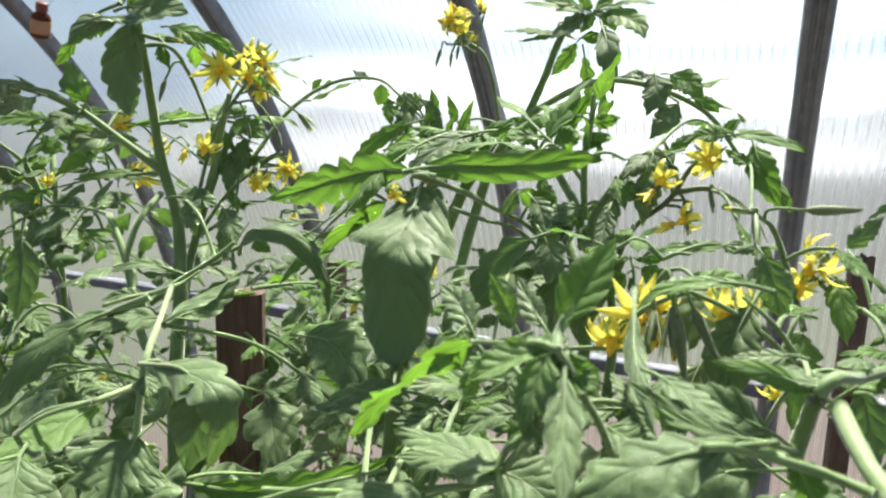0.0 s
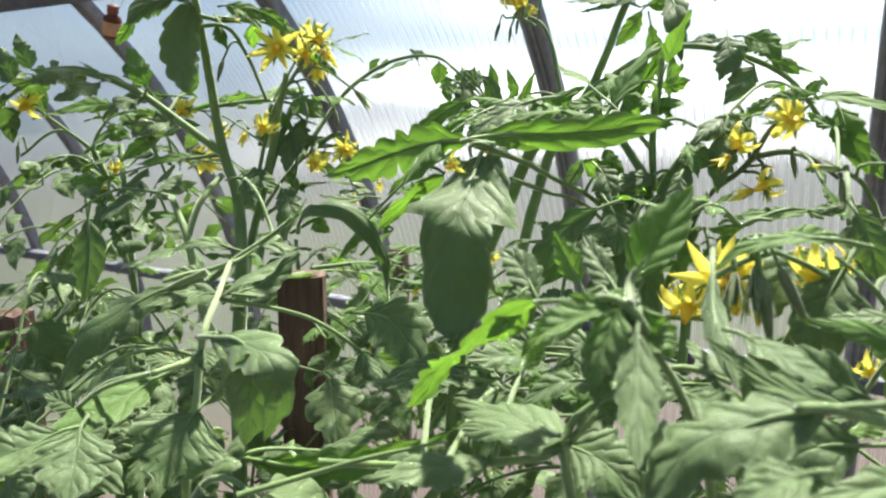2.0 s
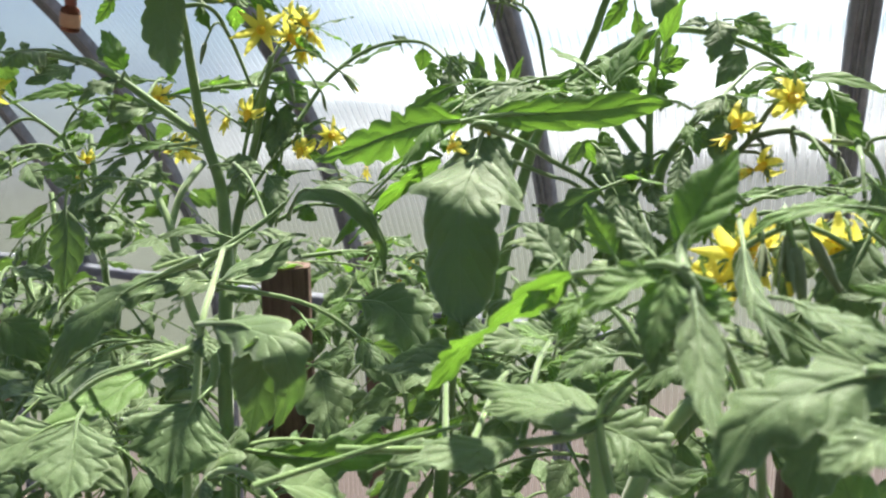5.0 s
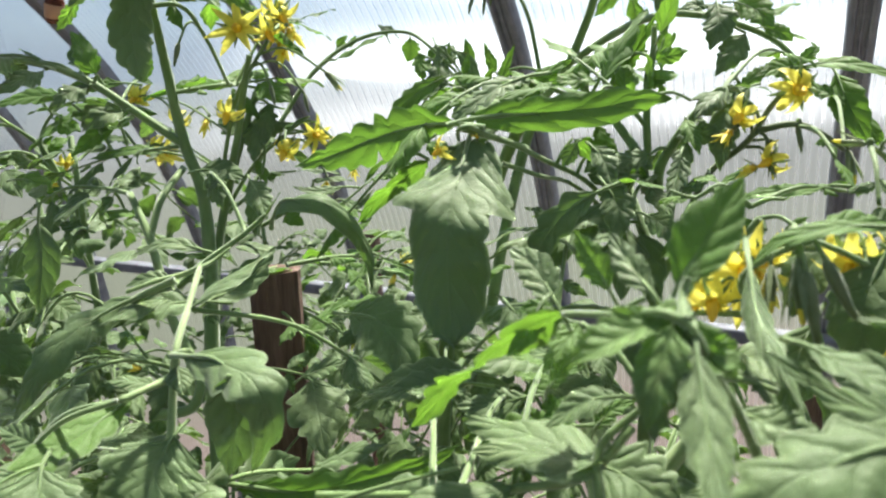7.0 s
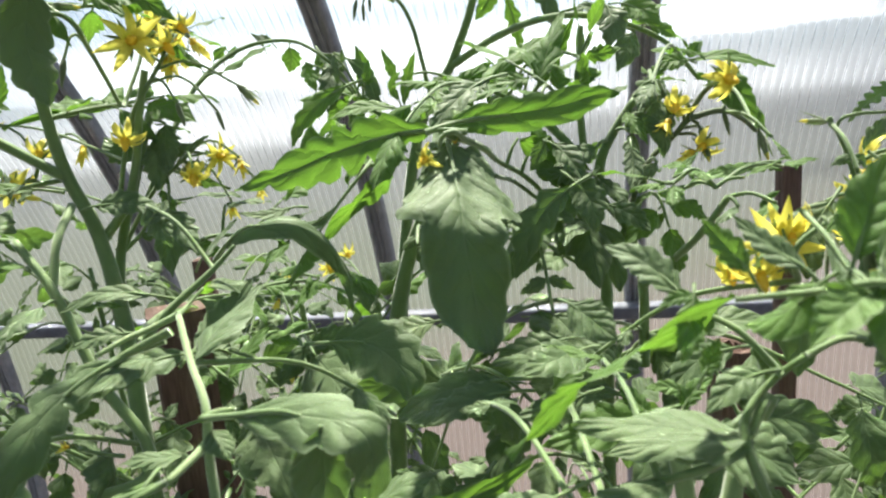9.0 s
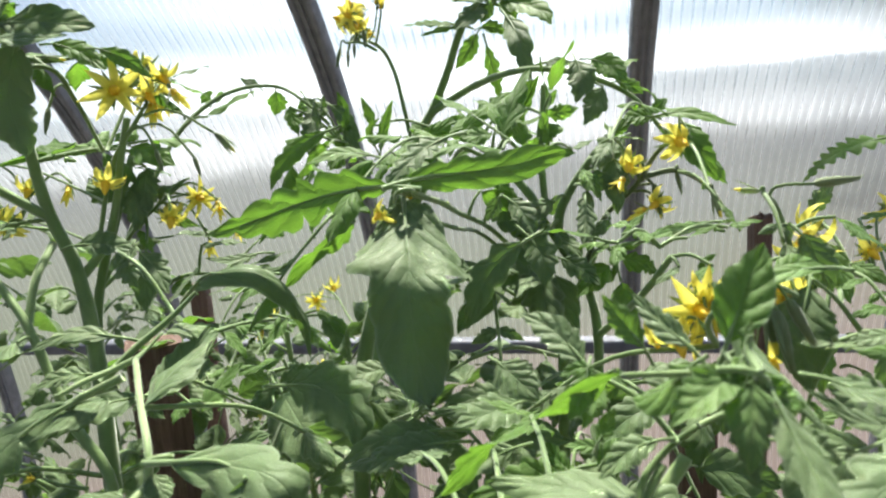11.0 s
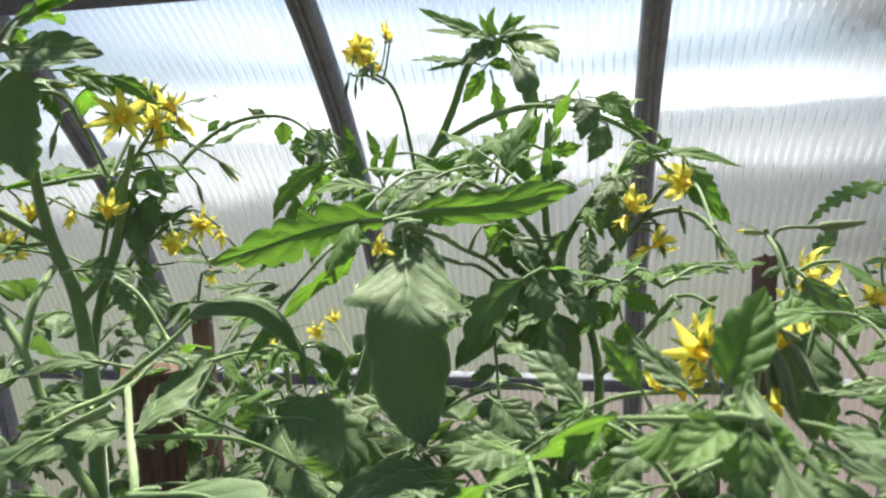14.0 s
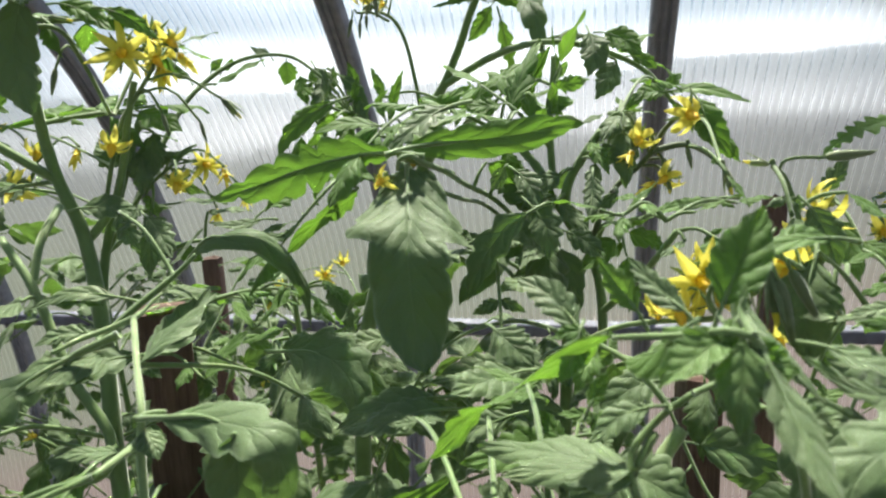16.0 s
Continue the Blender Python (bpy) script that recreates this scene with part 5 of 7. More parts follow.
# dark leaves beside it
grown_leaf(forked_plant, [(-0.166, 0.497, 1.17), (-0.181, 0.488, 1.16), (-0.196, 0.477, 1.139), (-0.205, 0.469, 1.114)], 0.027, (0.145, -0.902, 0.406), "old", seed=661, lobes=4, lobe_depth=0.3)
grown_leaf(forked_plant, [(-0.166, 0.513, 1.174), (-0.154, 0.503, 1.16), (-0.151, 0.491, 1.138)], 0.025, (0.06, -0.905, 0.42), "old", seed=662)
grown_leaf(forked_plant, [(-0.178, 0.524, 1.198), (-0.167, 0.515, 1.189), (-0.157, 0.504, 1.172)], 0.019, (0.078, -0.862, 0.502), "old", seed=663)
grown_leaf(forked_plant, [(-0.122, 0.544, 1.191), (-0.122, 0.532, 1.176), (-0.125, 0.519, 1.163)], 0.017, (0.001, -0.986, 0.165), "old", seed=664)
grown_leaf(middle_plant, [(-0.182, 0.504, 1.202), (-0.186, 0.502, 1.194), (-0.191, 0.5, 1.185)], 0.013, (0.126, -0.961, 0.244), "old", seed=665)
grown_leaf(forked_plant, [(-0.141, 0.525, 1.152), (-0.125, 0.517, 1.145), (-0.113, 0.507, 1.135)], 0.020, (0.006, -0.83, 0.558), "old", seed=666)
grown_leaf(forked_plant, [(-0.031, 0.548, 1.172), (-0.057, 0.533, 1.17), (-0.087, 0.516, 1.165)], 0.015, (-0.062, -0.503, 0.862), "young", seed=667, lobes=6)
grown_leaf(middle_plant, [(-0.326, 0.435, 1.086), (-0.295, 0.428, 1.086), (-0.275, 0.418, 1.073), (-0.268, 0.406, 1.055)], 0.054, (0.247, -0.653, 0.716), "old", seed=668, lobes=5)
grown_leaf(front_plant, [(-0.209, 0.385, 1.08), (-0.227, 0.383, 1.078), (-0.247, 0.382, 1.073), (-0.27, 0.376, 1.06)], 0.023, (0.187, -0.552, 0.812), "old", seed=669)
grown_leaf(middle_plant, [(-0.173, 0.438, 1.084), (-0.196, 0.433, 1.08), (-0.221, 0.427, 1.072)], 0.024, (0.114, -0.646, 0.755), "old", seed=670)
grown_leaf(forked_plant, [(-0.17, 0.353, 1.134), (-0.16, 0.346, 1.128), (-0.148, 0.34, 1.119)], 0.023, (0.092, -0.792, 0.604), "old", seed=671)
grown_leaf(middle_plant, [(-0.262, 0.473, 1.086), (-0.276, 0.47, 1.083), (-0.298, 0.456, 1.083)], 0.024, (0.182, -0.541, 0.821), "old", seed=672)
# the young shoot close by
grown_leaf(near_plant, [(-0.075, 0.262, 1.175), (-0.067, 0.271, 1.192), (-0.059, 0.28, 1.208)], 0.023, (-0.188, -0.906, 0.379), "young", seed=674, lobes=5, lobe_depth=0.1, cup=0.3)
grown_leaf(near_plant, [(-0.088, 0.253, 1.17), (-0.097, 0.256, 1.16), (-0.108, 0.268, 1.151)], 0.021, (-0.049, -0.495, 0.867), "young", seed=675, lobes=5, lobe_depth=0.08, cup=-0.25)
grown_leaf(near_plant, [(-0.125, 0.296, 1.154), (-0.139, 0.307, 1.166), (-0.154, 0.317, 1.171)], 0.018, (0.045, -0.745, 0.666), "old", seed=676)
grown_leaf(near_plant, [(-0.102, 0.286, 1.165), (-0.11, 0.29, 1.175), (-0.118, 0.294, 1.185)], 0.013, (-0.035, -0.894, 0.447), "tender", seed=677)
grown_leaf(near_plant, [(-0.085, 0.277, 1.168), (-0.096, 0.287, 1.176), (-0.106, 0.297, 1.185)], 0.012, (-0.073, -0.793, 0.605), "old", seed=678)
grown_leaf(near_plant, [(-0.065, 0.237, 1.165), (-0.06, 0.221, 1.153), (-0.052, 0.196, 1.137)], 0.015, (0.09, -0.504, 0.859), "old", seed=679, lobes=8, lobe_depth=0.2, cup=-0.2)
grown_leaf(near_plant, [(-0.069, 0.241, 1.165), (-0.073, 0.23, 1.159), (-0.073, 0.222, 1.142)], 0.017, (0.17, -0.725, 0.667), "old", seed=680, cup=-0.4)
grown_leaf(near_plant, [(-0.065, 0.248, 1.165), (-0.06, 0.248, 1.16), (-0.055, 0.247, 1.154)], 0.013, (0.137, -0.86, 0.491), "tender", seed=681)
grown_leaf(near_plant, [(-0.038, 0.272, 1.158), (-0.024, 0.262, 1.155), (-0.007, 0.253, 1.151)], 0.015, (0.001, -0.217, 0.976), "old", seed=682, lobes=4)
grown_leaf(near_plant, [(-0.056, 0.268, 1.135), (-0.044, 0.263, 1.134), (-0.03, 0.262, 1.134)], 0.017, (0.048, -0.561, 0.826), "old", seed=683)
grown_leaf(near_plant, [(-0.011, 0.203, 1.145), (-0.019, 0.197, 1.142), (-0.028, 0.193, 1.135)], 0.020, (-0.004, -0.198, 0.98), "old", seed=684)
grown_leaf(near_plant, [(-0.014, 0.349, 1.182), (-0.033, 0.342, 1.182), (-0.05, 0.339, 1.176), (-0.061, 0.336, 1.165)], 0.013, (0.03, -0.366, 0.93), "young", seed=685, lobes=4)
grown_leaf(near_plant, [(-0.06, 0.335, 1.167), (-0.055, 0.314, 1.154), (-0.045, 0.286, 1.145), (-0.037, 0.27, 1.137)], 0.011, (0.075, -0.914, 0.398), "old", seed=686, cup=-0.5)
grown_leaf(near_plant, [(-0.117, 0.278, 1.157), (-0.124, 0.279, 1.15), (-0.132, 0.279, 1.145)], 0.011, (0.214, -0.561, 0.799), "young", seed=687)
grown_leaf(near_plant, [(-0.124, 0.275, 1.161), (-0.126, 0.269, 1.153), (-0.132, 0.261, 1.144)], 0.011, (0.014, -0.746, 0.666), "young", seed=688)
grown_leaf(near_plant, [(-0.068, 0.249, 1.17), (-0.064, 0.245, 1.163), (-0.053, 0.245, 1.158)], 0.017, (-0.157, -0.643, 0.75), "young", seed=689)
grown_leaf(near_plant, [(-0.075, 0.253, 1.171), (-0.073, 0.242, 1.164), (-0.074, 0.23, 1.151)], 0.015, (-0.167, -0.807, 0.567), "old", seed=690)
grown_leaf(near_plant, [(-0.011, 0.387, 1.164), (-0.018, 0.372, 1.142), (-0.016, 0.364, 1.114)], 0.031, (-0.237, -0.83, 0.505), "old", seed=691, lobes=7, lobe_depth=0.18, folds=1.5)
grown_leaf(near_plant, [(-0.009, 0.411, 1.187), (-0.002, 0.405, 1.174), (0.004, 0.399, 1.155)], 0.020, (-0.261, -0.866, 0.426), "old", seed=692)
grown_leaf(near_plant, [(0.009, 0.328, 1.158), (-0.004, 0.325, 1.156), (-0.015, 0.323, 1.155)], 0.010, (-0.162, -0.438, 0.884), "old", seed=693)
grown_leaf(near_plant, [(-0.037, 0.353, 1.179), (-0.023, 0.361, 1.182), (-0.009, 0.368, 1.177)], 0.014, (-0.168, -0.602, 0.781), "young", seed=694, lobes=4)
grown_leaf(near_plant, [(-0.079, 0.417, 1.084), (-0.098, 0.409, 1.081), (-0.118, 0.399, 1.065)], 0.025, (-0.066, -0.659, 0.749), "old", seed=695, lobes=5, lobe_depth=0.3)
grown_leaf(near_plant, [(-0.097, 0.282, 1.127), (-0.107, 0.278, 1.125), (-0.121, 0.271, 1.115)], 0.014, (-0.061, -0.541, 0.839), "old", seed=696)
grown_leaf(near_plant, [(-0.121, 0.274, 1.129), (-0.118, 0.277, 1.134), (-0.114, 0.28, 1.142)], 0.009, (-0.056, -0.749, 0.661), "young", seed=697)
# pale pruned stems
stalk(near_plant, "side_stem", [(-0.104, 0.32, 1.014), (-0.099, 0.329, 1.044), (-0.091, 0.337, 1.067), (-0.077, 0.347, 1.087)], 0.0053, 0.0037, mat=PALE_STEM)
stalk(near_plant, "side_stem", [(-0.116, 0.331, 1.011), (-0.118, 0.337, 1.038), (-0.121, 0.341, 1.06), (-0.123, 0.343, 1.071)], 0.0044, 0.0055, mat=PALE_STEM)
stake((-0.026, 0.664, 0.99), 0.036, 0.034, 15, 1.8, "dark reddish-brown wooden stake behind the young shoot")
# leaves low in front
stalk(front_plant, "side_stem", [(-0.367, 0.324, 1.135), (-0.386, 0.319, 1.127), (-0.397, 0.316, 1.122)], 0.0026, 0.0016)
grown_leaf(front_plant, [(-0.389, 0.318, 1.125), (-0.404, 0.314, 1.118), (-0.417, 0.289, 1.107), (-0.423, 0.269, 1.089), (-0.442, 0.259, 1.057)], 0.027, (0.55, -0.384, 0.742), "old", seed=704, cup=-0.2, lobes=6, lobe_depth=0.34, folds=1.5)
grown_leaf(front_plant, [(-0.316, 0.279, 1.111), (-0.277, 0.27, 1.115), (-0.251, 0.261, 1.111), (-0.25, 0.262, 1.095), (-0.26, 0.261, 1.068)], 0.032, (0.464, -0.501, 0.73), "old", seed=705, lobes=5, lobe_depth=0.26, cup=-0.15, wave=0.02, folds=1.6)
grown_leaf(front_plant, [(-0.27, 0.262, 1.114), (-0.272, 0.266, 1.091), (-0.275, 0.262, 1.062)], 0.032, (0.641, -0.647, 0.413), "old", seed=706, lobes=5, lobe_depth=0.12, cup=-0.2, stalk=0.05)
grown_leaf(front_plant, [(-0.325, 0.274, 1.067), (-0.321, 0.256, 1.055), (-0.314, 0.239, 1.037)], 0.058, (0.535, -0.434, 0.725), "old", seed=707, folds=1.2)
grown_leaf(front_plant, [(-0.361, 0.28, 1.08), (-0.36, 0.245, 1.073), (-0.36, 0.219, 1.069), (-0.359, 0.194, 1.06)], 0.025, (0.426, -0.26, 0.866), "young", seed=708, lobes=6)
grown_leaf(front_plant, [(-0.346, 0.217, 1.074), (-0.333, 0.204, 1.062), (-0.321, 0.191, 1.049)], 0.041, (0.546, -0.333, 0.769), "old", seed=709)
grown_leaf(front_plant, [(-0.355, 0.211, 1.072), (-0.36, 0.195, 1.068), (-0.371, 0.176, 1.063)], 0.033, (0.486, -0.261, 0.834), "old", seed=710)
grown_leaf(front_plant, [(-0.374, 0.348, 1.114), (-0.393, 0.327, 1.115), (-0.415, 0.308, 1.104)], 0.025, (0.376, -0.437, 0.817), "old", seed=711, lobes=5)
grown_leaf(front_plant, [(-0.375, 0.355, 1.113), (-0.369, 0.375, 1.118), (-0.357, 0.401, 1.14)], 0.023, (0.443, -0.652, 0.615), "old", seed=712)
grown_leaf(front_plant, [(-0.422, 0.398, 1.133), (-0.448, 0.389, 1.138), (-0.474, 0.378, 1.129)], 0.016, (0.318, -0.368, 0.874), "old", seed=713)
grown_leaf(front_plant, [(-0.42, 0.366, 1.12), (-0.433, 0.359, 1.121), (-0.448, 0.35, 1.116)], 0.016, (0.397, -0.444, 0.803), "old", seed=714)
grown_leaf(front_plant, [(-0.312, 0.298, 1.03), (-0.282, 0.303, 1.03), (-0.238, 0.314, 1.041), (-0.204, 0.324, 1.054), (-0.186, 0.331, 1.066)], 0.023, (0.518, -0.722, 0.458), "young", seed=715, lobes=7, lobe_depth=0.35)
grown_leaf(front_plant, [(-0.13, 0.343, 1.081), (-0.157, 0.338, 1.074), (-0.186, 0.332, 1.068)], 0.026, (0.265, -0.641, 0.72), "young", seed=716, lobes=5)
grown_leaf(front_plant, [(-0.163, 0.36, 1.083), (-0.179, 0.355, 1.078), (-0.199, 0.349, 1.075)], 0.018, (0.255, -0.556, 0.791), "old", seed=717)
grown_leaf(front_plant, [(-0.134, 0.335, 1.082), (-0.142, 0.339, 1.09), (-0.148, 0.342, 1.096)], 0.013, (0.228, -0.622, 0.749), "young", seed=718)
grown_leaf(middle_plant, [(-0.202, 0.372, 1.079), (-0.223, 0.36, 1.08), (-0.244, 0.346, 1.072)], 0.021, (0.313, -0.539, 0.782), "old", seed=719)
grown_leaf(middle_plant, [(-0.421, 0.503, 0.993), (-0.408, 0.495, 0.975), (-0.401, 0.488, 0.949)], 0.046, (0.47, -0.585, 0.661), "old", seed=720, lobes=5)
grown_leaf(middle_plant, [(-0.406, 0.474, 1.01), (-0.381, 0.479, 1.022), (-0.363, 0.479, 1.028)], 0.023, (0.352, -0.456, 0.817), "old", seed=721)
grown_leaf(middle_plant, [(-0.162, 0.398, 1.093), (-0.177, 0.378, 1.095), (-0.195, 0.356, 1.096)], 0.027, (0.227, -0.534, 0.814), "old", seed=722)
grown_leaf(middle_plant, [(-0.217, 0.355, 1.04), (-0.223, 0.339, 1.035), (-0.234, 0.32, 1.034)], 0.023, (0.274, -0.443, 0.854), "old", seed=723)
grown_leaf(front_plant, [(-0.213, 0.289, 1.049), (-0.191, 0.297, 1.056), (-0.171, 0.302, 1.053)], 0.025, (0.209, -0.351, 0.913), "old", seed=724)
grown_leaf(front_plant, [(-0.114, 0.307, 1.084), (-0.095, 0.305, 1.081), (-0.077, 0.301, 1.069)], 0.037, (0.14, -0.559, 0.817), "old", seed=725)
truss(left_plant, [[(-0.506, 0.531, 1.249), (-0.505, 0.556, 1.277), (-0.503, 0.586, 1.311), (-0.495, 0.594, 1.318)]], [((-0.505, 0.594, 1.317), (0.3, -0.5, -0.8), 0.047, "bent"), ((-0.493, 0.591, 1.311), (0.5, -0.3, -0.8), 0.049, "shut"), ((-0.5, 0.587, 1.303), (0.2, -0.7, -0.7), 0.047, "shut"), ((-0.49, 0.586, 1.296), (0.5, -0.5, -0.7), 0.047, "shut"), ((-0.496, 0.588, 1.287), (0.4, -0.4, -0.8), 0.042, "shut")], [], seed=31, r=0.0018)
truss(forked_plant, [[(-0.336, 0.769, 1.333), (-0.353, 0.762, 1.342), (-0.367, 0.755, 1.342)]], [((-0.358, 0.761, 1.376), (-0.1, -0.6, 0.6), 0.042, "bent"), ((-0.367, 0.756, 1.365), (-0.5, -0.6, 0.2), 0.040, "bent"), ((-0.353, 0.757, 1.36), (0.2, -0.7, -0.4), 0.038, "bent"), ((-0.358, 0.75, 1.368), (-0.2, -0.9, 0.1), 0.036, "star"), ((-0.333, 0.771, 1.381), (0.1, -0.3, 0.9), 0.032, "shut")], [((-0.346, 0.757, 1.354), (0.1, -0.3, -0.9), 0.020), ((-0.371, 0.75, 1.336), (-0.2, -0.2, -0.9), 0.020)], seed=32, r=0.0018)
grown_leaf(near_plant, [(-0.12, 0.333, 1.086), (-0.114, 0.338, 1.094), (-0.104, 0.344, 1.098)], 0.011, (0.166, -0.588, 0.791), "young", seed=728)
grown_leaf(near_plant, [(-0.117, 0.34, 1.086), (-0.121, 0.339, 1.094), (-0.137, 0.333, 1.098)], 0.009, (0.193, -0.636, 0.747), "tender", seed=729)
grown_leaf(near_plant, [(-0.072, 0.249, 1.175), (-0.075, 0.244, 1.173), (-0.078, 0.239, 1.169)], 0.006, (0.163, -0.711, 0.684), "tender", seed=730)
grown_leaf(near_plant, [(-0.072, 0.249, 1.174), (-0.07, 0.253, 1.18), (-0.068, 0.258, 1.186)], 0.005, (0.177, -0.888, 0.425), "tender", seed=731)
grown_leaf(near_plant, [(-0.071, 0.246, 1.172), (-0.073, 0.239, 1.166), (-0.071, 0.233, 1.156)], 0.011, (0.185, -0.826, 0.533), "young", seed=732, cup=-0.3)
grown_leaf(near_plant, [(-0.077, 0.249, 1.169), (-0.084, 0.248, 1.17), (-0.091, 0.246, 1.171)], 0.006, (0.155, -0.593, 0.79), "tender", seed=733)
grown_leaf(near_plant, [(-0.121, 0.282, 1.156), (-0.127, 0.281, 1.158), (-0.136, 0.279, 1.155)], 0.007, (0.265, -0.676, 0.688), "young", seed=734)
grown_leaf(near_plant, [(-0.026, 0.427, 1.165), (-0.039, 0.416, 1.149), (-0.045, 0.405, 1.126)], 0.028, (-0.227, -0.848, 0.478), "old", seed=735, lobes=5, lobe_depth=0.16)
grown_leaf(near_plant, [(-0.035, 0.427, 1.118), (-0.042, 0.417, 1.098), (-0.048, 0.406, 1.07)], 0.030, (-0.207, -0.803, 0.56), "old", seed=736, lobes=5, lobe_depth=0.16)
grown_leaf(near_plant, [(-0.009, 0.239, 1.149), (-0.026, 0.229, 1.145), (-0.042, 0.218, 1.138), (-0.052, 0.205, 1.118)], 0.030, (0.1, -0.397, 0.912), "old", seed=737, lobes=6, lobe_depth=0.3, cup=-0.12, stalk=0.9, folds=1.8)
stalk(near_plant, "side_stem", [(0.035, 0.253, 1.137), (0.023, 0.26, 1.137), (0.005, 0.249, 1.144), (-0.009, 0.239, 1.149), (-0.017, 0.232, 1.15)], 0.0019, 0.0016)
stalk(near_plant, "side_stem", [(0.025, 0.295, 1.15), (0.033, 0.267, 1.141), (0.039, 0.254, 1.136), (0.044, 0.239, 1.125), (0.047, 0.23, 1.11)], 0.0036, 0.0030, mat=PALE_STEM)
grown_leaf(near_plant, [(0.019, 0.32, 1.146), (0.002, 0.307, 1.155), (-0.021, 0.292, 1.161)], 0.012, (0.03, -0.768, 0.64), "young", seed=740, cup=-0.2)
grown_leaf(near_plant, [(0.004, 0.309, 1.129), (-0.016, 0.296, 1.141), (-0.035, 0.283, 1.15)], 0.024, (0.073, -0.742, 0.666), "old", seed=741)
grown_leaf(near_plant, [(0.001, 0.291, 1.132), (-0.022, 0.275, 1.139), (-0.05, 0.26, 1.159)], 0.013, (0.072, -0.571, 0.818), "old", seed=742)
grown_leaf(near_plant, [(0.002, 0.336, 1.1), (-0.02, 0.319, 1.097), (-0.03, 0.302, 1.066)], 0.039, (0.077, -0.736, 0.672), "old", seed=743, lobes=5)
grown_leaf(near_plant, [(0.034, 0.266, 1.124), (0.013, 0.251, 1.126), (-0.013, 0.231, 1.123)], 0.018, (0.001, -0.488, 0.873), "old", seed=744)
grown_leaf(near_plant, [(0.009, 0.257, 1.141), (0.015, 0.257, 1.135), (0.02, 0.255, 1.125)], 0.014, (-0.003, -0.714, 0.7), "young", seed=745)
grown_leaf(near_plant, [(0.032, 0.358, 1.135), (0.043, 0.365, 1.142), (0.061, 0.375, 1.146)], 0.019, (-0.047, -0.609, 0.792), "young", seed=746)
grown_leaf(near_plant, [(0.047, 0.441, 1.113), (0.054, 0.434, 1.09), (0.053, 0.424, 1.07)], 0.025, (-0.079, -0.852, 0.518), "old", seed=747)
# head of the tall plant
grown_leaf(left_plant, [(-0.479, 0.417, 1.321), (-0.482, 0.409, 1.29), (-0.47, 0.402, 1.251)], 0.032, (0.663, -0.747, -0.049), "old", seed=749, lobes=5, lobe_depth=0.2, prof='strap', wave=0.05, stalk=0.1)
grown_leaf(left_plant, [(-0.47, 0.395, 1.321), (-0.483, 0.381, 1.318), (-0.49, 0.367, 1.301)], 0.023, (0.727, -0.579, 0.369), "old", seed=750, cup=-0.4)
grown_leaf(left_plant, [(-0.491, 0.374, 1.305), (-0.496, 0.369, 1.295), (-0.501, 0.364, 1.286)], 0.010, (0.792, -0.594, 0.143), "young", seed=751)
grown_leaf(left_plant, [(-0.471, 0.383, 1.323), (-0.45, 0.389, 1.321), (-0.425, 0.398, 1.322)], 0.017, (0.445, -0.39, 0.806), "old", seed=752)
grown_leaf(left_plant, [(-0.492, 0.423, 1.337), (-0.452, 0.42, 1.334), (-0.417, 0.415, 1.328)], 0.031, (0.554, -0.685, 0.473), "old", seed=753, lobes=4, lobe_depth=0.12)
grown_leaf(left_plant, [(-0.49, 0.426, 1.355), (-0.464, 0.426, 1.364), (-0.438, 0.426, 1.366)], 0.014, (0.571, -0.693, 0.441), "young", seed=754)
grown_leaf(left_plant, [(-0.488, 0.463, 1.327), (-0.47, 0.466, 1.321), (-0.451, 0.467, 1.306)], 0.020, (0.529, -0.69, 0.495), "young", seed=755)
grown_leaf(left_plant, [(-0.441, 0.447, 1.319), (-0.428, 0.453, 1.313), (-0.411, 0.46, 1.298)], 0.013, (0.651, -0.704, 0.284), "young", seed=756)
grown_leaf(left_plant, [(-0.615, 0.475, 1.265), (-0.626, 0.473, 1.283), (-0.634, 0.472, 1.301)], 0.021, (0.795, -0.605, 0.043), "young", seed=757)
grown_leaf(left_plant, [(-0.603, 0.492, 1.255), (-0.631, 0.475, 1.253), (-0.655, 0.46, 1.245)], 0.021, (0.571, -0.433, 0.697), "young", seed=758, lobes=4)
grown_leaf(left_plant, [(-0.519, 0.552, 1.25), (-0.554, 0.532, 1.252), (-0.589, 0.509, 1.242)], 0.018, (0.513, -0.5, 0.697), "young", seed=759, lobes=5)
grown_leaf(left_plant, [(-0.675, 0.484, 1.246), (-0.702, 0.468, 1.246), (-0.731, 0.45, 1.239)], 0.025, (0.593, -0.396, 0.701), "young", seed=760)
grown_leaf(left_plant, [(-0.697, 0.406, 1.275), (-0.696, 0.395, 1.274), (-0.704, 0.382, 1.289)], 0.031, (0.742, -0.42, 0.522), "old", seed=761)
grown_leaf(left_plant, [(-0.578, 0.379, 1.148), (-0.574, 0.375, 1.119), (-0.575, 0.366, 1.077)], 0.030, (0.805, -0.528, 0.272), "old", seed=762)
grown_leaf(left_plant, [(-0.631, 0.504, 1.219), (-0.65, 0.49, 1.206), (-0.667, 0.476, 1.189)], 0.023, (0.652, -0.495, 0.574), "young", seed=763)
grown_leaf(left_plant, [(-0.661, 0.488, 1.226), (-0.646, 0.495, 1.218), (-0.635, 0.5, 1.213)], 0.017, (0.653, -0.505, 0.564), "young", seed=764)
grown_leaf(left_plant, [(-0.692, 0.435, 1.172), (-0.668, 0.437, 1.17), (-0.641, 0.436, 1.147)], 0.025, (0.745, -0.488, 0.454), "young", seed=765)
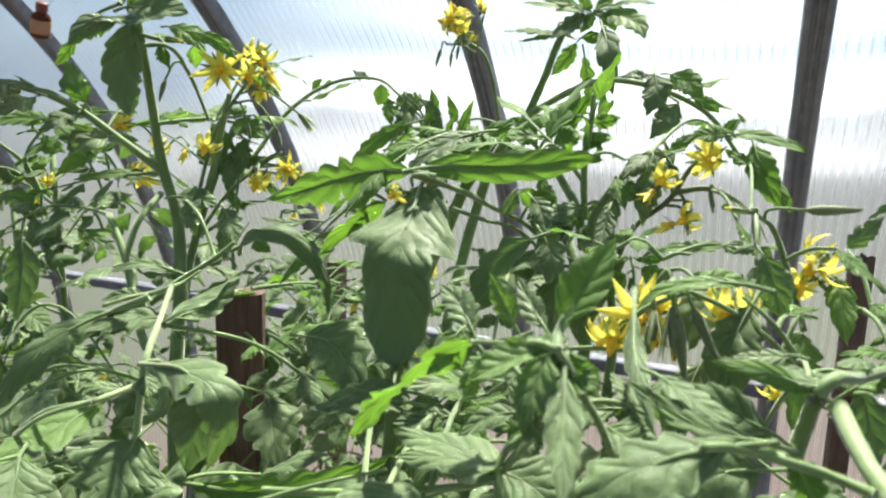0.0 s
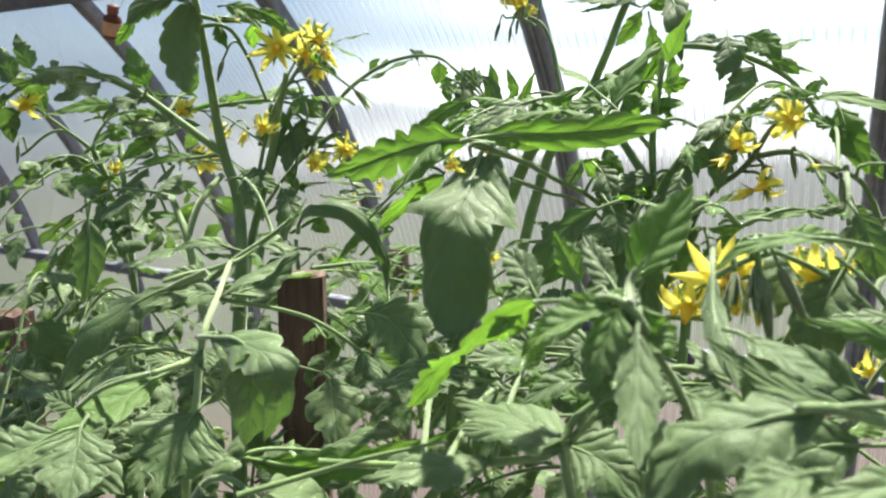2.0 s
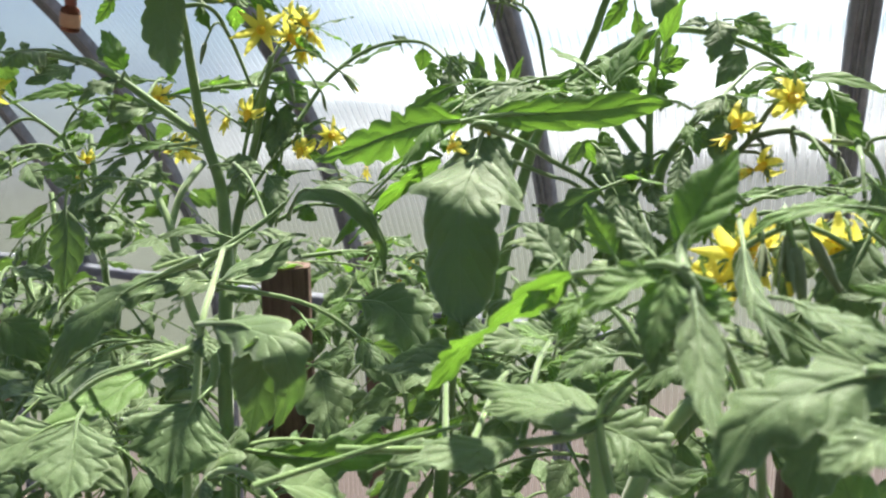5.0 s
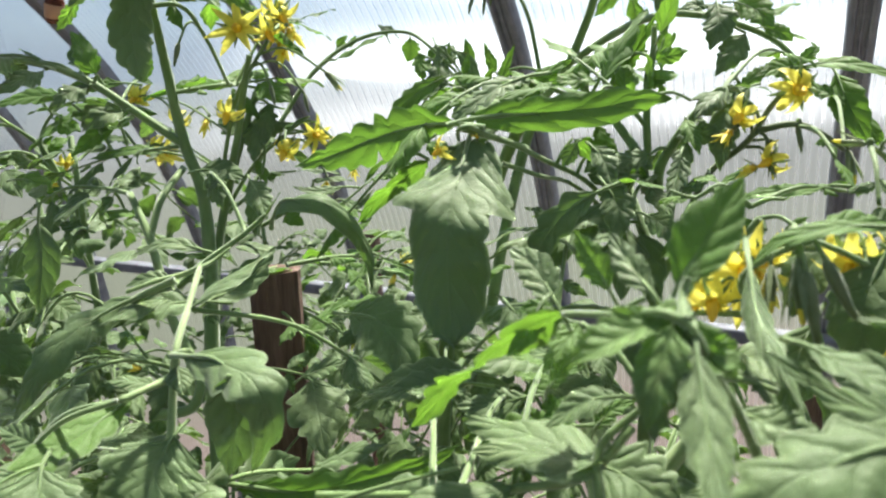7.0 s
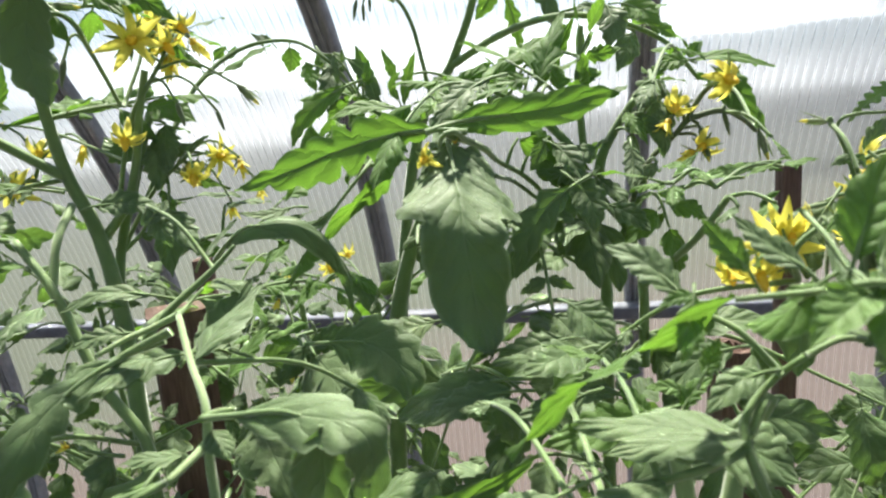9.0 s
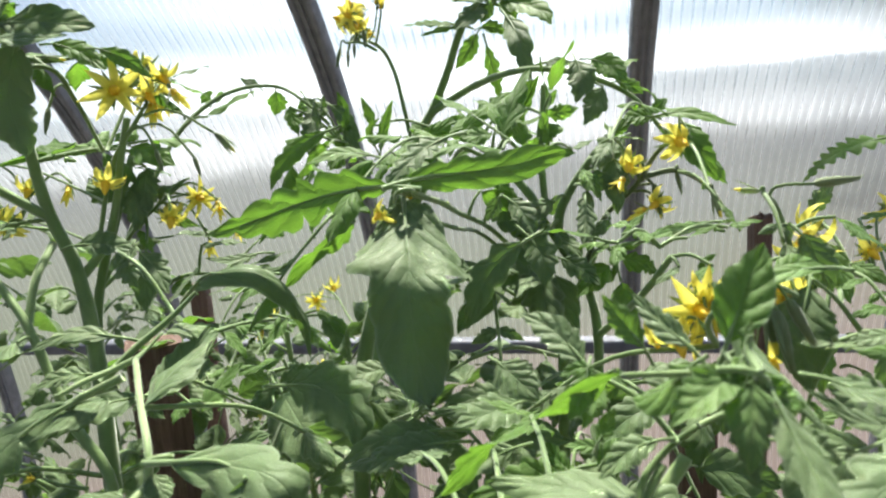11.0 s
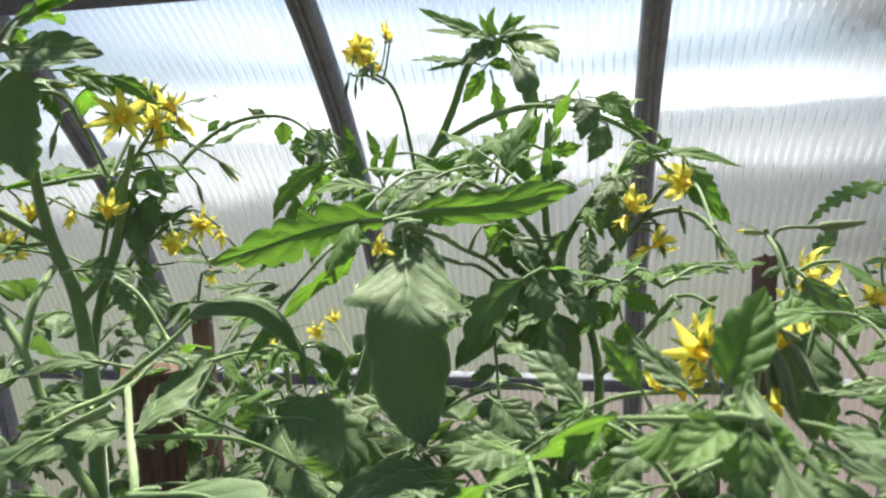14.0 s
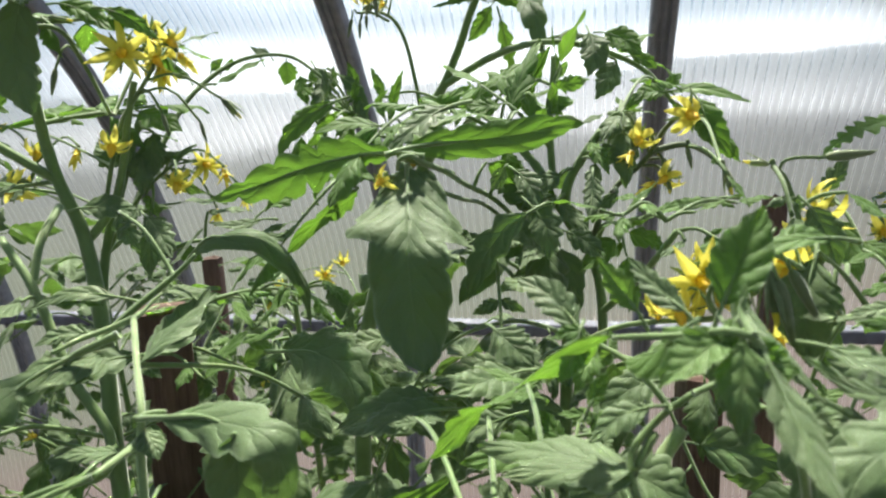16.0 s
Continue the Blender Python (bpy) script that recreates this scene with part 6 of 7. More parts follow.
grown_leaf(left_plant, [(-0.589, 0.522, 1.19), (-0.606, 0.501, 1.194), (-0.636, 0.471, 1.187)], 0.017, (0.416, -0.347, 0.841), "young", seed=766, lobes=5)
grown_leaf(left_plant, [(-0.518, 0.49, 1.178), (-0.493, 0.493, 1.178), (-0.467, 0.495, 1.171)], 0.026, (0.561, -0.571, 0.599), "old", seed=767)
# lower foliage
low_leaves(left_plant, (-0.484, 0.452), 0.45, 1.05, 9, 31, 0.24, 0.07, (140, 260))
low_leaves(left_plant, (-0.484, 0.452), 0.45, 0.92, 7, 36, 0.24, 0.07, (-30, 140))
low_leaves(middle_plant, (-0.299, 0.582), 0.45, 1.02, 16, 32, 0.24, 0.075, (-20, 330))
low_leaves(forked_plant, (-0.145, 0.600), 0.5, 1.1, 18, 33, 0.22, 0.07, (-60, 240))
low_leaves(front_plant, (-0.330, 0.250), 0.5, 1.0, 13, 34, 0.2, 0.075)
low_leaves(near_plant, (-0.020, 0.300), 0.55, 1.03, 13, 35, 0.2, 0.075, (0, 360), "tender")
# plants further along the bed
bed_plant_a = thing("tomato_plant", (-0.86, 0.62, -0.75), "leafy tomato plant further along the bed", "tomato plant", "tomato plants")
stalk(bed_plant_a, "main_stem", [(-0.860, 0.620, -0.75), (-0.840, 0.610, 0.6), (-0.870, 0.620, 1.200)], 0.008, 0.004)
low_leaves(bed_plant_a, (-0.860, 0.620), 0.45, 1.180, 22, 41, 0.22, 0.065)
bed_plant_b = thing("tomato_plant", (-1.15, 0.75, -0.75), "leafy tomato plant further along the bed", "tomato plant", "tomato plants")
stalk(bed_plant_b, "main_stem", [(-1.150, 0.750, -0.75), (-1.130, 0.740, 0.6), (-1.160, 0.750, 1.100)], 0.008, 0.004)
low_leaves(bed_plant_b, (-1.150, 0.750), 0.45, 1.080, 22, 42, 0.22, 0.065)
bed_plant_c = thing("tomato_plant", (0.14, 0.66, -0.75), "leafy tomato plant further along the bed", "tomato plant", "tomato plants")
stalk(bed_plant_c, "main_stem", [(0.140, 0.660, -0.75), (0.160, 0.650, 0.6), (0.130, 0.660, 1.020)], 0.008, 0.004)
low_leaves(bed_plant_c, (0.140, 0.660), 0.45, 1.000, 22, 43, 0.22, 0.065)
bed_plant_d = thing("tomato_plant", (0.32, 0.82, -0.75), "leafy tomato plant further along the bed", "tomato plant", "tomato plants")
stalk(bed_plant_d, "main_stem", [(0.320, 0.820, -0.75), (0.340, 0.810, 0.6), (0.310, 0.820, 1.000)], 0.008, 0.004)
low_leaves(bed_plant_d, (0.320, 0.820), 0.45, 0.980, 22, 44, 0.22, 0.065)
bed_plant_e = thing("tomato_plant", (-0.55, 0.95, -0.75), "leafy tomato plant further along the bed", "tomato plant", "tomato plants")
stalk(bed_plant_e, "main_stem", [(-0.550, 0.950, -0.75), (-0.530, 0.940, 0.6), (-0.560, 0.950, 1.020)], 0.008, 0.004)
low_leaves(bed_plant_e, (-0.550, 0.950), 0.45, 1.000, 22, 45, 0.22, 0.065)
bed_plant_f = thing("tomato_plant", (-0.95, 1.05, -0.75), "leafy tomato plant further along the bed", "tomato plant", "tomato plants")
stalk(bed_plant_f, "main_stem", [(-0.950, 1.050, -0.75), (-0.930, 1.040, 0.6), (-0.960, 1.050, 1.000)], 0.008, 0.004)
low_leaves(bed_plant_f, (-0.950, 1.050), 0.45, 0.980, 22, 47, 0.22, 0.065)
bed_plant_g = thing("tomato_plant", (-0.6, 0.33, -0.75), "leafy tomato plant further along the bed", "tomato plant", "tomato plants")
stalk(bed_plant_g, "main_stem", [(-0.600, 0.330, -0.75), (-0.580, 0.320, 0.6), (-0.610, 0.330, 0.970)], 0.008, 0.004)
low_leaves(bed_plant_g, (-0.600, 0.330), 0.45, 0.950, 22, 48, 0.22, 0.065)
bed_plant_h = thing("tomato_plant", (-0.78, 0.47, -0.75), "leafy tomato plant further along the bed", "tomato plant", "tomato plants")
stalk(bed_plant_h, "main_stem", [(-0.780, 0.470, -0.75), (-0.760, 0.460, 0.6), (-0.790, 0.470, 1.050)], 0.008, 0.004)
low_leaves(bed_plant_h, (-0.780, 0.470), 0.45, 1.030, 22, 49, 0.22, 0.065)
truss(bed_plant_a, [[(-0.734, 0.508, 1.166), (-0.753, 0.504, 1.197), (-0.767, 0.488, 1.217), (-0.785, 0.47, 1.239), (-0.787, 0.46, 1.248)], [(-0.753, 0.504, 1.197), (-0.778, 0.483, 1.22), (-0.803, 0.451, 1.193)]],
      [((-0.72, 0.416, 1.247), (0.188, -0.767, -0.613), 0.042, "bent"), ((-0.739, 0.504, 1.16), (0.358, -0.441, -0.823), 0.032, "shut"), ((-0.747, 0.526, 1.177), (0.358, -0.441, -0.823), 0.03, "bent")],
      [((-0.737, 0.469, 1.268), (0.498, 0.107, -0.861), 0.018), ((-0.786, 0.44, 1.206), (0.078, -0.162, -0.984), 0.02)], seed=9)
truss(left_plant, [[(-0.634, 0.528, 1.189), (-0.62, 0.552, 1.191), (-0.61, 0.557, 1.21)]],
      [((-0.615, 0.532, 1.191), (-0.018, -0.929, -0.369), 0.04, "bent"), ((-0.61, 0.559, 1.218), (0.253, -0.771, -0.585), 0.036, "bent"), ((-0.561, 0.55, 1.22), (0.116, -0.65, -0.751), 0.03, "shut"), ((-0.66, 0.551, 1.242), (0.168, -0.838, -0.52), 0.032, "bent")],
      [], seed=10)
truss(bed_plant_c, [[(0.018, 0.501, 1.127), (0.007, 0.483, 1.161), (-0.007, 0.475, 1.195), (-0.016, 0.464, 1.203)], [(0.09, 0.545, 1.124), (0.037, 0.508, 1.148), (0.016, 0.496, 1.166)]],
      [((0.021, 0.492, 1.172), (-0.652, 0.251, -0.715), 0.046, "bent"), ((0.012, 0.494, 1.157), (0.019, -0.799, -0.602), 0.036, "bent"), ((0.007, 0.523, 1.074), (0.234, -0.804, -0.547), 0.032, "bent"), ((0.11, 0.606, 1.17), (0.249, -0.874, -0.416), 0.04, "star"), ((0.076, 0.546, 1.148), (0.249, -0.874, -0.416), 0.034, "bent")],
      [((-0.018, 0.464, 1.204), (-0.977, -0.164, 0.136), 0.016), ((0.011, 0.459, 1.208), (0.98, 0.19, 0.061), 0.028)], seed=11)
# more leaves of the tall plant and its neighbour
leaf(left_plant, [(-0.547, 0.506, 1.198), (-0.588, 0.505, 1.194), (-0.634, 0.5, 1.188), (-0.687, 0.49, 1.175)], 0.055, pairs=3, seed=200, r=0.0022, kind='old', start=0.2)
leaf(left_plant, [(-0.734, 0.508, 1.166), (-0.753, 0.504, 1.197), (-0.744, 0.516, 1.229), (-0.714, 0.524, 1.241), (-0.673, 0.535, 1.237)], 0.05, pairs=3, seed=201, r=0.0022, kind='young', start=0.2)
leaf(left_plant, [(-0.734, 0.508, 1.166), (-0.769, 0.494, 1.191), (-0.781, 0.462, 1.187), (-0.801, 0.434, 1.164)], 0.055, pairs=3, seed=202, r=0.0022, kind='old', start=0.2)
leaf(left_plant, [(-0.553, 0.5, 1.244), (-0.533, 0.525, 1.249), (-0.511, 0.55, 1.252), (-0.494, 0.572, 1.255)], 0.05, pairs=3, seed=203, r=0.0022, kind='young', start=0.2)
leaf(left_plant, [(-0.525, 0.463, 1.322), (-0.51, 0.482, 1.318), (-0.499, 0.512, 1.321), (-0.475, 0.546, 1.301)], 0.045, pairs=2, seed=204, r=0.0022, kind='young', start=0.2)
leaf(left_plant, [(-0.554, 0.447, 1.162), (-0.59, 0.45, 1.165), (-0.618, 0.434, 1.166), (-0.649, 0.412, 1.145)], 0.05, pairs=3, seed=205, r=0.0022, kind='old', start=0.2)
leaf(left_plant, [(-0.529, 0.526, 1.132), (-0.524, 0.555, 1.146), (-0.522, 0.571, 1.162), (-0.498, 0.598, 1.166)], 0.045, pairs=2, seed=207, r=0.0022, kind='old', start=0.2)
leaf(left_plant, [(-0.506, 0.528, 1.189), (-0.499, 0.549, 1.216), (-0.485, 0.54, 1.189), (-0.48, 0.525, 1.162)], 0.05, pairs=1, seed=208, r=0.0022, kind='old', start=0.2)
leaf(left_plant, [(-0.498, 0.541, 1.12), (-0.47, 0.561, 1.136), (-0.446, 0.586, 1.134), (-0.423, 0.616, 1.156)], 0.05, pairs=2, seed=209, r=0.0022, kind='young', start=0.2)
leaf(left_plant, [(-0.514, 0.498, 1.069), (-0.539, 0.6, 1.063), (-0.532, 0.672, 1.053), (-0.494, 0.737, 1.033)], 0.05, pairs=3, seed=210, r=0.0022, kind='young', start=0.2)
leaf(left_plant, [(-0.541, 0.589, 1.02), (-0.52, 0.623, 1.014), (-0.491, 0.636, 0.994), (-0.465, 0.644, 0.962)], 0.06, pairs=3, seed=211, r=0.0022, kind='old', start=0.2)
leaf(left_plant, [(-0.426, 0.489, 1.101), (-0.405, 0.545, 1.098), (-0.39, 0.608, 1.079), (-0.373, 0.649, 1.05)], 0.045, pairs=3, seed=212, r=0.0022, kind='young', start=0.2)
leaf(left_plant, [(-0.416, 0.594, 1.034), (-0.394, 0.61, 1.035), (-0.366, 0.626, 1.03), (-0.337, 0.647, 1.052)], 0.05, pairs=2, seed=213, r=0.0022, kind='young', start=0.2)
# single leaves round the stems
single_leaf(left_plant, (-0.484, 0.41, 1.337), (-0.517, 0.394, 1.31), (-0.518, 0.378, 1.289), (0.439, -0.75, 0.494), 0.35, 25, seed=301, kind="young")
single_leaf(left_plant, (-0.604, 0.464, 1.253), (-0.6, 0.465, 1.262), (-0.63, 0.468, 1.3), (0.439, -0.75, 0.494), 0.45, 25, seed=302, kind="young")
single_leaf(left_plant, (-0.612, 0.458, 1.26), (-0.632, 0.438, 1.274), (-0.649, 0.43, 1.285), (0.089, -0.128, 0.988), 0.45, 25, seed=303, kind="young")
single_leaf(left_plant, (-0.604, 0.464, 1.253), (-0.602, 0.462, 1.253), (-0.663, 0.448, 1.239), (0.089, -0.128, 0.988), 0.35, 25, seed=304, kind="young")
single_leaf(left_plant, (-0.744, 0.516, 1.229), (-0.72, 0.474, 1.244), (-0.754, 0.44, 1.232), (0.089, -0.128, 0.988), 0.4, 25, seed=305, kind="old")
single_leaf(left_plant, (-0.744, 0.516, 1.229), (-0.726, 0.513, 1.224), (-0.753, 0.491, 1.192), (-0.205, -0.826, 0.524), 0.38, 25, seed=306, kind="young")
single_leaf(left_plant, (-0.634, 0.528, 1.189), (-0.676, 0.53, 1.219), (-0.709, 0.512, 1.225), (0.089, -0.128, 0.988), 0.4, 25, seed=307, kind="young")
single_leaf(left_plant, (-0.634, 0.5, 1.188), (-0.659, 0.511, 1.196), (-0.744, 0.481, 1.177), (0.089, -0.128, 0.988), 0.28, 25, seed=308, kind="old")
single_leaf(left_plant, (-0.612, 0.458, 1.26), (-0.677, 0.4, 1.277), (-0.693, 0.398, 1.311), (0.439, -0.75, 0.494), 0.5, 25, seed=309, kind="old")
single_leaf(left_plant, (-0.612, 0.458, 1.26), (-0.69, 0.391, 1.267), (-0.711, 0.386, 1.303), (0.439, -0.75, 0.494), 0.5, 25, seed=310, kind="old")
single_leaf(bed_plant_a, (-0.734, 0.508, 1.166), (-0.686, 0.473, 1.148), (-0.717, 0.449, 1.173), (-0.369, 0.658, 0.656), 0.42, 25, seed=311, kind="young")
single_leaf(left_plant, (-0.781, 0.462, 1.187), (-0.779, 0.458, 1.161), (-0.806, 0.43, 1.157), (0.089, -0.128, 0.988), 0.4, 25, seed=312, kind="old")
single_leaf(left_plant, (-0.577, 0.404, 1.133), (-0.599, 0.438, 1.128), (-0.628, 0.423, 1.137), (0.089, -0.128, 0.988), 0.6, 25, seed=313, kind="old")
single_leaf(left_plant, (-0.611, 0.438, 1.166), (-0.609, 0.434, 1.139), (-0.605, 0.419, 1.114), (0.439, -0.75, 0.494), 0.6, 25, seed=314, kind="old")
single_leaf(left_plant, (-0.54, 0.44, 1.143), (-0.549, 0.446, 1.142), (-0.594, 0.444, 1.145), (0.089, -0.128, 0.988), 0.4, 25, seed=315, kind="young")
single_leaf(left_plant, (-0.503, 0.501, 1.32), (-0.499, 0.503, 1.334), (-0.466, 0.529, 1.308), (0.089, -0.128, 0.988), 0.36, 25, seed=316, kind="young")
single_leaf(left_plant, (-0.467, 0.535, 1.285), (-0.477, 0.593, 1.308), (-0.454, 0.62, 1.317), (0.089, -0.128, 0.988), 0.35, 25, seed=317, kind="old")
single_leaf(left_plant, (-0.467, 0.535, 1.285), (-0.467, 0.574, 1.304), (-0.443, 0.597, 1.287), (0.089, -0.128, 0.988), 0.4, 25, seed=318, kind="young")
single_leaf(left_plant, (-0.517, 0.544, 1.251), (-0.518, 0.545, 1.249), (-0.598, 0.509, 1.24), (0.089, -0.128, 0.988), 0.22, 25, seed=319, kind="young")
single_leaf(left_plant, (-0.498, 0.539, 1.223), (-0.491, 0.543, 1.221), (-0.486, 0.526, 1.182), (0.439, -0.75, 0.494), 0.6, 25, seed=320, kind="old")
single_leaf(left_plant, (-0.485, 0.54, 1.189), (-0.49, 0.536, 1.182), (-0.475, 0.528, 1.161), (0.829, -0.231, 0.509), 0.5, 25, seed=321, kind="young")
single_leaf(left_plant, (-0.495, 0.544, 1.237), (-0.493, 0.545, 1.234), (-0.473, 0.566, 1.224), (0.089, -0.128, 0.988), 0.45, 25, seed=322, kind="young")
single_leaf(left_plant, (-0.482, 0.568, 1.204), (-0.492, 0.575, 1.208), (-0.476, 0.597, 1.213), (0.089, -0.128, 0.988), 0.4, 25, seed=323, kind="young")
single_leaf(middle_plant, (-0.302, 0.48, 1.195), (-0.282, 0.481, 1.191), (-0.337, 0.463, 1.143), (-0.369, 0.658, 0.656), 0.26, 35, seed=324, kind="young")
single_leaf(forked_plant, (-0.269, 0.706, 1.249), (-0.327, 0.704, 1.254), (-0.339, 0.703, 1.284), (0.439, -0.75, 0.494), 0.35, 25, seed=325, kind="young")
single_leaf(forked_plant, (-0.18, 0.58, 1.237), (-0.184, 0.559, 1.232), (-0.244, 0.5, 1.228), (0.089, -0.128, 0.988), 0.26, 40, seed=326, kind="young")
single_leaf(forked_plant, (-0.184, 0.582, 1.24), (-0.187, 0.582, 1.24), (-0.165, 0.63, 1.295), (-0.205, -0.826, 0.524), 0.3, 25, seed=327, kind="young")
single_leaf(forked_plant, (-0.156, 0.594, 1.227), (-0.153, 0.622, 1.224), (-0.156, 0.638, 1.305), (0.829, -0.231, 0.509), 0.12, 10, seed=328, kind="young")
single_leaf(middle_plant, (-0.204, 0.573, 1.171), (-0.195, 0.578, 1.189), (-0.16, 0.568, 1.155), (0.439, -0.75, 0.494), 0.6, 25, seed=330, kind="old")
single_leaf(middle_plant, (-0.213, 0.552, 1.181), (-0.204, 0.564, 1.2), (-0.149, 0.577, 1.169), (-0.369, 0.658, 0.656), 0.34, 25, seed=331, kind="young")
single_leaf(forked_plant, (-0.189, 0.754, 1.3), (-0.101, 0.76, 1.293), (-0.045, 0.775, 1.262), (0.089, -0.128, 0.988), 0.45, 25, seed=332, kind="young")
single_leaf(forked_plant, (-0.189, 0.754, 1.3), (-0.096, 0.764, 1.293), (-0.063, 0.785, 1.305), (0.089, -0.128, 0.988), 0.55, 25, seed=333, kind="young")
single_leaf(forked_plant, (-0.102, 0.587, 1.234), (-0.097, 0.656, 1.234), (-0.077, 0.672, 1.251), (0.439, -0.75, 0.494), 0.4, 25, seed=334, kind="young")
single_leaf(forked_plant, (-0.156, 0.594, 1.227), (-0.131, 0.635, 1.225), (-0.113, 0.647, 1.232), (0.089, -0.128, 0.988), 0.5, 25, seed=335, kind="old")
single_leaf(forked_plant, (-0.102, 0.587, 1.234), (-0.087, 0.624, 1.219), (-0.11, 0.6, 1.225), (0.089, -0.128, 0.988), 0.55, 25, seed=336, kind="old")
single_leaf(forked_plant, (-0.073, 0.499, 1.164), (-0.055, 0.502, 1.169), (-0.023, 0.512, 1.179), (0.089, -0.128, 0.988), 0.18, 25, seed=337, kind="young")
single_leaf(front_plant, (-0.335, 0.253, 1.094), (-0.395, 0.236, 1.058), (-0.39, 0.188, 1.042), (0.089, -0.128, 0.988), 0.55, 25, seed=339, kind="old")
single_leaf(front_plant, (-0.335, 0.253, 1.094), (-0.38, 0.222, 1.062), (-0.317, 0.219, 1.044), (0.439, -0.75, 0.494), 0.6, 25, seed=340, kind="old")
single_leaf(left_plant, (-0.488, 0.454, 1), (-0.425, 0.51, 0.994), (-0.381, 0.467, 0.946), (0.439, -0.75, 0.494), 0.68, 25, seed=341, kind="old")
single_leaf(left_plant, (-0.541, 0.589, 1.02), (-0.47, 0.558, 1.009), (-0.446, 0.602, 1.041), (0.089, -0.128, 0.988), 0.4, 25, seed=342, kind="young")
single_leaf(left_plant, (-0.416, 0.594, 1.034), (-0.387, 0.557, 0.999), (-0.317, 0.558, 1.035), (0.089, -0.128, 0.988), 0.5, 25, seed=343, kind="old")
single_leaf(middle_plant, (-0.321, 0.572, 1.016), (-0.295, 0.519, 1.014), (-0.33, 0.471, 0.997), (0.089, -0.128, 0.988), 0.42, 25, seed=344, kind="old")
single_leaf(front_plant, (-0.324, 0.263, 1.028), (-0.283, 0.33, 1.029), (-0.235, 0.349, 1.047), (0.089, -0.128, 0.988), 0.4, 25, seed=345, kind="old")
single_leaf(near_plant, (-0.058, 0.376, 1.135), (-0.162, 0.41, 1.08), (-0.208, 0.394, 1.077), (0.089, -0.128, 0.988), 0.4, 25, seed=346, kind="old")
single_leaf(front_plant, (-0.159, 0.273, 1.077), (-0.184, 0.406, 1.062), (-0.152, 0.427, 1.077), (0.089, -0.128, 0.988), 0.35, 25, seed=347, kind="young")
single_leaf(near_plant, (-0.08, 0.292, 1.129), (-0.046, 0.311, 1.126), (-0.069, 0.334, 1.134), (0.089, -0.128, 0.988), 0.45, 25, seed=349, kind="old")
single_leaf(near_plant, (0.013, 0.383, 1.14), (0.017, 0.351, 1.142), (-0.023, 0.362, 1.14), (0.089, -0.128, 0.988), 0.26, 25, seed=350, kind="old")
single_leaf(middle_plant, (-0.291, 0.585, 1.131), (-0.282, 0.527, 1.128), (-0.25, 0.504, 1.097), (-0.205, -0.826, 0.524), 0.4, 25, seed=353, kind="old")
single_leaf(left_plant, (-0.403, 0.553, 1.096), (-0.368, 0.542, 1.102), (-0.389, 0.525, 1.077), (0.089, -0.128, 0.988), 0.5, 25, seed=354, kind="young")
single_leaf(left_plant, (-0.402, 0.604, 1.034), (-0.398, 0.584, 1.051), (-0.438, 0.57, 1.038), (0.089, -0.128, 0.988), 0.45, 25, seed=355, kind="young")
single_leaf(middle_plant, (-0.196, 0.539, 1.141), (-0.212, 0.512, 1.145), (-0.176, 0.494, 1.125), (0.829, -0.231, 0.509), 0.4, 25, seed=356, kind="old")
single_leaf(forked_plant, (-0.148, 0.543, 1.143), (-0.161, 0.541, 1.14), (-0.172, 0.497, 1.129), (-0.205, -0.826, 0.524), 0.5, 25, seed=357, kind="old")
single_leaf(left_plant, (-0.528, 0.611, 1.016), (-0.538, 0.616, 1.027), (-0.519, 0.655, 1.047), (0.089, -0.128, 0.988), 0.4, 25, seed=358, kind="young")
single_leaf(bed_plant_g, (-0.61, 0.33, 0.97), (-0.621, 0.427, 1.027), (-0.578, 0.424, 1.006), (0.089, -0.128, 0.988), 0.5, 25, seed=359, kind="old")
single_leaf(bed_plant_h, (-0.79, 0.47, 1.05), (-0.704, 0.442, 1.048), (-0.722, 0.413, 1.016), (-0.205, -0.826, 0.524), 0.4, 25, seed=360, kind="old")
single_leaf(bed_plant_h, (-0.786, 0.469, 0.994), (-0.735, 0.412, 0.99), (-0.693, 0.419, 0.964), (0.089, -0.128, 0.988), 0.45, 25, seed=361, kind="old")
single_leaf(bed_plant_g, (-0.61, 0.33, 0.97), (-0.619, 0.329, 1.003), (-0.561, 0.339, 1.001), (0.089, -0.128, 0.988), 0.4, 25, seed=362, kind="old")
single_leaf(front_plant, (-0.324, 0.263, 1.028), (-0.429, 0.303, 1.024), (-0.422, 0.332, 1.031), (0.089, -0.128, 0.988), 0.5, 25, seed=363, kind="old")
single_leaf(left_plant, (-0.491, 0.459, 1.014), (-0.489, 0.497, 0.998), (-0.471, 0.454, 0.965), (0.439, -0.75, 0.494), 0.5, 25, seed=364, kind="old")
single_leaf(middle_plant, (-0.196, 0.539, 1.141), (-0.181, 0.462, 1.093), (-0.152, 0.433, 1.066), (0.214, -0.852, 0.477), 0.6, 25, seed=368, kind="old")
single_leaf(forked_plant, (-0.116, 0.553, 1.048), (-0.174, 0.448, 1.065), (-0.217, 0.399, 1.082), (0.078, -0.161, 0.984), 0.4, 25, seed=369, kind="old")
single_leaf(near_plant, (-0.088, 0.293, 1.121), (-0.119, 0.308, 1.144), (-0.127, 0.283, 1.13), (0.214, -0.852, 0.477), 0.45, 25, seed=370, kind="tender")
single_leaf(middle_plant, (-0.377, 0.394, 1.149), (-0.429, 0.419, 1.186), (-0.41, 0.409, 1.16), (0.214, -0.852, 0.477), 0.55, 25, seed=371, kind="old")
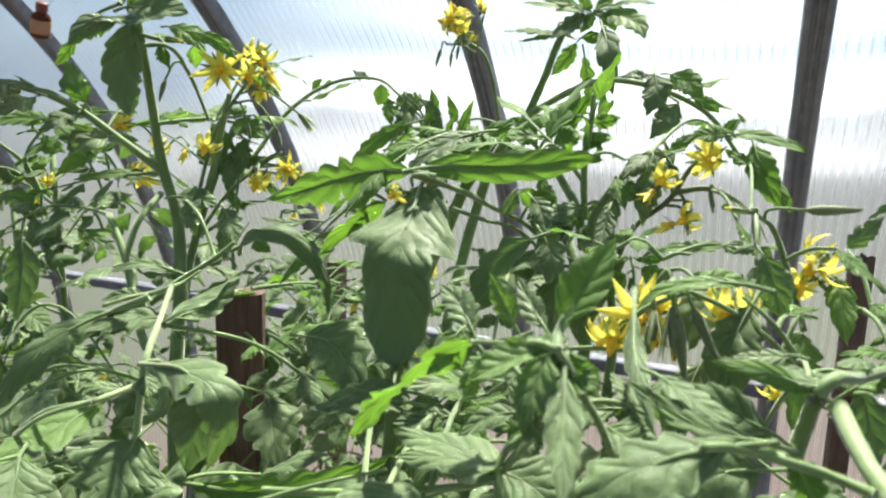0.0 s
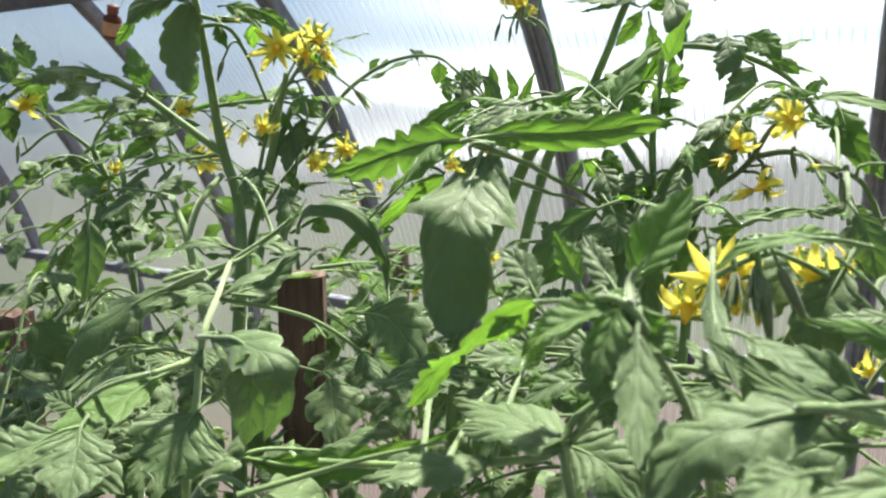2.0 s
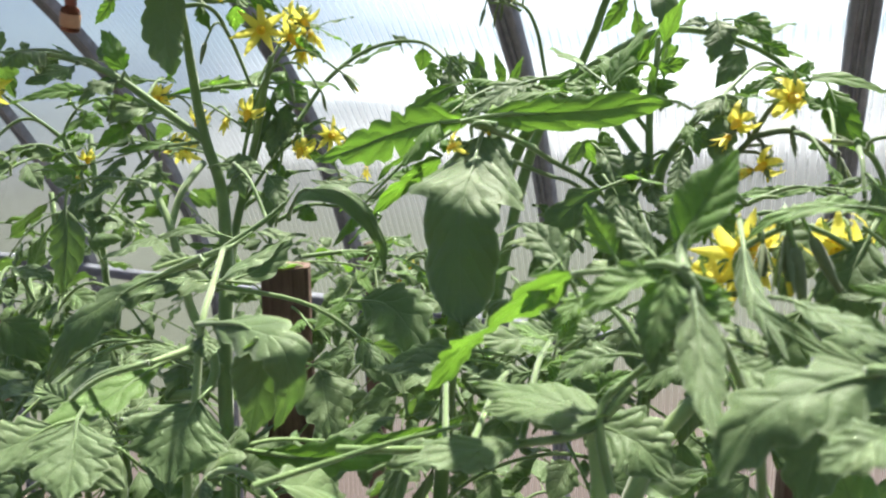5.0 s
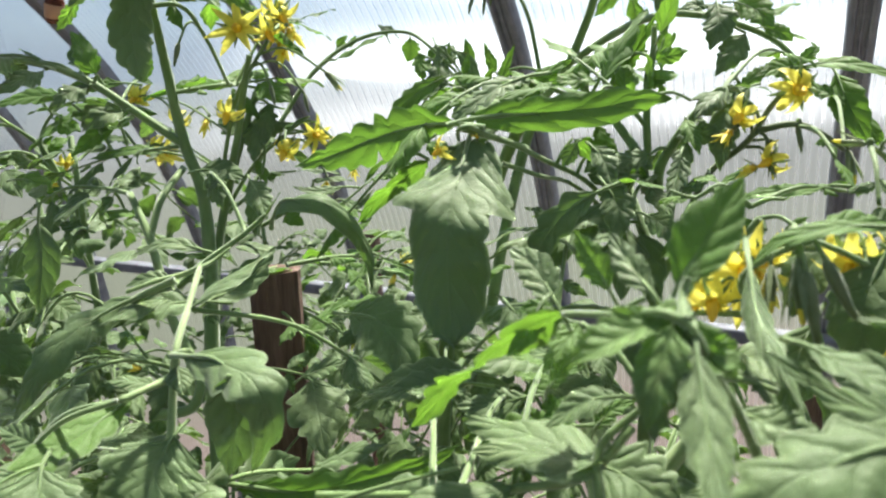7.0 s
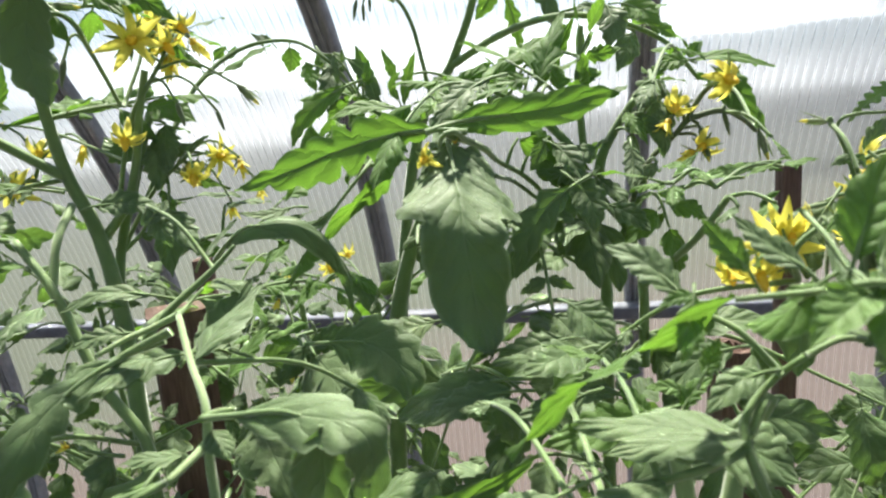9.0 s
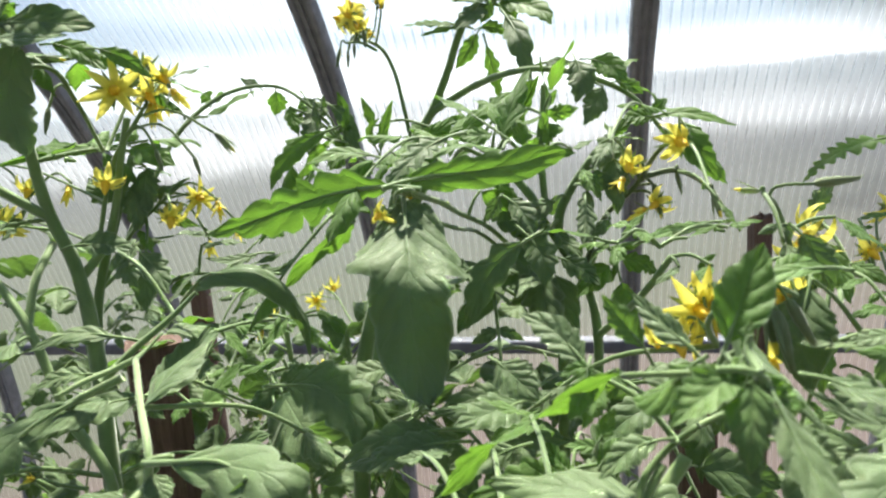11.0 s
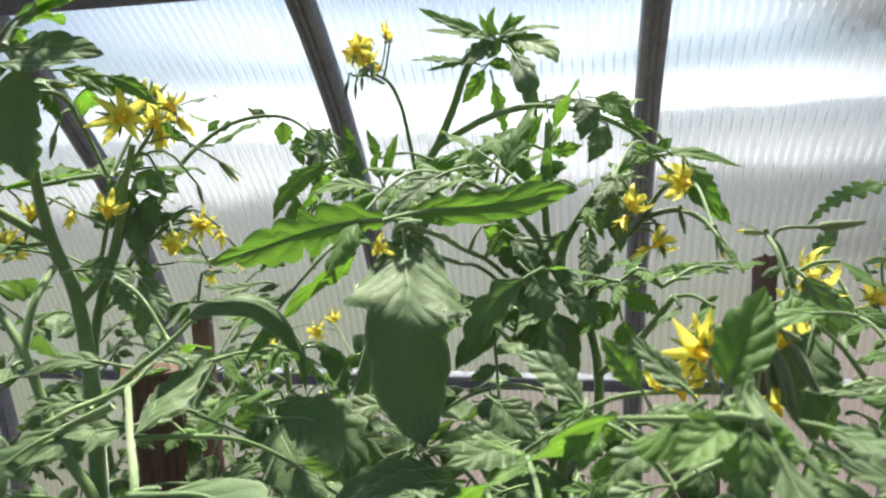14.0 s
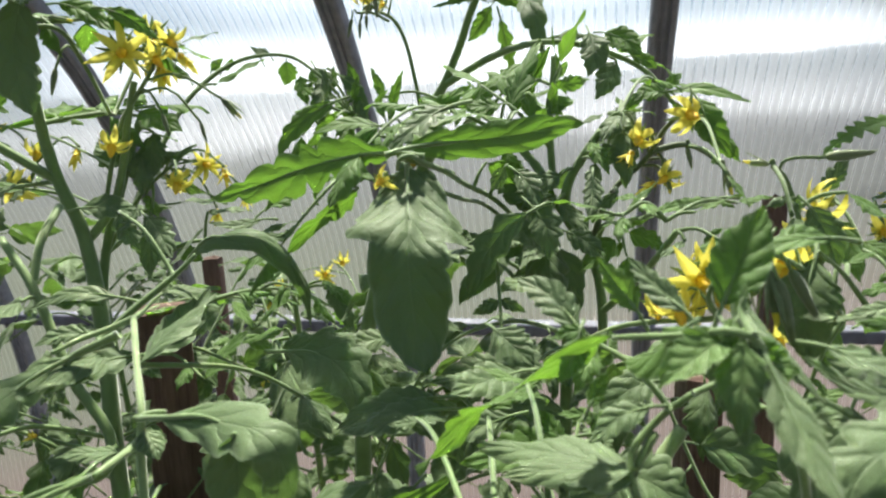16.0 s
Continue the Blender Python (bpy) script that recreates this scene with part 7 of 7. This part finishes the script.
single_leaf(left_plant, (-0.416, 0.594, 1.034), (-0.38, 0.541, 1.036), (-0.313, 0.468, 1.005), (0.214, -0.852, 0.477), 0.55, 25, seed=372, kind="old")
single_leaf(left_plant, (-0.39, 0.608, 1.079), (-0.365, 0.614, 1.083), (-0.333, 0.594, 1.042), (0.74, -0.471, 0.48), 0.35, 25, seed=373, kind="old")
single_leaf(left_plant, (-0.446, 0.586, 1.134), (-0.436, 0.606, 1.132), (-0.392, 0.618, 1.144), (0.078, -0.161, 0.984), 0.25, 25, seed=374, kind="old")
single_leaf(left_plant, (-0.517, 0.433, 1.121), (-0.518, 0.419, 1.122), (-0.522, 0.364, 1.109), (0.078, -0.161, 0.984), 0.4, 25, seed=375, kind="old")
single_leaf(left_plant, (-0.416, 0.594, 1.034), (-0.387, 0.537, 1.027), (-0.358, 0.497, 0.994), (-0.423, -0.735, 0.529), 0.5, 25, seed=376, kind="old")
single_leaf(middle_plant, (-0.319, 0.574, 1.025), (-0.318, 0.575, 1.03), (-0.276, 0.563, 1.022), (0.078, -0.161, 0.984), 0.5, 25, seed=377, kind="old")
single_leaf(front_plant, (-0.357, 0.321, 1.119), (-0.282, 0.419, 1.042), (-0.215, 0.397, 1.066), (0.078, -0.161, 0.984), 0.4, 25, seed=378, kind="old")
single_leaf(front_plant, (-0.17, 0.271, 1.075), (-0.224, 0.375, 1.073), (-0.258, 0.346, 1.072), (0.078, -0.161, 0.984), 0.45, 25, seed=379, kind="old")
single_leaf(left_plant, (-0.634, 0.5, 1.188), (-0.632, 0.504, 1.169), (-0.605, 0.508, 1.158), (0.078, -0.161, 0.984), 0.5, 25, seed=380, kind="old")
single_leaf(left_plant, (-0.577, 0.449, 1.164), (-0.579, 0.46, 1.142), (-0.597, 0.444, 1.133), (0.078, -0.161, 0.984), 0.4, 25, seed=381, kind="young")
single_leaf(left_plant, (-0.517, 0.433, 1.121), (-0.526, 0.456, 1.109), (-0.495, 0.473, 1.104), (0.078, -0.161, 0.984), 0.35, 25, seed=382, kind="young")
single_leaf(left_plant, (-0.461, 0.571, 1.136), (-0.452, 0.566, 1.162), (-0.414, 0.574, 1.161), (0.078, -0.161, 0.984), 0.4, 25, seed=383, kind="old")
single_leaf(left_plant, (-0.495, 0.544, 1.237), (-0.484, 0.549, 1.233), (-0.481, 0.533, 1.192), (0.214, -0.852, 0.477), 0.55, 25, seed=384, kind="old")
single_leaf(left_plant, (-0.416, 0.594, 1.034), (-0.448, 0.635, 1.075), (-0.41, 0.648, 1.096), (0.078, -0.161, 0.984), 0.35, 25, seed=385, kind="young")
single_leaf(forked_plant, (-0.373, 0.742, 1.233), (-0.38, 0.63, 1.198), (-0.404, 0.577, 1.16), (-0.137, 0.73, 0.67), 0.2, 25, seed=386, kind="young")
single_leaf(left_plant, (-0.482, 0.568, 1.204), (-0.471, 0.591, 1.219), (-0.505, 0.559, 1.198), (0.078, -0.161, 0.984), 0.3, 25, seed=387, kind="young")
single_leaf(forked_plant, (-0.219, 0.653, 1.233), (-0.241, 0.629, 1.245), (-0.204, 0.661, 1.263), (0.078, -0.161, 0.984), 0.4, 25, seed=388, kind="young")
single_leaf(forked_plant, (-0.154, 0.599, 1.257), (-0.182, 0.624, 1.258), (-0.216, 0.639, 1.271), (0.078, -0.161, 0.984), 0.45, 25, seed=389, kind="young")
single_leaf(forked_plant, (-0.373, 0.742, 1.233), (-0.356, 0.705, 1.24), (-0.372, 0.676, 1.215), (0.078, -0.161, 0.984), 0.4, 25, seed=390, kind="young")
single_leaf(bed_plant_c, (0.013, 0.492, 1.144), (0.016, 0.471, 1.134), (0.016, 0.443, 1.08), (0.176, -0.875, 0.45), 0.42, 25, seed=391, kind="tender")
single_leaf(bed_plant_c, (0.024, 0.5, 1.159), (0.033, 0.499, 1.164), (0.041, 0.475, 1.127), (0.176, -0.875, 0.45), 0.4, 25, seed=392, kind="tender")
single_leaf(near_plant, (0.006, 0.413, 1.134), (0.014, 0.433, 1.156), (-0.008, 0.448, 1.151), (0.073, -0.195, 0.978), 0.38, 25, seed=393, kind="young")
single_leaf(bed_plant_c, (0.077, 0.536, 1.13), (0.075, 0.568, 1.168), (0.102, 0.574, 1.171), (0.073, -0.195, 0.978), 0.4, 25, seed=394, kind="young")
single_leaf(bed_plant_c, (0.009, 0.485, 1.157), (-0.01, 0.489, 1.152), (-0.026, 0.473, 1.134), (-0.455, -0.731, 0.508), 0.5, 25, seed=395, kind="tender")
single_leaf(near_plant, (0.017, 0.428, 1.12), (0.047, 0.434, 1.12), (0.018, 0.418, 1.118), (0.073, -0.195, 0.978), 0.35, 25, seed=396, kind="tender")
single_leaf(bed_plant_c, (0.057, 0.522, 1.139), (0.055, 0.521, 1.145), (0.073, 0.502, 1.135), (0.176, -0.875, 0.45), 0.5, 25, seed=397, kind="tender")
single_leaf(bed_plant_c, (0.05, 0.517, 1.142), (0.064, 0.479, 1.126), (0.036, 0.463, 1.124), (0.073, -0.195, 0.978), 0.4, 25, seed=398, kind="young")
single_leaf(near_plant, (0.017, 0.428, 1.12), (-0.004, 0.418, 1.071), (0.022, 0.424, 1.08), (0.073, -0.195, 0.978), 0.5, 25, seed=399, kind="tender")
single_leaf(forked_plant, (-0.075, 0.497, 1.166), (-0.089, 0.517, 1.162), (-0.066, 0.522, 1.173), (0.073, -0.195, 0.978), 0.35, 25, seed=400, kind="young")
single_leaf(forked_plant, (-0.073, 0.499, 1.164), (-0.023, 0.53, 1.171), (0.001, 0.535, 1.174), (0.073, -0.195, 0.978), 0.5, 25, seed=401, kind="young")
stalk(near_plant, "side_stem", [(0.012, 0.317, 1.112), (0.016, 0.323, 1.128), (0.021, 0.318, 1.149), (0.036, 0.347, 1.147), (0.056, 0.379, 1.146)], 0.004, 0.0024)
single_leaf(near_plant, (0.021, 0.318, 1.149), (0.023, 0.318, 1.149), (-0.016, 0.323, 1.152), (0.048, -0.16, 0.986), 0.32, 25, seed=415, kind="old")
single_leaf(near_plant, (0.001, 0.406, 1.141), (-0.014, 0.424, 1.149), (0.007, 0.437, 1.163), (0.048, -0.16, 0.986), 0.3, 25, seed=418, kind="young")
single_leaf(bed_plant_c, (0.002, 0.48, 1.174), (0.029, 0.475, 1.185), (0.055, 0.461, 1.164), (0.048, -0.16, 0.986), 0.45, 25, seed=419, kind="young")
single_leaf(bed_plant_c, (-0.016, 0.464, 1.203), (-0.012, 0.431, 1.178), (0, 0.41, 1.155), (0.371, -0.791, 0.486), 0.5, 25, seed=420, kind="old")
single_leaf(bed_plant_c, (0.057, 0.522, 1.139), (0.041, 0.568, 1.173), (0.063, 0.584, 1.197), (0.371, -0.791, 0.486), 0.4, 25, seed=421, kind="old")
single_leaf(near_plant, (0.002, 0.38, 1.156), (0.005, 0.391, 1.16), (0.023, 0.4, 1.165), (0.048, -0.16, 0.986), 0.3, 25, seed=422, kind="young")
single_leaf(near_plant, (0.043, 0.359, 1.146), (0.041, 0.361, 1.151), (0.026, 0.343, 1.151), (0.048, -0.16, 0.986), 0.5, 25, seed=423, kind="old")
truss(middle_plant, [[(-0.385, 0.842, 0.978), (-0.431, 0.886, 0.993), (-0.469, 0.933, 1.019), (-0.491, 0.95, 1.027)], [(-0.431, 0.886, 0.993), (-0.45, 0.848, 0.982), (-0.451, 0.825, 0.967)]],
      [((-0.479, 0.953, 1.026), (0.575, -0.703, -0.419), 0.034, "bent"), ((-0.503, 0.945, 1.011), (0.085, -0.921, -0.38), 0.036, "star"), ((-0.451, 0.822, 0.953), (0.168, -0.838, -0.52), 0.03, "bent"), ((-0.537, 0.864, 1.013), (0.012, -0.67, -0.743), 0.03, "bent"), ((-0.54, 0.84, 0.997), (0.012, -0.67, -0.743), 0.028, "shut"), ((-0.431, 0.807, 0.959), (0.406, -0.552, -0.728), 0.026, "shut")],
      [], seed=21, r=0.0018)
truss(left_plant, [[(-0.469, 0.406, 1.019), (-0.482, 0.4, 1.024), (-0.493, 0.396, 1.03)]],
      [((-0.5, 0.393, 1.033), (0.258, -0.794, 0.55), 0.018, "shut")],
      [], seed=22, r=0.0016)
truss(front_plant, [[(-0.457, 0.544, 1.041), (-0.433, 0.548, 1.03), (-0.414, 0.551, 1.02)]],
      [((-0.407, 0.553, 1.022), (0.376, -0.725, -0.578), 0.028, "shut")],
      [], seed=24, r=0.0016)
single_leaf(forked_plant, (-0.081, 0.493, 1.171), (-0.097, 0.516, 1.17), (-0.077, 0.522, 1.187), (0.073, -0.195, 0.978), 0.3, 25, seed=442, kind="young")
single_leaf(forked_plant, (-0.107, 0.57, 1.175), (-0.104, 0.547, 1.177), (-0.125, 0.53, 1.159), (-0.455, -0.731, 0.508), 0.4, 25, seed=443, kind="old")
single_leaf(forked_plant, (-0.137, 0.577, 1.192), (-0.146, 0.561, 1.189), (-0.178, 0.533, 1.18), (0.176, -0.875, 0.45), 0.4, 25, seed=444, kind="old")
single_leaf(forked_plant, (-0.13, 0.577, 1.2), (-0.12, 0.557, 1.198), (-0.125, 0.53, 1.159), (0.719, -0.519, 0.462), 0.35, 25, seed=445, kind="old")
single_leaf(middle_plant, (-0.244, 0.569, 1.215), (-0.269, 0.596, 1.239), (-0.286, 0.548, 1.21), (-0.455, -0.731, 0.508), 0.35, 25, seed=446, kind="young")
single_leaf(forked_plant, (-0.224, 0.657, 1.235), (-0.254, 0.62, 1.247), (-0.269, 0.574, 1.226), (0.073, -0.195, 0.978), 0.3, 25, seed=447, kind="old")
single_leaf(forked_plant, (-0.202, 0.635, 1.224), (-0.196, 0.632, 1.249), (-0.147, 0.618, 1.234), (0.073, -0.195, 0.978), 0.3, 25, seed=448, kind="young")
single_leaf(forked_plant, (-0.215, 0.648, 1.231), (-0.189, 0.655, 1.264), (-0.163, 0.663, 1.288), (0.176, -0.875, 0.45), 0.35, 25, seed=449, kind="young")
single_leaf(forked_plant, (-0.2, 0.632, 1.222), (-0.175, 0.635, 1.249), (-0.143, 0.643, 1.257), (0.073, -0.195, 0.978), 0.3, 25, seed=450, kind="young")
single_leaf(forked_plant, (-0.219, 0.653, 1.233), (-0.219, 0.648, 1.25), (-0.235, 0.657, 1.265), (0.073, -0.195, 0.978), 0.3, 25, seed=451, kind="young")
single_leaf(forked_plant, (-0.124, 0.578, 1.209), (-0.124, 0.568, 1.214), (-0.11, 0.547, 1.19), (0.176, -0.875, 0.45), 0.4, 25, seed=452, kind="young")
single_leaf(forked_plant, (-0.373, 0.742, 1.233), (-0.37, 0.68, 1.237), (-0.395, 0.65, 1.202), (-0.103, 0.714, 0.692), 0.3, 25, seed=453, kind="young")
single_leaf(forked_plant, (-0.373, 0.742, 1.233), (-0.353, 0.685, 1.253), (-0.348, 0.689, 1.275), (0.176, -0.875, 0.45), 0.4, 25, seed=454, kind="young")
single_leaf(forked_plant, (-0.373, 0.742, 1.233), (-0.384, 0.693, 1.282), (-0.378, 0.68, 1.254), (-0.455, -0.731, 0.508), 0.35, 25, seed=455, kind="old")
single_leaf(forked_plant, (-0.053, 0.575, 1.208), (-0.03, 0.532, 1.191), (-0.017, 0.521, 1.169), (0.719, -0.519, 0.462), 0.4, 25, seed=457, kind="young")
single_leaf(forked_plant, (-0.067, 0.489, 1.159), (-0.063, 0.479, 1.154), (-0.082, 0.464, 1.143), (0.073, -0.195, 0.978), 0.3, 25, seed=458, kind="old")
single_leaf(forked_plant, (-0.067, 0.489, 1.159), (-0.045, 0.463, 1.158), (-0.061, 0.448, 1.148), (-0.455, -0.731, 0.508), 0.4, 25, seed=459, kind="young")
single_leaf(left_plant, (-0.519, 0.592, 1.201), (-0.554, 0.576, 1.218), (-0.493, 0.577, 1.189), (0.093, -0.136, 0.986), 0.22, 25, seed=468, kind="old")
single_leaf(left_plant, (-0.49, 0.562, 1.196), (-0.493, 0.577, 1.189), (-0.449, 0.573, 1.174), (-0.309, 0.683, 0.661), 0.35, 25, seed=469, kind="old")
single_leaf(left_plant, (-0.634, 0.5, 1.188), (-0.662, 0.482, 1.238), (-0.7, 0.462, 1.229), (0.093, -0.136, 0.986), 0.3, 25, seed=470, kind="young")
single_leaf(left_plant, (-0.617, 0.502, 1.19), (-0.622, 0.498, 1.221), (-0.675, 0.485, 1.228), (0.093, -0.136, 0.986), 0.3, 25, seed=471, kind="young")
single_leaf(left_plant, (-0.612, 0.458, 1.26), (-0.64, 0.487, 1.264), (-0.653, 0.485, 1.29), (0.389, -0.782, 0.488), 0.4, 25, seed=472, kind="young")
single_leaf(left_plant, (-0.588, 0.476, 1.238), (-0.608, 0.523, 1.258), (-0.605, 0.531, 1.29), (0.389, -0.782, 0.488), 0.35, 25, seed=473, kind="young")
single_leaf(left_plant, (-0.504, 0.65, 1.265), (-0.476, 0.647, 1.273), (-0.44, 0.68, 1.296), (0.093, -0.136, 0.986), 0.3, 25, seed=474, kind="young")
single_leaf(forked_plant, (-0.373, 0.742, 1.233), (-0.422, 0.719, 1.279), (-0.41, 0.708, 1.248), (0.389, -0.782, 0.488), 0.5, 25, seed=475, kind="young")
single_leaf(forked_plant, (-0.373, 0.742, 1.233), (-0.4, 0.729, 1.272), (-0.396, 0.698, 1.221), (0.389, -0.782, 0.488), 0.4, 25, seed=476, kind="old")
single_leaf(middle_plant, (-0.247, 0.57, 1.212), (-0.261, 0.609, 1.237), (-0.226, 0.63, 1.26), (0.389, -0.782, 0.488), 0.35, 25, seed=477, kind="young")
single_leaf(middle_plant, (-0.217, 0.578, 1.233), (-0.231, 0.598, 1.222), (-0.198, 0.618, 1.245), (0.093, -0.136, 0.986), 0.3, 25, seed=478, kind="young")
single_leaf(forked_plant, (-0.215, 0.648, 1.231), (-0.226, 0.628, 1.246), (-0.17, 0.662, 1.283), (-0.259, -0.809, 0.527), 0.22, 25, seed=479, kind="young")
single_leaf(middle_plant, (-0.199, 0.594, 1.223), (-0.194, 0.59, 1.208), (-0.174, 0.583, 1.177), (0.389, -0.782, 0.488), 0.4, 25, seed=480, kind="young")
single_leaf(forked_plant, (-0.189, 0.754, 1.3), (-0.101, 0.717, 1.278), (-0.121, 0.689, 1.243), (0.389, -0.782, 0.488), 0.5, 25, seed=481, kind="old")
single_leaf(forked_plant, (-0.102, 0.587, 1.234), (-0.062, 0.709, 1.256), (0.009, 0.729, 1.239), (0.093, -0.136, 0.986), 0.25, 25, seed=482, kind="young")
single_leaf(forked_plant, (-0.024, 0.598, 1.19), (-0.034, 0.694, 1.226), (0.006, 0.683, 1.184), (0.389, -0.782, 0.488), 0.4, 25, seed=483, kind="young")
single_leaf(left_plant, (-0.446, 0.586, 1.134), (-0.414, 0.602, 1.122), (-0.431, 0.567, 1.099), (-0.259, -0.809, 0.527), 0.3, 25, seed=484, kind="young")
single_leaf(left_plant, (-0.39, 0.608, 1.079), (-0.372, 0.616, 1.088), (-0.332, 0.608, 1.059), (0.093, -0.136, 0.986), 0.35, 25, seed=485, kind="young")
single_leaf(left_plant, (-0.498, 0.633, 0.999), (-0.464, 0.607, 1.035), (-0.409, 0.607, 1.017), (0.093, -0.136, 0.986), 0.35, 25, seed=486, kind="young")
single_leaf(front_plant, (-0.414, 0.551, 1.02), (-0.377, 0.554, 1.014), (-0.321, 0.562, 1.029), (0.093, -0.136, 0.986), 0.3, 25, seed=487, kind="young")
single_leaf(front_plant, (-0.137, 0.278, 1.082), (-0.154, 0.361, 1.101), (-0.185, 0.367, 1.107), (0.089, -0.128, 0.988), 0.3, 25, seed=488, kind="tender")


# ---- small things and the view outside ----
def bottle(at, tilt):
    """A small amber bottle hung on the rib by a loop of wire."""
    top = thing("bottle", at, "small amber glass bottle hanging on a greenhouse rib", "bottle", unit=1.0)
    glass, n, l = material("amber_glass")
    bsdf = n.new("ShaderNodeBsdfPrincipled")
    bsdf.inputs["Base Color"].default_value = (0.20, 0.07, 0.035, 1)
    bsdf.inputs["Roughness"].default_value = 0.12
    bsdf.inputs["Transmission Weight"].default_value = 0.5
    bsdf.inputs["IOR"].default_value = 1.2
    l.new(bsdf.outputs[0], n.new("ShaderNodeOutputMaterial").inputs[0])
    paper = soft_material("faded_label", (0.36, 0.20, 0.10), (0.50, 0.30, 0.17), 60, 0.7)
    cap = soft_material("brown_cap", (0.16, 0.05, 0.03), (0.24, 0.08, 0.05), 80, 0.45)
    m = Matrix.Translation(at) @ Euler([radians(a) for a in tilt]).to_matrix().to_4x4() @ Matrix.Diagonal((0.84, 0.84, 0.82, 1))
    for nm, prof, mt in (("body", ((0.0, 0.0), (0.019, 0.0), (0.022, 0.003), (0.022, 0.048), (0.019, 0.056), (0.011, 0.062), (0.010, 0.070)), glass),
                         ("label", ((0.0222, 0.012), (0.0226, 0.0125), (0.0226, 0.044), (0.0222, 0.0445)), paper),
                         ("screw_cap", ((0.0125, 0.064), (0.0135, 0.066), (0.0135, 0.082), (0.012, 0.085), (0.0, 0.085)), cap)):
        bm = bmesh.new()
        rings = [[bm.verts.new((max(r, 0.0005) * math.cos(2 * math.pi * k / 20), max(r, 0.0005) * math.sin(2 * math.pi * k / 20), z)) for k in range(20)] for r, z in prof]
        for a, b in zip(rings, rings[1:]):
            for k in range(20):
                bm.faces.new((a[k], a[(k + 1) % 20], b[(k + 1) % 20], b[k]))
        part(nm, bm, mt, top, m=m)
    bm = bmesh.new()
    tube(bm, spline([(0.012, 0, 0.068), (0.02, 0.01, 0.095), (0.005, 0.02, 0.125), (-0.012, 0.01, 0.10), (-0.012, 0, 0.068)], 5), 0.0008, 0.0008, 5)
    part("wire", bm, STEEL, top, m=m)


bottle(Vector((-1.396, 0.985, 1.655)), (6, 20, 0))


def tree(foot, height, radius, seed):
    """A garden tree: tapered trunk, limbs, and a loose crown of small leaves."""
    rnd = random.Random(seed)
    top = thing("garden_tree", foot, "leafy garden tree standing outside the greenhouse", "tree", unit=1.0)
    bark = soft_material("bark", (0.07, 0.055, 0.045), (0.14, 0.115, 0.095), 12, 0.9, None, 0.0, 6.0)
    foot = Vector(foot)
    bm = bmesh.new()
    fork = foot + Vector((0.1, 0, height * 0.4))
    tube(bm, spline([foot, foot + Vector((0.05, 0.03, height * 0.2)), fork], 5), 0.09, 0.07, 10, 0, 0.2)
    centre = foot + Vector((0, 0, height * 0.66))
    tips = []
    for k in range(26):
        d = Vector((rnd.gauss(0, 1), rnd.gauss(0, 1), rnd.uniform(-0.25, 1.0))).normalized()
        tip = centre + Vector((d.x * radius, d.y * radius, d.z * height * 0.3)) * rnd.uniform(0.65, 0.95)
        tube(bm, spline([fork, fork.lerp(tip, 0.5) + Vector((0, 0, 0.25)), tip], 5), 0.06, 0.012, 6, 0, 0.2)
        tips += [fork.lerp(tip, f) for f in (0.55, 0.75, 0.9, 1.0)]
    part("trunk", bm, bark, top)
    verts, faces = [], []
    for k in range(24000):
        c = rnd.choice(tips) + Vector((rnd.gauss(0, 0.42), rnd.gauss(0, 0.42), rnd.gauss(0, 0.30)))
        a = Vector((rnd.gauss(0, 1), rnd.gauss(0, 1), rnd.gauss(0, 0.6))).normalized() * rnd.uniform(0.12, 0.20)
        b = a.cross(Vector((rnd.gauss(0, 1), rnd.gauss(0, 1), rnd.gauss(0, 1)))).normalized() * 0.055
        i = len(verts)
        verts += [c - a, c + b, c + a, c - b]
        faces.append((i, i + 1, i + 2, i + 3))
    me = bpy.data.meshes.new("crown")
    me.from_pydata([tuple(v) for v in verts], [], faces)
    me.materials.append(soft_material("tree_leaves", (0.05, 0.065, 0.05), (0.085, 0.105, 0.075), 3, 0.6, (0.06, 0.10, 0.02), 0.15))
    tagged(place("crown", me, top), kind="stuff")


tree((6.3, 13.4, -0.02), 7.4, 3.5, 5)

# the far edge of the field: a low wood, haze painted into its colour
bm = bmesh.new()
rows = []
for i in range(161):
    a = radians(-80 + i)
    r = 90 + 8 * noise.noise(Vector((i * 0.11, 4, 0)))
    h = 3.4 + 2.2 / (1 + math.exp(-(i - 84) / 5)) + 0.9 * noise.noise(Vector((i * 0.13, 0, 0))) + 0.6 * noise.noise(Vector((i * 0.61, 2, 0)))
    rows.append([bm.verts.new((r * math.sin(a) + 0.5 * noise.noise(Vector((i * 0.9, k, 7))), r * math.cos(a) + (2.5 * k), z)) for k, z in enumerate((-0.1, h * 0.55, h * 0.9, h * 1.0, h * 0.8, -0.1))])
for a, b in zip(rows, rows[1:]):
    for k in range(5):
        bm.faces.new((a[k], a[k + 1], b[k + 1], b[k]))
WOODS = soft_material("haze_tinted_woods", (0.15, 0.155, 0.165), (0.20, 0.205, 0.21), 0.4, 0.95, None, 0.0, 60.0)
tagged(part("distant_wood", bm, WOODS, None), "low grey-green wood at the far edge of the field, paled in its colour for haze", "wood", "", "stuff")
